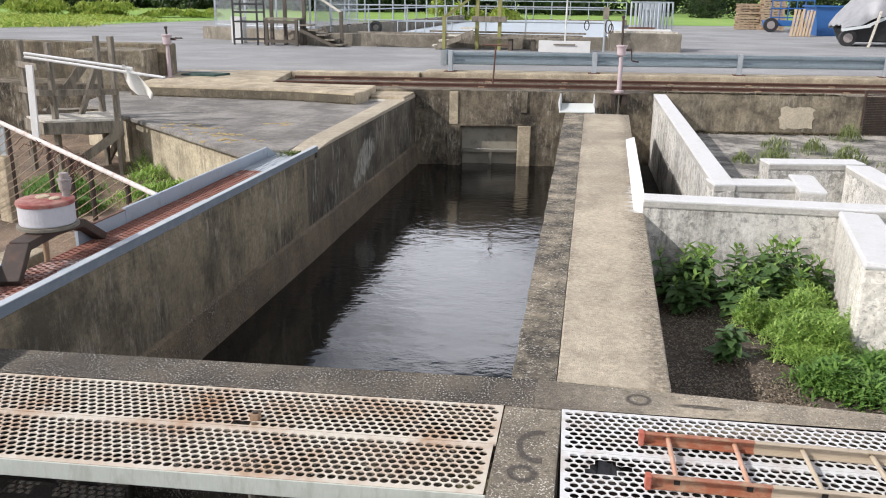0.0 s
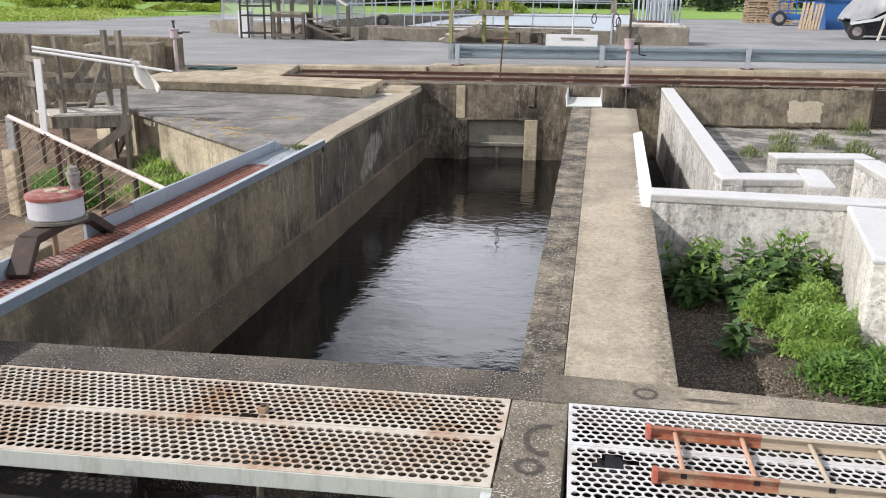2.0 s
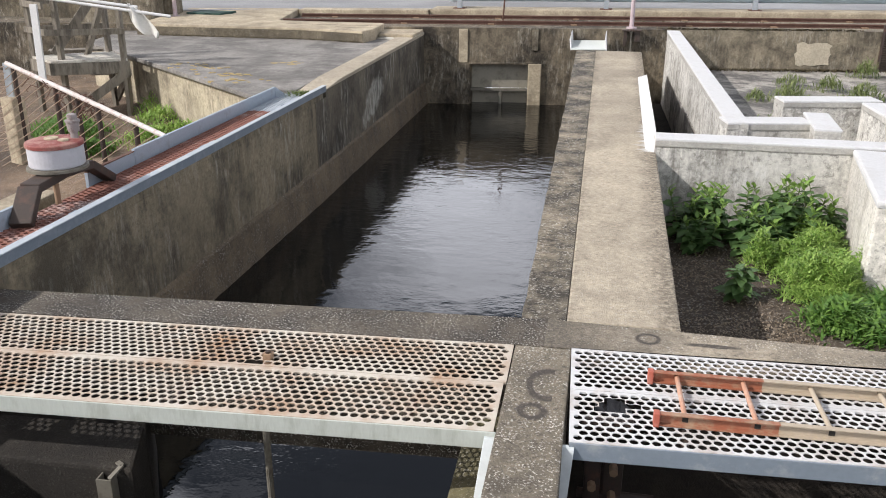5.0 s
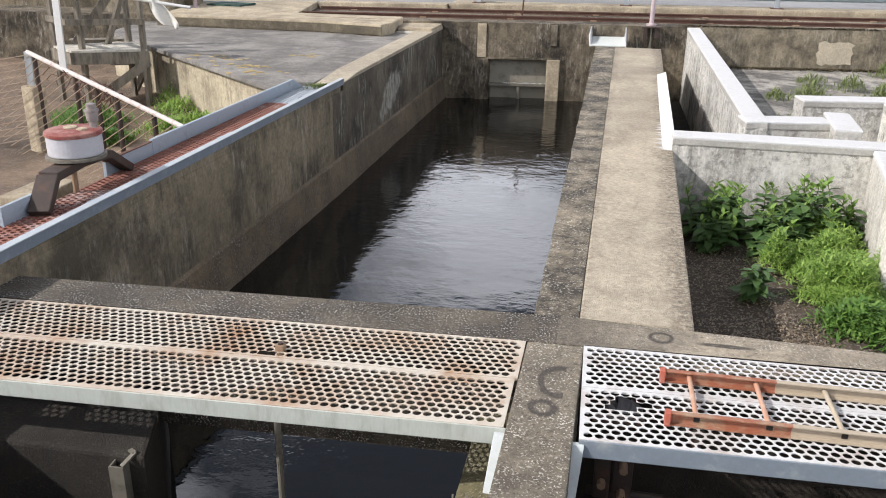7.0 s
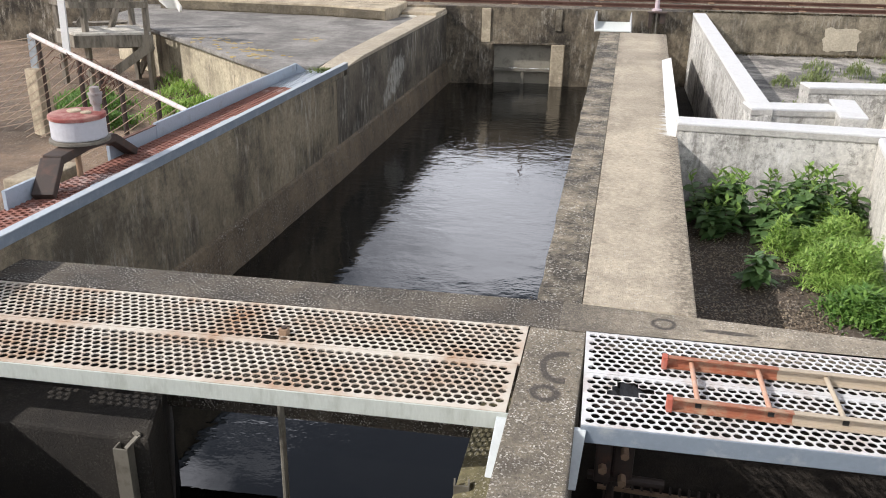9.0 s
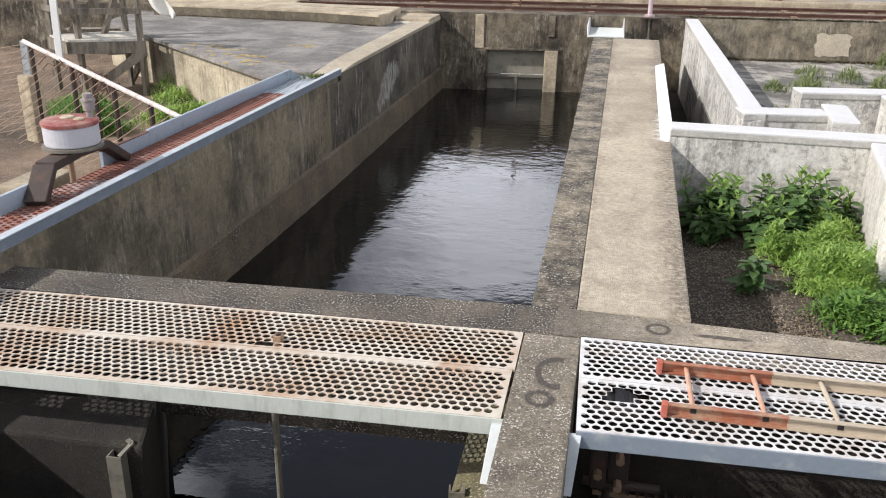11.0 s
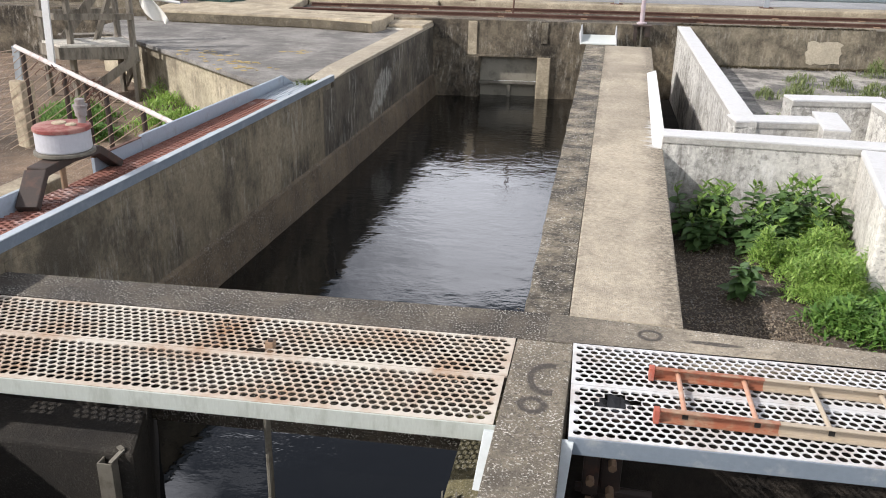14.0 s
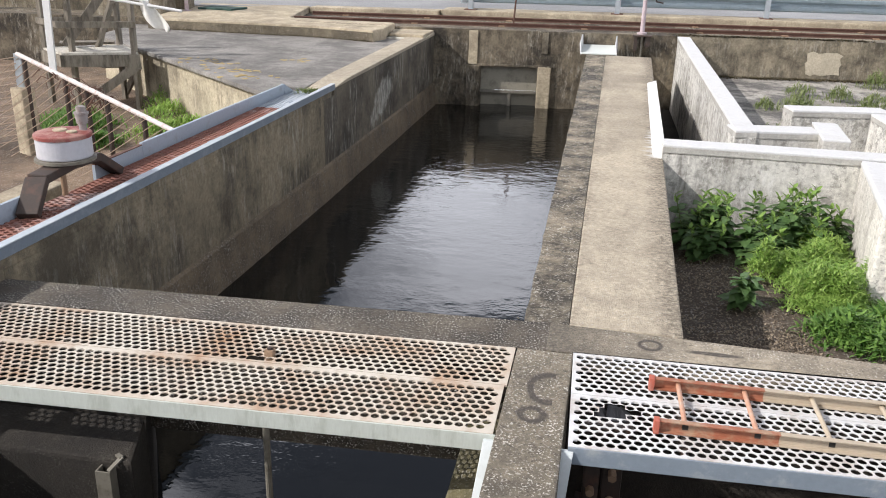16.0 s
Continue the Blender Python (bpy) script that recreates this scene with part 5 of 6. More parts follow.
# ---- gate valves and small fittings on the walls ----
def pole_valve(x, y, z, h, stem, crank, label, w=1.0):
    t = thing("valve_post", (x, y, z), label, "valve", "post valves")
    bm = B()
    lathe(bm, (x, y, z), ((0.13 * w, 0.0), (0.13 * w, 0.03), (0.06 * w, 0.04), (0.052 * w, h)), 20)
    part("pole", bm, M_PINKPOLE, t, "faded pink painted pole")
    bm = B()
    lathe(bm, (x, y, z + h), ((0.06, -0.02), (0.085, 0.0), (0.09, 0.15), (0.105, 0.155), (0.105, 0.185), (0.05, 0.19)), 20)
    part("gear_head", bm, M_PINKPOLE, t)
    bm = B()
    rod(bm, (x, y, z + h + 0.18), (x - 0.01, y, z + h + 0.18 + stem), 0.022, 10)
    rod(bm, (x - 0.01, y, z + h + 0.18 + stem), (x - 0.01, y, z + h + 0.22 + stem), 0.035, 10)
    part("stem", bm, M_DARKSTEEL, t)
    bm = B()
    p = Vector((x + 0.08, y, z + h + 0.1))
    rod(bm, p, p + Vector((0.10, 0, 0.0)), 0.025, 8)
    rod(bm, p + Vector((0.10, 0, 0.03)), p + Vector((0.12, 0, -0.2 * crank)), 0.014, 8)
    rod(bm, p + Vector((0.12, 0, -0.2 * crank)), p + Vector((0.25, 0, -0.22 * crank)), 0.014, 8)
    part("crank", bm, M_DARKSTEEL, t)
    return t


pole_valve(0.5, fy(0.5) + 0.12, 0.293, 0.70, 0.5, 1.0, "faded pink valve post with crank on the far wall", 0.72)
pole_valve(-8.42, 16.1, 0.37, 0.68, 0.12, -0.1, "faded pink valve post beside the kerb block", 0.7)
bm = B()
skew_box(bm, 0.36, 0.42, -0.12, 0.005, 0.0, 0.27)
skew_box(bm, 0.56, 0.66, -0.10, 0.005, 0.08, 0.27)
skew_box(bm, 0.33, 0.68, -0.14, 0.004, 0.27, 0.292)
fit = tagged(part("wall_bracket", bm, M_DARKSTEEL), "dark steel stem bracket on the far wall", "bracket")
bm = B()
rod(bm, (0.5, fy(0.5) - 0.07, -1.2), (0.5, fy(0.5) - 0.07, 0.27), 0.02, 10)
part("stem", bm, M_GALVPALE, fit)
tr = thing("white_tray", (-0.27, 16.1, 0), "white painted steel tray hung on the far wall", "tray")
bm = B()
hexa(bm, [(-0.57, 15.82, -0.005), (0.05, 15.82, 0.005), (0.05, 16.6, 0.07), (-0.57, 16.5, 0.07), (-0.57, 15.82, 0.015), (0.05, 15.82, 0.025), (0.05, 16.6, 0.09), (-0.57, 16.5, 0.09)])
part("plate", bm, M_WHITERIB, tr)
for x in (-0.585, 0.05):
    bm = B()
    hexa(bm, [(x, 15.82, -0.01), (x + 0.02, 15.82, -0.01), (x + 0.02, 16.58, 0.06), (x, 16.5, 0.06), (x - 0.03, 15.95, 0.16), (x - 0.01, 15.95, 0.16), (x, 16.58, 0.27), (x - 0.02, 16.5, 0.27)])
    part("side", bm, M_WHITE, tr)
tp = thing("tee_bar", (-2.0, 17.54, 0.29), "rusty tee-handled bar standing on the far wall", "bar")
bm = B()
rod(bm, (-2.03, 17.5, 0.293), (-1.985, 17.5, 1.09), 0.017, 8)
part("shaft", bm, M_RUST, tp)
bm = B()
rod(bm, (-2.26, 17.5, 1.095), (-1.72, 17.5, 1.085), 0.018, 8)
part("handle", bm, M_RUST, tp)
gr = thing("louvre_grille", (5.7, fy(5.7), -0.43), "dark steel louvre grille on the far wall", "grille")
for k in range(26):
    bm = B()
    z = -0.42 + k * 0.032
    skew_box(bm, 5.1, 6.4, -0.05, -0.01, z, z + 0.014)
    part("slat", bm, M_DARKSTEEL, gr)
for x in (5.08, 6.4):
    bm = B()
    skew_box(bm, x, x + 0.04, -0.06, -0.002, -0.43, 0.42)
    part("stile", bm, M_DARKSTEEL, gr)
for x, y, a in ((-4.2, 15.42, 0.1), (-3.85, 15.38, -0.25)):
    bm = B()
    bar(bm, (x - 0.25, y - 0.25 * a - 0.15, 0.182), (x + 0.25, y + 0.25 * a - 0.15, 0.182), 0.09, 0.03)
    tagged(part("plank", bm, M_WOODPALE), "loose weathered plank lying on the slab", "plank", "loose planks")


# ---- guardrail ----
def gy(x):
    return 18.75 + 0.15 * (x + 3.12)


gu = thing("guardrail", (0, 19.2, 0.445), "galvanised steel roadside guardrail on the kerb", "guardrail")
for x in (-3.1, 0.0, 3.12, 6.25, 9.4):
    bm = B()
    y = gy(x) - 0.13
    box(bm, x - 0.05, x + 0.05, y - 0.055, y + 0.055, 0.44, 0.90)
    soften(bm, 0.006)
    post = part("post", bm, M_GALV, gu)
    bm = B()
    box(bm, x - 0.13, x + 0.13, y - 0.13, y + 0.13, 0.445, 0.46)
    part("base_plate", bm, M_RUST, post, "rusted base plate")
prof = [(0.0, 0.87), (-0.03, 0.865), (-0.05, 0.84), (-0.05, 0.80), (0.0, 0.755), (0.0, 0.71), (-0.05, 0.66), (-0.05, 0.62), (-0.03, 0.595), (0.0, 0.59)]
for xa, xb in ((-3.2, 0.05), (0.06, 3.18), (3.19, 6.3), (6.31, 9.5)):
    bm = B()
    ra = [bm.verts.new((xa, gy(xa) + d, z)) for d, z in prof]
    rb = [bm.verts.new((xb, gy(xb) + d, z)) for d, z in prof]
    for k in range(len(prof) - 1):
        bm.faces.new((ra[k], ra[k + 1], rb[k + 1], rb[k]))
    bmesh.ops.solidify(bm, geom=bm.faces[:], thickness=0.006)
    part("beam", bm, M_GALVBEAM, gu, "corrugated guardrail beam")
bm = B()
n = 10
for z0, z1 in ((0.56, 0.9),):
    out = [bm.verts.new((-3.2 - 0.16 * math.sin(math.pi * k / n), gy(-3.2) - 0.06 + 0.16 - 0.16 * math.cos(math.pi * k / n), z)) for z in (z0, z1) for k in range(n + 1)]
    for k in range(n):
        bm.faces.new((out[k], out[k + 1], out[n + 2 + k], out[n + 1 + k]))
bmesh.ops.solidify(bm, geom=bm.faces[:], thickness=0.006)
part("end_shoe", bm, M_GALV, gu, "rounded end shoe")

# clips along the rails
clip = None
for off in (0.62, 1.75):
    for x in (-5.6, -3.9, -2.2, -0.6, 1.6, 3.2, 4.9, 6.6):
        if clip is None:
            bm = B()
            box(bm, -0.06, 0.06, -0.1, 0.1, 0.0, 0.02)
            soften(bm, 0.004)
            clip = tagged(part("rail_clip", bm, M_RUSTPALE), "rusty rail clip bolted on the wall top", "clip", "rail clips")
            clip.matrix_basis = pose(x, fy(x) + off, 0.294, 0, 0, 7)
        else:
            copy_thing(clip, pose(x, fy(x) + off, 0.294, 0, 0, 7))


# ---- plants ----
def leaf_mesh(name, length, width, material, droop=0.25):
    """One pointed leaf, folded along its midrib and drooping to its tip."""
    bm = B()
    rows = []
    for k, (t, w) in enumerate(((0, 0.12), (0.22, 0.8), (0.45, 1.0), (0.72, 0.7), (1.0, 0.0))):
        y, z = t * length, -droop * length * t * t
        if w == 0:
            rows.append([bm.verts.new((0, y, z))])
        else:
            rows.append([bm.verts.new((s * w * width / 2, y, z + abs(s) * width * 0.14)) for s in (-1, 0, 1)])
    for a, b in zip(rows, rows[1:]):
        if len(b) == 3:
            for k in range(2):
                bm.faces.new((a[k], a[k + 1], b[k + 1], b[k]))
        else:
            for k in range(2):
                bm.faces.new((a[k], a[k + 1], b[0]))
    me = bpy.data.meshes.new(name)
    bm.to_mesh(me)
    bm.free()
    for p in me.polygons:
        p.use_smooth = True
    me.materials.append(material)
    return me


LEAF = leaf_mesh("leaf", 0.175, 0.11, M_LEAF)
LEAFTOP = leaf_mesh("leaf_top", 0.13, 0.06, M_LEAFTOP, 0.1)
rng = random.Random(21)


def shrub(x, y, z, height, leaves, spread, label, top=True):
    """Broad-leaved weed: a few stems with whorls of leaves."""
    t = thing("shrub", (x, y, z), label, "shrub", "broad-leaved weeds")
    leaves = int(leaves * 1.6)
    stems = max(2, leaves // 20)
    for s in range(stems):
        a = rng.uniform(0, 2 * math.pi)
        base = Vector((x + rng.gauss(0, spread * 0.25), y + rng.gauss(0, spread * 0.2), z - 0.04))
        tip = base + Vector((math.cos(a) * spread * 0.5, math.sin(a) * spread * 0.3, height * rng.uniform(0.6, 1.05)))
        bm = B()
        rod(bm, base, tip, 0.007, 6, 0.003)
        part("stem", bm, M_STEM, t)
        n = leaves // stems
        for k in range(n):
            u = 0.18 + 0.82 * (k + 0.5) / n
            p = base.lerp(tip, u)
            ang = k * 2.4 + rng.uniform(-0.4, 0.4)
            small = top and u > 0.82
            o = new("leaf", LEAFTOP if small else LEAF)
            sc = (1.0 - 0.35 * u) * rng.uniform(0.7, 1.15)
            o.parent = t
            o.matrix_parent_inverse = t.matrix_basis.inverted()
            o.matrix_basis = Matrix.Translation(p) @ Euler((rng.uniform(-0.15, 0.45) if not small else 0.8, rng.uniform(-0.3, 0.3), ang)).to_matrix().to_4x4() @ Matrix.Diagonal((sc, sc, sc, 1))
    return t


for x, y, h, n, s in ((0.9, 7.8, 0.5, 66, 0.42), (1.2, 7.75, 0.56, 72, 0.45), (1.52, 7.85, 0.66, 74, 0.42), (1.32, 7.5, 0.42, 60, 0.5), (1.82, 7.75, 0.55, 72, 0.5), (1.98, 7.95, 0.64, 64, 0.36), (0.92, 7.4, 0.36, 56, 0.38), (1.62, 7.5, 0.42, 60, 0.45), (2.25, 8.0, 0.46, 56, 0.3), (1.1, 8.0, 0.5, 48, 0.4), (1.7, 8.05, 0.5, 48, 0.4)):
    shrub(x, y, -0.64, h, n, s, "broad-leaved green weed shrub against the pit wall")
shrub(1.12, 6.35, -0.64, 0.36, 34, 0.22, "small dark green weed in the mulch", top=False)


def grass_patch(name, blobs, count, length, material, label, lean=0.5, width=0.012):
    """Fine fronds over a patch: three-segment blades, as one mesh."""
    verts, faces = [], []
    r = random.Random(len(blobs) * 7 + count)
    for k in range(count):
        cx, cy, cz, rx, ry, hh = blobs[r.randrange(len(blobs))]
        px, py = cx + r.gauss(0, 0.45) * rx, cy + r.gauss(0, 0.45) * ry
        d2 = ((px - cx) / rx) ** 2 + ((py - cy) / ry) ** 2
        p = Vector((px, py, cz + hh * max(0.0, 1 - d2) * r.uniform(0.1, 1.0)))
        a = r.uniform(0, 2 * math.pi)
        d = Vector((math.cos(a), math.sin(a), 0))
        s = Vector((-d.y, d.x, 0)) * width * r.uniform(0.6, 1.3)
        L = length * r.uniform(0.5, 1.2)
        i0 = len(verts)
        for j, (f, w) in enumerate(((0, 0.7), (0.4, 1.0), (0.75, 0.7))):
            c = p + d * (lean * L * f * f) + Vector((0, 0, L * f * (1 - 0.35 * f)))
            verts += [tuple(c - s * w), tuple(c + s * w)]
        verts.append(tuple(p + d * (lean * L) + Vector((0, 0, L * 0.6))))
        faces += [(i0, i0 + 1, i0 + 3, i0 + 2), (i0 + 2, i0 + 3, i0 + 5, i0 + 4), (i0 + 4, i0 + 5, i0 + 6)]
    me = bpy.data.meshes.new(name)
    me.from_pydata(verts, [], faces)
    me.materials.append(material)
    return tagged(new(name, me), label, "plants", kind="stuff")


fr = random.Random(31)
grass_patch("weed_patch", [(1.75 + fr.gauss(0, 0.2) + 0.12 * (k % 3), 6.35 + 0.052 * k + fr.gauss(0, 0.08), -0.65 + fr.uniform(0, 0.06), fr.uniform(0.12, 0.3), fr.uniform(0.12, 0.26), fr.uniform(0.08, 0.34)) for k in range(24)], 21000, 0.048, M_WEED, "bright feathery green weeds growing on the soil bed", 1.5, 0.006)
grass_patch("leafy_patch", [(1.85, 6.0, -0.66, 0.26, 0.22, 0.16), (2.1, 5.85, -0.66, 0.4, 0.3, 0.1), (2.3, 6.3, -0.66, 0.3, 0.25, 0.12)], 2200, 0.14, M_WEEDDARK, "narrow-leaved green weeds at the foot of the wall", 0.8, 0.011)
grass_patch("straw_litter", [(1.2, 5.8, -0.65, 1.0, 0.5, 0.01), (1.0, 6.8, -0.65, 0.6, 0.8, 0.01), (1.6, 5.6, -0.65, 0.8, 0.4, 0.01)], 4200, 0.014, M_STRAW, "scattered dry straw and chips on the soil bed", 1.6, 0.006)
for nm, bl, n, L in (("a", (2.9, 13.9, -0.45, 0.35, 0.3, 0.1), 420, 0.24), ("b", (2.4, 13.9, -0.45, 0.16, 0.2, 0.06), 160, 0.2), ("c", (3.72, 14.9, -0.43, 0.25, 0.2, 0.1), 300, 0.22), ("d", (4.1, 14.3, -0.45, 0.3, 0.2, 0.1), 380, 0.22), ("e", (4.7, 16.5, -0.43, 0.25, 0.2, 0.12), 300, 0.26), ("f", (5.0, 14.0, -0.45, 0.4, 0.3, 0.1), 380, 0.22), ("g", (2.7, 12.6, -0.48, 0.35, 0.25, 0.05), 130, 0.22), ("h", (3.2, 15.4, -0.43, 0.3, 0.2, 0.06), 160, 0.22), ("i", (4.7, 13.3, -0.48, 0.35, 0.4, 0.05), 160, 0.2)):
    grass_patch("weed_tuft", [(bl[0], bl[1], bl[2], bl[3], bl[4], bl[5] * 2.4)], n, L * 0.6, M_WEEDGREY, "grey-green weed tuft growing from the pit floor", 0.6, 0.007)
grass_patch("weed_patch", [(-6.9, 9.9, ZG, 0.5, 0.5, 0.25), (-7.2, 10.4, ZG, 0.6, 0.4, 0.2), (-6.3, 9.4, ZG, 0.3, 0.3, 0.12)], 2600, 0.13, M_WEEDDARK, "green weeds under the collapsed fence", 0.8, 0.009)
grass_patch("weed_patch", [(-6.3, 11.2, ZG, 0.3, 0.5, 0.2), (-5.6, 10.6, ZG, 0.5, 0.35, 0.14), (-5.0, 10.0, ZG, 0.5, 0.3, 0.12), (-6.7, 12.0, ZG, 0.3, 0.5, 0.3), (-5.95, 10.3, ZG, 0.3, 0.5, 0.08)], 2300, 0.12, M_WEED, "bright green weeds along the slab wall", 0.8, 0.008)
wr = random.Random(17)
grass_patch("tall_weeds", [(-25 - wr.uniform(0, 13), 33.5 + 0.62 * k + wr.uniform(-0.5, 0.5), ZR, wr.uniform(1.4, 3.0), wr.uniform(1.0, 2.0), wr.uniform(0.02, 0.2)) for k in range(30)], 17000, 0.26, M_MEADOW, "low yellow-green meadow weeds beyond the yard", 0.9, 0.03)
for x, y, r, h in ((-36.2, 51, 1.2, 1.1), (-34.3, 51, 1.5, 1.4), (-32.4, 51.5, 1.3, 1.2), (-30.6, 52, 1.6, 1.1), (-28.0, 53, 1.2, 0.6), (-25.5, 54, 1.4, 0.5)):
    grass_patch("weed_clump", [(x + wr.uniform(-0.7, 0.7) * r, y + wr.uniform(-0.5, 0.5), ZR + wr.uniform(0, 0.45) * h, r * wr.uniform(0.4, 0.7), 0.6, h * wr.uniform(0.3, 0.7)) for k in range(8)], 2400, 0.26, M_MEADOW, "bushy yellow-flowering weed clump on the verge", 0.8, 0.035)
grass_patch("tall_weeds", [(-9.8 + 0.8 * k + wr.uniform(-0.4, 0.4), 53.0 + wr.uniform(-0.4, 0.8), ZR + wr.uniform(0, 0.5), 0.7, 0.7, wr.uniform(0.4, 1.2)) for k in range(7)], 5200, 0.3, M_MEADOW, "tall yellow-flowered weeds behind the tank", 0.8, 0.03)


grass_patch("leaf_litter", [(1.3 + 0.35 * k, fy(1.3 + 0.35 * k) + 0.06, 0.29, 0.35, 0.06, 0.02) for k in range(10)], 900, 0.05, M_LITTER, "dark leaf litter along the far wall's top edge", 1.6, 0.012)
grass_patch("leaf_litter", [(-2.4 + 0.4 * k, fy(-2.4 + 0.4 * k) + 1.2, 0.29, 0.5, 0.3, 0.01) for k in range(16)], 700, 0.05, M_LITTER, "dead leaves between the rails", 2.0, 0.012)
grass_patch("moss_line", [(-8.2 + 0.3 * k, 14.86, 0.163, 0.3, 0.04, 0.02) for k in range(10)] + [(-5.2 + 0.22 * k, 14.85 - 0.05 * k, 0.163, 0.2, 0.04, 0.02) for k in range(5)], 420, 0.035, M_LITTER, "thin dead leaves along the foot of the kerb block", 1.2, 0.010)
grass_patch("leaf_litter", [(-3.65, 9.85, 0.125, 0.16, 0.12, 0.03), (-3.6, 10.0, 0.12, 0.14, 0.1, 0.02)], 110, 0.05, M_MOSSGREEN, "moss and leaves gathered in the trough's end", 1.4, 0.010)
grass_patch("leaf_litter", [(1.6 + 0.4 * k, fy(1.6 + 0.4 * k) - 0.12, -0.43, 0.4, 0.1, 0.02) for k in range(9)], 900, 0.05, M_LITTER, "leaf litter at the foot of the far wall", 1.6, 0.012)


def far_tree(x, y, h, spread, seed):
    """A broad tree: tapered trunk, limbs and a ragged crown of leaf sprays."""
    r = random.Random(seed)
    t = thing("tree", (x, y, ZR), "dark green broad-leaved tree at the lawn's edge", "tree", "trees beyond the lawn")
    bm = B()
    rod(bm, (x, y, ZR - 0.1), (x + 0.2, y, ZR + h * 0.45), 0.32, 9, 0.18)
    tips = []
    for k in range(7):
        a = k * 2.4
        p = Vector((x + 0.15, y, ZR + h * r.uniform(0.2, 0.45)))
        q = p + Vector((math.cos(a) * spread * 0.6, math.sin(a) * spread * 0.6, h * r.uniform(0.15, 0.4)))
        rod(bm, p, q, 0.13, 6, 0.04)
        tips.append(q)
    part("trunk", bm, M_BARK, t)
    verts, faces = [], []
    blobs = [(Vector((x + r.gauss(0, 0.42) * spread, y + r.gauss(0, 0.42) * spread, ZR + h * (r.uniform(0.0, 0.95) if k > 22 else r.uniform(0.0, 0.2)))), r.uniform(0.8, 1.7)) for k in range(85)]
    for c, rad in blobs:
        for k in range(60):
            v = Vector((r.gauss(0, 1), r.gauss(0, 1), r.gauss(0, 0.8))).normalized() * rad * r.uniform(0.5, 1.05)
            p = c + v
            n1 = Vector((r.uniform(-1, 1), r.uniform(-1, 1), r.uniform(-1, 1))).normalized()
            n2 = n1.orthogonal().normalized()
            s = r.uniform(0.16, 0.34)
            i0 = len(verts)
            verts += [tuple(p - n1 * s), tuple(p + n2 * s * 0.5), tuple(p + n1 * s), tuple(p - n2 * s * 0.5)]
            faces.append((i0, i0 + 1, i0 + 2, i0 + 3))
    me = bpy.data.meshes.new("crown")
    me.from_pydata(verts, [], faces)
    me.materials.append(M_TREE)
    crown = new("crown", me)
    crown.parent = t
    crown.matrix_parent_inverse = t.matrix_basis.inverted()
    return t


base_trees = [far_tree(0, 0, 17, 5.2, 1), far_tree(0, 0, 20, 5.6, 2), far_tree(0, 0, 14, 4.8, 3)]
k = 0
for row_y, step, off in ((84, 6.2, 0.0), (94, 7.5, 3.0)):
    x = -78.0 + off
    while x < 70:
        if not (row_y == 84 and 2 < x < 46):
            copy_thing(base_trees[k % 3], pose(x + rng.uniform(-1.5, 1.5), row_y + rng.uniform(-3, 3) + (8 if x > 2 else 0), ZR, 0, 0, rng.uniform(0, 360)))
        k += 1
        x += step
for b in base_trees:
    b.matrix_basis = Matrix.Translation((-84 + 6 * base_trees.index(b), 88, ZR))
bush_mesh = None
for x, y, s in ((9.5, 78, 0.24), (4.0, 82, 0.2)):
    b = copy_thing(base_trees[2], pose(x, y, ZR) )
    b.scale = (s * 2, s * 2, s)
    tagged(b, "rounded dark green bush on the lawn", "bush", "bushes on the lawn")
    b.name = "bush"


# ---- tank and yard ----
def wall_piece(name, a, b, thick, z0, z1, mat, label):
    bm = B()
    wall_run(bm, a, b, thick, z1, z1, z0, 1)
    soften(bm, 0.02)
    return tagged(part(name, bm, mat), label, "wall", kind="structure")


wall_piece("wall_tank_front", (-9.3, 27.25), (2.6, 28.1), 0.4, ZR - 0.1, 0.82, M_TANK, "low weathered concrete tank wall")
wall_piece("wall_tank_left", (-14.2, 29.9), (-9.32, 27.4), 0.4, ZR - 0.1, 0.86, M_TANK, "low weathered concrete tank wall")
wall_piece("wall_tank_rim", (-9.1, 28.6), (-7.3, 48.5), 0.35, ZR - 0.1, 0.98, M_TANK, "ribbed concrete tank wall")
wall_piece("wall_tank_back", (-7.3, 53.6), (1.8, 53.7), 0.3, ZR - 0.1, 0.7, M_TANK, "far concrete tank wall")
bm = B()
bm.faces.new([bm.verts.new(p) for p in ((-8.4, 28.3, 0.52), (0.9, 28.6, 0.52), (1.6, 53.5, 0.66), (-7.2, 53.4, 0.66))])
tagged(part("floor_tank", bm, M_LINING), "pale blue-white painted tank lining", "floor", kind="structure")
bm = B()
box(bm, 0.4, 2.62, 27.75, 29.6, ZR - 0.1, 0.98)
soften(bm, 0.03)
tagged(part("concrete_plinth", bm, M_TANK), "tan concrete plinth at the tank corner", "plinth")


def railing(name, a, b, n, z0, zs, label, r=0.025):
    t = thing(name, (*a, z0), label, "railing", "tank railings")
    a, b = Vector((*a, 0)), Vector((*b, 0))
    for k in range(n + 1):
        p = a.lerp(b, k / n)
        bm = B()
        rod(bm, (p.x, p.y, z0 - 0.05), (p.x, p.y, zs[0]), r, 8)
        post = part("post", bm, M_GALV, t)
        bm = B()
        box(bm, p.x - 0.06, p.x + 0.06, p.y - 0.06, p.y + 0.06, z0, z0 + 0.03)
        part("foot", bm, M_DARKSTEEL, post)
    for z in zs:
        bm = B()
        rod(bm, (a.x, a.y, z), (b.x, b.y, z), r * 0.9, 8)
        part("bar", bm, M_GALV, t)
    return t


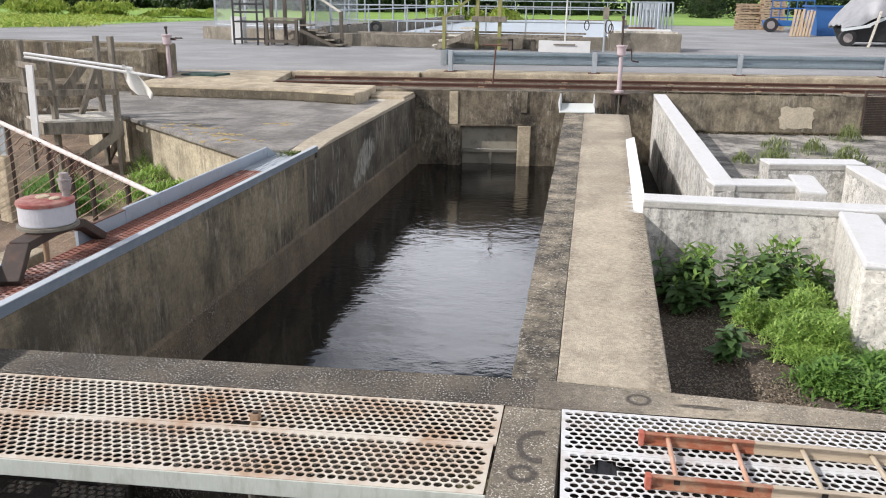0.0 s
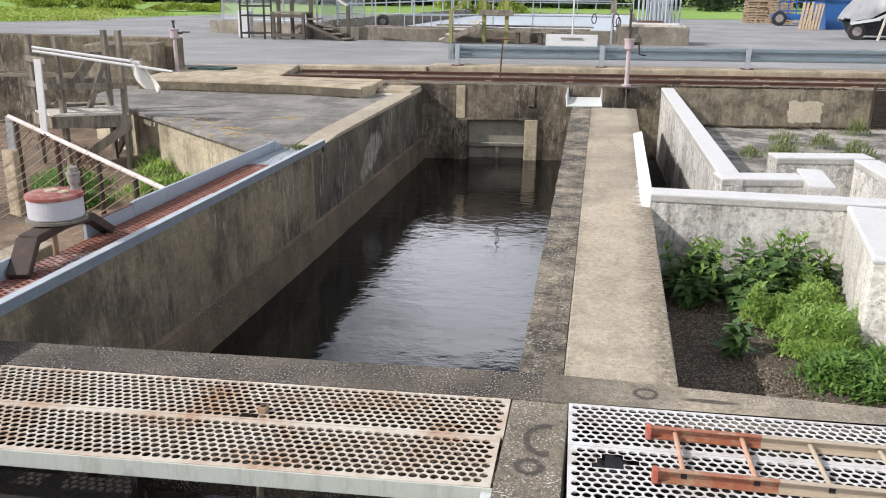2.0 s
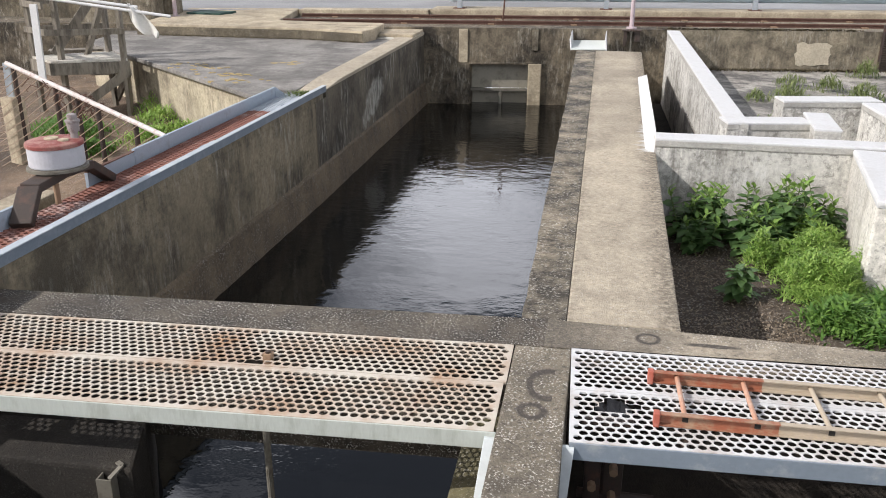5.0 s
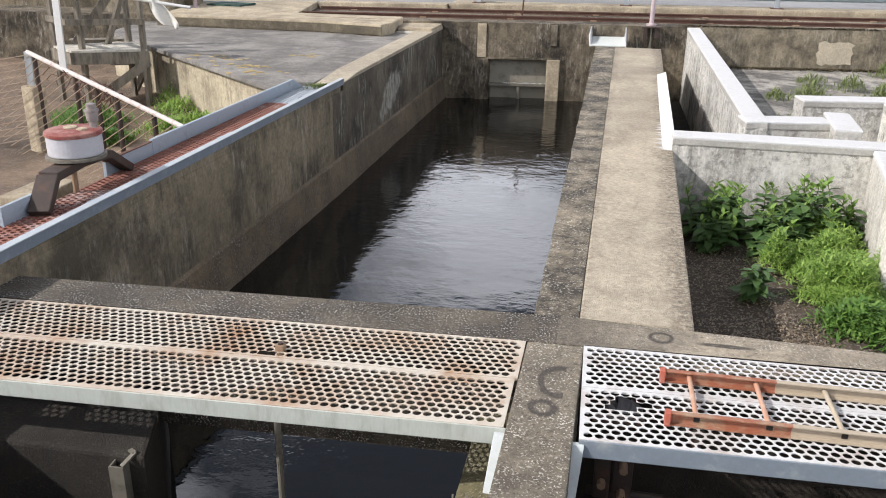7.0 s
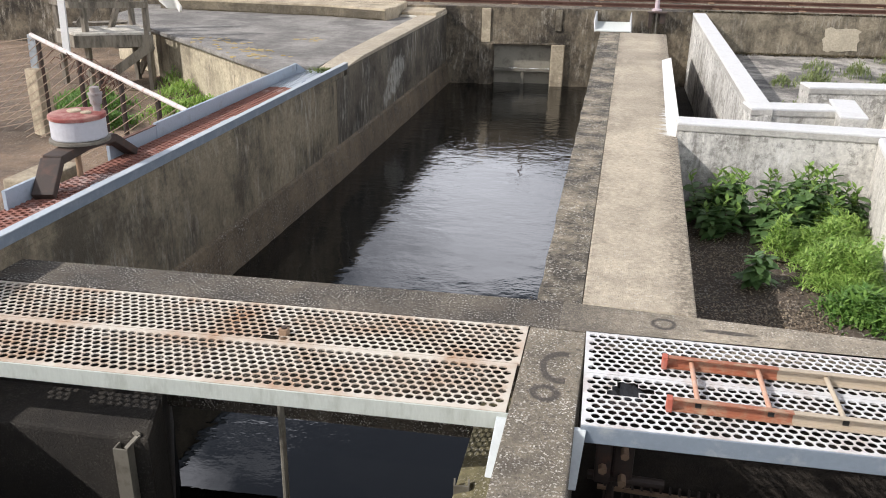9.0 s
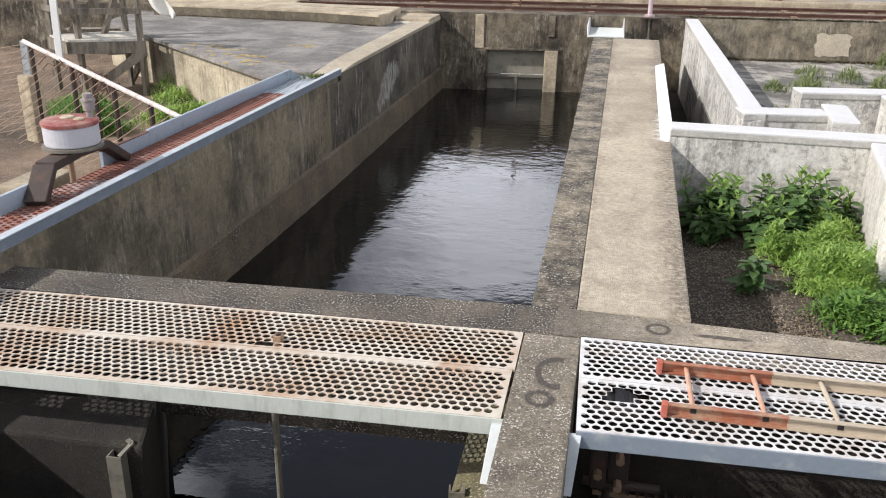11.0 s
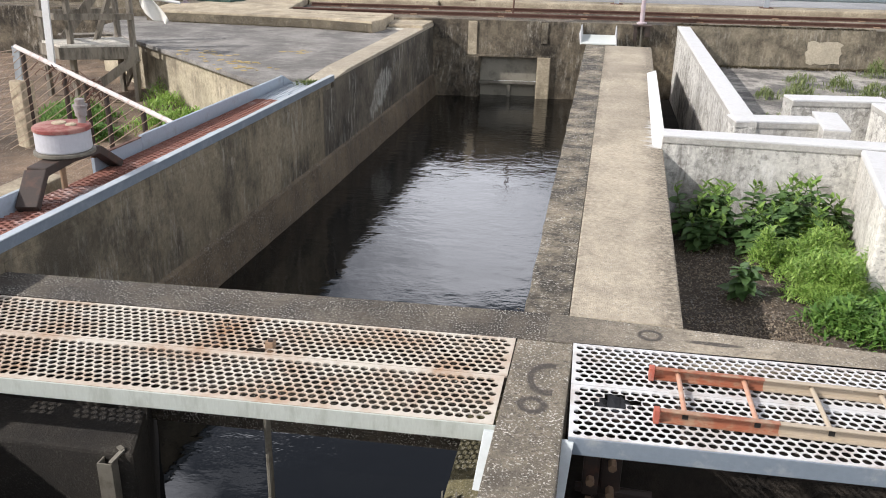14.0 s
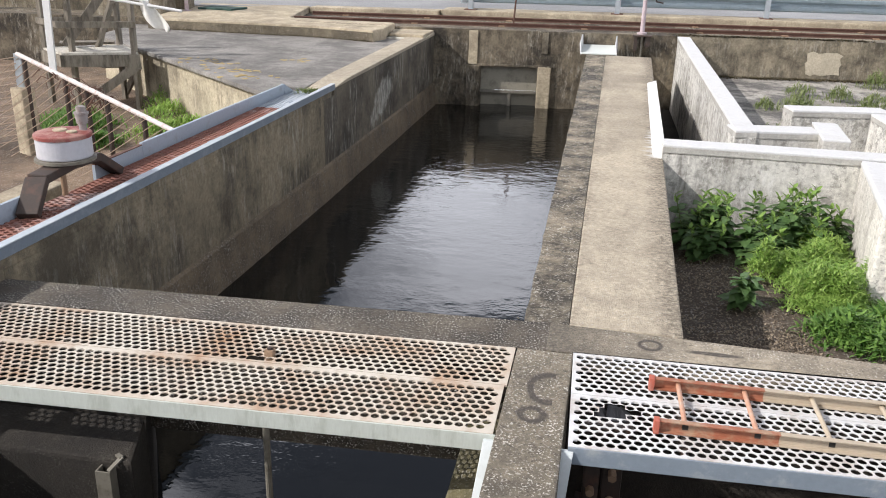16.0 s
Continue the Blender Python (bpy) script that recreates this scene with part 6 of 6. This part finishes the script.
railing("tank_railing", (-8.6, 27.55), (0.3, 28.2), 7, 0.82, (1.72, 1.25), "galvanised pipe railing on the tank wall")
railing("tank_railing", (-7.2, 53.75), (1.7, 53.85), 8, 0.7, (1.75, 1.3), "galvanised pipe railing on the far tank wall", 0.03)
railing("tank_railing", (-8.95, 28.8), (-7.1, 48.4), 12, 0.98, (1.95, 1.5), "galvanised pipe railing on the ribbed tank wall", 0.03)


def chain_fence(a, b, z0, z1, posts):
    t = thing("chain_link_fence", (*a, z0), "grey chain-link fence on the tank wall", "fence", "chain-link fences")
    a, b = Vector((*a, 0)), Vector((*b, 0))
    for k in range(posts + 1):
        p = a.lerp(b, k / posts)
        bm = B()
        rod(bm, (p.x, p.y, z0 - 0.3), (p.x, p.y, z1), 0.035, 8)
        part("post", bm, M_GALV, t)
    for z in (z1 - 0.02, z0 + 0.05):
        bm = B()
        rod(bm, (a.x, a.y, z), (b.x, b.y, z), 0.022, 8)
        part("rail", bm, M_GALV, t)
    bm = B()
    L, H = (b - a).length, z1 - z0
    d = (b - a).normalized()
    u = -H
    while u < L:
        for s in (0, 1):
            ua, ub = max(u, 0), min(u + H, L)
            za, zb = (ua - u), (ub - u)
            if s:
                za, zb = H - za, H - zb
            p, q = a + d * ua, a + d * ub
            rod(bm, (p.x, p.y, z0 + za), (q.x, q.y, z0 + zb), 0.004, 4)
        u += 0.09
    part("mesh", bm, M_GALV, t)
    return t


chain_fence((-13.6, 29.75), (-9.3, 27.6), 0.9, 2.2, 3)
chain_fence((-9.25, 28.0), (-9.2, 33), 0.9, 2.2, 3)

railing("tank_railing", (-6.9, 30.0), (-5.0, 30.2), 6, 0.55, (1.15, 0.68), "pale steel railing at the tank steps", 0.02)
bm = B()
pts = [Vector((-7.75 + 0.17 * math.cos(a), 30.2, 0.92 + 0.17 * math.sin(a))) for a in [2 * math.pi * j / 20 for j in range(21)]]
for p, q in zip(pts, pts[1:]):
    rod(bm, p, q, 0.07, 8)
tagged(part("tyre", bm, M_RUBBER), "black rubber tyre hung on the ribbed tank wall", "tyre")

# rack, cabinet, timber bench and steps in front of the tank
rk = thing("steel_rack", (-11.2, 26.9, ZR), "black steel shelf rack standing in the yard", "rack")
for x, y in ((-11.6, 26.7), (-10.75, 26.6), (-11.55, 27.2), (-10.7, 27.1)):
    bm = B()
    bar(bm, (x, y, ZR), (x, y, 2.3), 0.05, 0.05)
    part("upright", bm, M_BLACKSTEEL, rk)
for z in (0.6, 1.15, 1.45, 1.7, 2.2):
    for (x0, y0), (x1, y1) in (((-11.6, 26.7), (-10.75, 26.6)), ((-11.55, 27.2), (-10.7, 27.1)), ((-11.6, 26.7), (-11.55, 27.2))):
        bm = B()
        bar(bm, (x0, y0, z), (x1, y1, z), 0.035, 0.05)
        part("crossbar", bm, M_BLACKSTEEL, rk)
bm = B()
box(bm, -12.05, -11.62, 27.5, 27.8, ZR, 1.28)
soften(bm, 0.015)
tagged(part("white_cabinet", bm, M_WHITE), "white metal cabinet beside the rack", "cabinet")

be = thing("timber_stairs", (-9.6, 26.9, ZR), "weathered timber landing and steps over the tank wall", "stairs")
for x0, x1, y0, y1 in ((-10.5, -9.35, 26.5, 26.8), (-10.5, -9.35, 26.82, 27.12)):
    bm = B()
    box(bm, x0, x1, y0, y1, 1.24, 1.29)
    part("landing_plank", bm, M_WOOD, be)
for x in (-10.42, -9.42):
    for y in (26.55, 27.05):
        bm = B()
        box(bm, x - 0.045, x + 0.045, y - 0.045, y + 0.045, ZR, 1.24)
        part("leg", bm, M_WOODDARK, be)
for z in (0.52, 1.12):
    bm = B()
    box(bm, -10.42, -9.42, 26.5, 26.545, z, z + 0.1)
    part("tie", bm, M_WOODDARK, be)
for k in range(5):
    bm = B()
    x = -9.3 + 0.27 * k
    box(bm, x, x + 0.34, 26.5, 27.1, 1.06 - 0.145 * k, 1.10 - 0.145 * k)
    part("tread", bm, M_WOOD, be)
for y in (26.52, 27.08):
    bm = B()
    bar(bm, (-9.3, y, 0.93), (-8.1, y, 0.42), 0.04, 0.1)
    part("stringer", bm, M_WOODDARK, be)
for x, y, z in ((-10.45, 27.12, 2.6), (-10.0, 27.14, 2.6), (-9.35, 27.12, 2.6), (-8.1, 27.12, 1.5)):
    bm = B()
    box(bm, x - 0.05, x + 0.05, y - 0.05, y + 0.05, ZR, z)
    part("post", bm, M_WOODDARK, be)
bm = B()
bar(bm, (-9.35, 27.1, 2.25), (-8.1, 27.1, 1.48), 0.05, 0.07)
part("handrail", bm, M_WOODPALE, be)

dk = thing("timber_dock", (-3.3, 26.9, ZR), "yellow-green painted timber stairs and frame by the tank", "stairs")
for x in (-3.65, -2.95):
    bm = B()
    box(bm, x - 0.055, x + 0.055, 26.8, 26.93, ZR, 2.6)
    soften(bm, 0.01)
    part("post", bm, M_YELLOWWOOD, dk, "yellow-green painted post")
bm = B()
box(bm, -3.8, -2.75, 26.7, 27.0, 1.28, 1.44)
soften(bm, 0.01)
part("crosspiece", bm, M_WOOD, dk)
for x0, x1, z in ((-5.0, -4.6, 0.52), (-4.8, -4.35, 0.67), (-4.55, -4.05, 0.83), (-4.1, -3.7, 1.05)):
    bm = B()
    box(bm, x0, x1, 26.5, 27.1, z, z + 0.05)
    part("tread", bm, M_WOODPALE, dk)
bm = B()
bar(bm, (-4.9, 26.5, 0.47), (-3.7, 26.5, 0.98), 0.05, 0.16)
part("stringer", bm, M_WOOD, dk)
bm = B()
box(bm, -4.68, -4.58, 26.45, 26.55, ZR, 1.4)
part("rail_post", bm, M_YELLOWWOOD, dk)
bm = B()
bar(bm, (-4.65, 26.5, 1.38), (-3.6, 26.8, 2.15), 0.05, 0.07)
part("handrail", bm, M_YELLOWWOOD, dk)
for x0, x1, z, y in ((-7.5, -0.4, 0.86, 26.9), (-5.2, -0.3, 0.93, 27.1), (-3.5, -0.9, 0.78, 26.7)):
    bm = B()
    box(bm, x0, x1, y, y + 0.25, z, z + 0.045)
    part("deck_board", bm, M_WOOD, dk)
for x in (-2.6, -1.9, -1.0):
    bm = B()
    box(bm, x - 0.06, x + 0.06, 26.75, 27.15, ZR, 0.78)
    part("support", bm, M_WOODDARK, dk)

wpn = thing("whiteboard_stand", (-0.9, 26.5, ZR), "white board leaning at the tank with a pole", "panel")
bm = B()
box(bm, -1.7, -0.15, 26.45, 26.52, ZR, 0.77)
soften(bm, 0.01)
part("board", bm, M_WHITE, wpn)
bm = B()
rod(bm, (-0.92, 26.6, ZR), (-0.90, 26.6, 2.3), 0.025, 8)
part("pole", bm, M_WHITE, wpn)
bm = B()
bar(bm, (-1.25, 26.42, 0.66), (-0.6, 26.42, 0.66), 0.02, 0.04)
part("bar", bm, M_WOOD, wpn)

hy = thing("hydrant", (0.25, 27.4, ZR), "grey yard hydrant with coiled hose", "hydrant")
bm = B()
rod(bm, (0.25, 27.4, ZR), (0.27, 27.4, 1.75), 0.035, 10)
part("standpipe", bm, M_GALV, hy)
for cx, cz, rr in ((0.36, 1.18, 0.10), (0.44, 1.12, 0.07), (-0.3, 1.2, 0.07)):
    bm = B()
    pts = [Vector((cx + rr * math.cos(a), 27.36, cz + rr * 2.0 * math.sin(a))) for a in [2 * math.pi * j / 14 for j in range(15)]]
    for p, q in zip(pts, pts[1:]):
        rod(bm, p, q, 0.016, 6)
    part("hose", bm, M_DARKSTEEL, hy)
bm = B()
box(bm, 0.18, 0.36, 27.34, 27.46, 1.4, 1.75)
part("box", bm, M_WOOD, hy)


def barred_gate(x, y, z, tilt):
    t = thing("barred_gate", (x, y, z), "galvanised barred gate panel leaning on the plinth", "gate", "stacked gate panels")
    w, h = 0.85, 0.95
    up = Vector((0.0, math.sin(tilt), math.cos(tilt)))
    o = Vector((x, y, z))
    for k in range(8):
        bm = B()
        p = o + Vector((w * k / 7, 0.1 * k / 7, 0))
        rod(bm, p, p + up * h, 0.018 if 0 < k < 7 else 0.03, 8)
        part("bar", bm, M_GALV, t)
    for f in (0.02, 0.98):
        bm = B()
        rod(bm, o + up * h * f, o + up * h * f + Vector((w, 0.1, 0)), 0.025, 8)
        part("rail", bm, M_GALV, t)
    return t


for k in range(4):
    barred_gate(1.05 + 0.16 * k, 28.2 + 0.22 * k, 0.98, 0.12)
for k, (x0, x1, y) in enumerate(((0.55, 2.5, 27.9), (0.8, 2.3, 28.0), (1.0, 1.8, 28.1))):
    bm = B()
    box(bm, x0, x1, y, y + 0.3, 0.98 + 0.06 * k, 1.035 + 0.06 * k)
    tagged(part("steel_sheet", bm, (M_WOODPALE, M_WHITE, M_RUST)[k]), "stacked plate lying on the concrete plinth", "plate", "stacked plates")


# ---- yard on the right ----
def pallet(x, y, z, turn):
    t = thing("pallet", (x, y, z), "weathered wooden pallet in a tall stack", "pallet", "stacked pallets")
    for k in range(3):
        bm = B()
        box(bm, x - 0.6, x + 0.6, y - 0.5 + 0.46 * k, y - 0.42 + 0.46 * k, z + 0.022, z + 0.112)
        part("stringer", bm, M_PALLET, t)
    for k in range(5):
        for zz in (0.0, 0.114):
            if zz == 0.0 and k % 2:
                continue
            bm = B()
            box(bm, x - 0.6 + 0.2625 * k, x - 0.45 + 0.2625 * k, y - 0.5, y + 0.5, z + zz, z + zz + 0.021)
            part("board", bm, M_PALLET, t)
    return t


first = pallet(0, 0, 0, 0)
rng = random.Random(4)
for sx, sy, n in ((8.2, 50.6, 9), (9.35, 50.0, 16)):
    for k in range(n):
        copy_thing(first, pose(sx + rng.uniform(-0.05, 0.05), sy + rng.uniform(-0.05, 0.05), ZR + 0.137 * k, 0, 0, rng.uniform(-4, 4)))
first.matrix_basis = pose(8.2, 50.6, ZR + 0.137 * 9, 0, 0, 2)
for k in range(7):
    bm = B()
    x = 8.72 + 0.135 * k
    bar(bm, (x, 41.75 + 0.02 * k, ZR), (x + 0.27 + rng.uniform(-0.05, 0.05), 42.6, ZR + 1.15 + rng.uniform(-0.06, 0.06)), 0.105, 0.03)
    tagged(part("plank", bm, M_PALLET), "pale timber plank leaning on the blue bin", "plank", "leaning planks")

bn = thing("skip_bin", (10.4, 44, ZR), "blue painted steel skip bin in the yard", "bin")
bm = B()
hexa(bm, [(10.2, 43.2, ZR), (11.7, 43.2, ZR), (11.8, 45.2, ZR), (10.2, 45.2, ZR), (9.95, 43.0, 1.75), (12.0, 43.0, 1.75), (12.1, 45.4, 1.75), (9.95, 45.4, 1.75)])
part("body", bm, M_BLUEBIN, bn)
bm = B()
for p, q in (((9.92, 42.97, 1.76), (12.03, 42.97, 1.76)), ((9.92, 42.97, 1.76), (9.92, 45.4, 1.76))):
    bar(bm, p, q, 0.1, 0.08)
part("rim", bm, M_BLUEBIN, bn)
bm = B()
box(bm, 10.3, 11.5, 43.3, 45.1, 1.7, 1.74)
part("contents", bm, M_DARKSTEEL, bn)

lf = thing("trailer_lift", (9.3, 47.5, ZR), "blue tubular trailer lift on rubber wheels", "trailer")
for z in (0.75, 1.15, 1.6, 2.0, 2.3):
    bm = B()
    bar(bm, (8.75, 47.2, z), (10.95, 47.6, z), 0.06, 0.07)
    part("rail", bm, M_BLUEBIN, lf)
for k in range(6):
    bm = B()
    x = 8.8 + 0.42 * k
    bar(bm, (x, 47.22 + 0.07 * k, 0.72), (x, 47.22 + 0.07 * k, 2.35), 0.05, 0.05)
    part("upright", bm, M_BLUEBIN, lf)
bm = B()
box(bm, 8.55, 11.0, 47.0, 48.2, 0.72, 1.0)
soften(bm, 0.03)
part("chassis", bm, M_BLUEBIN, lf)


def wheel(parent, x, y, z, r, w):
    bm = B()
    rod(bm, (x, y, z), (x, y + w, z), r, 24)
    soften(bm, 0.03)
    tyre = part("wheel", bm, M_RUBBER, parent, "black rubber tyre")
    bm = B()
    rod(bm, (x, y - 0.012, z), (x, y + 0.02, z), r * 0.55, 18)
    part("rim", bm, M_DRUMDARK, tyre, "dull wheel rim")


wheel(lf, 8.75, 46.7, ZR + 0.36, 0.36, 0.2)
wheel(lf, 10.7, 46.8, ZR + 0.36, 0.36, 0.2)

bt = thing("covered_trailer", (10.5, 34.5, ZR), "trailer under a silver-grey tarpaulin", "trailer")
bm = B()
bmesh.ops.create_grid(bm, x_segments=40, y_segments=24, size=0.5)
for v in bm.verts:
    u, w = v.co.x + 0.5, v.co.y + 0.5
    x = 8.72 + 4.6 * u
    top = 0.75 + 2.5 * min(1, u * 2.6)
    low = 0.55 + 1.0 * min(1, u * 1.6)
    z = ZR + low + (top - low) * math.sin(w * math.pi) ** 0.7
    z += 0.05 * math.sin(u * 31 + w * 9) + 0.03 * math.sin(w * 40 + u * 7)
    v.co = Vector((x + 0.1 * math.sin(w * 8), 33.6 + 2.2 * w + 0.04 * math.sin(u * 40), z))
bmesh.ops.solidify(bm, geom=bm.faces[:], thickness=0.01)
part("tarpaulin", bm, M_TARP, bt, "silver-grey draped tarpaulin", smooth=True)
bm = B()
hexa(bm, [(9.0, 34.0, ZR + 0.15), (13.2, 34.0, ZR + 0.15), (13.2, 35.6, ZR + 0.15), (9.15, 35.6, ZR + 0.15), (8.95, 33.85, ZR + 0.62), (13.3, 33.85, ZR + 1.75), (13.3, 35.7, ZR + 1.75), (8.95, 35.7, ZR + 0.62)])
soften(bm, 0.05)
part("hull", bm, M_RUBBER, bt, "dark trailer body")
bm = B()
bar(bm, (8.75, 33.58, ZR + 0.58), (9.7, 33.5, ZR + 0.75), 0.06, 0.1)
bar(bm, (9.6, 33.5, ZR + 0.75), (11.6, 33.5, ZR + 1.7), 0.06, 0.1)
part("frame_rail", bm, M_PALEPLATE, bt, "pale frame rail")
bm = B()
bar(bm, (9.62, 33.2, ZR), (9.95, 33.42, ZR + 1.25), 0.07, 0.07)
part("prop", bm, M_WOODPALE, bt, "pale wooden prop")
wheel(bt, 9.05, 33.75, ZR + 0.3, 0.3, 0.2)
wheel(bt, 10.85, 33.75, ZR + 0.3, 0.3, 0.2)
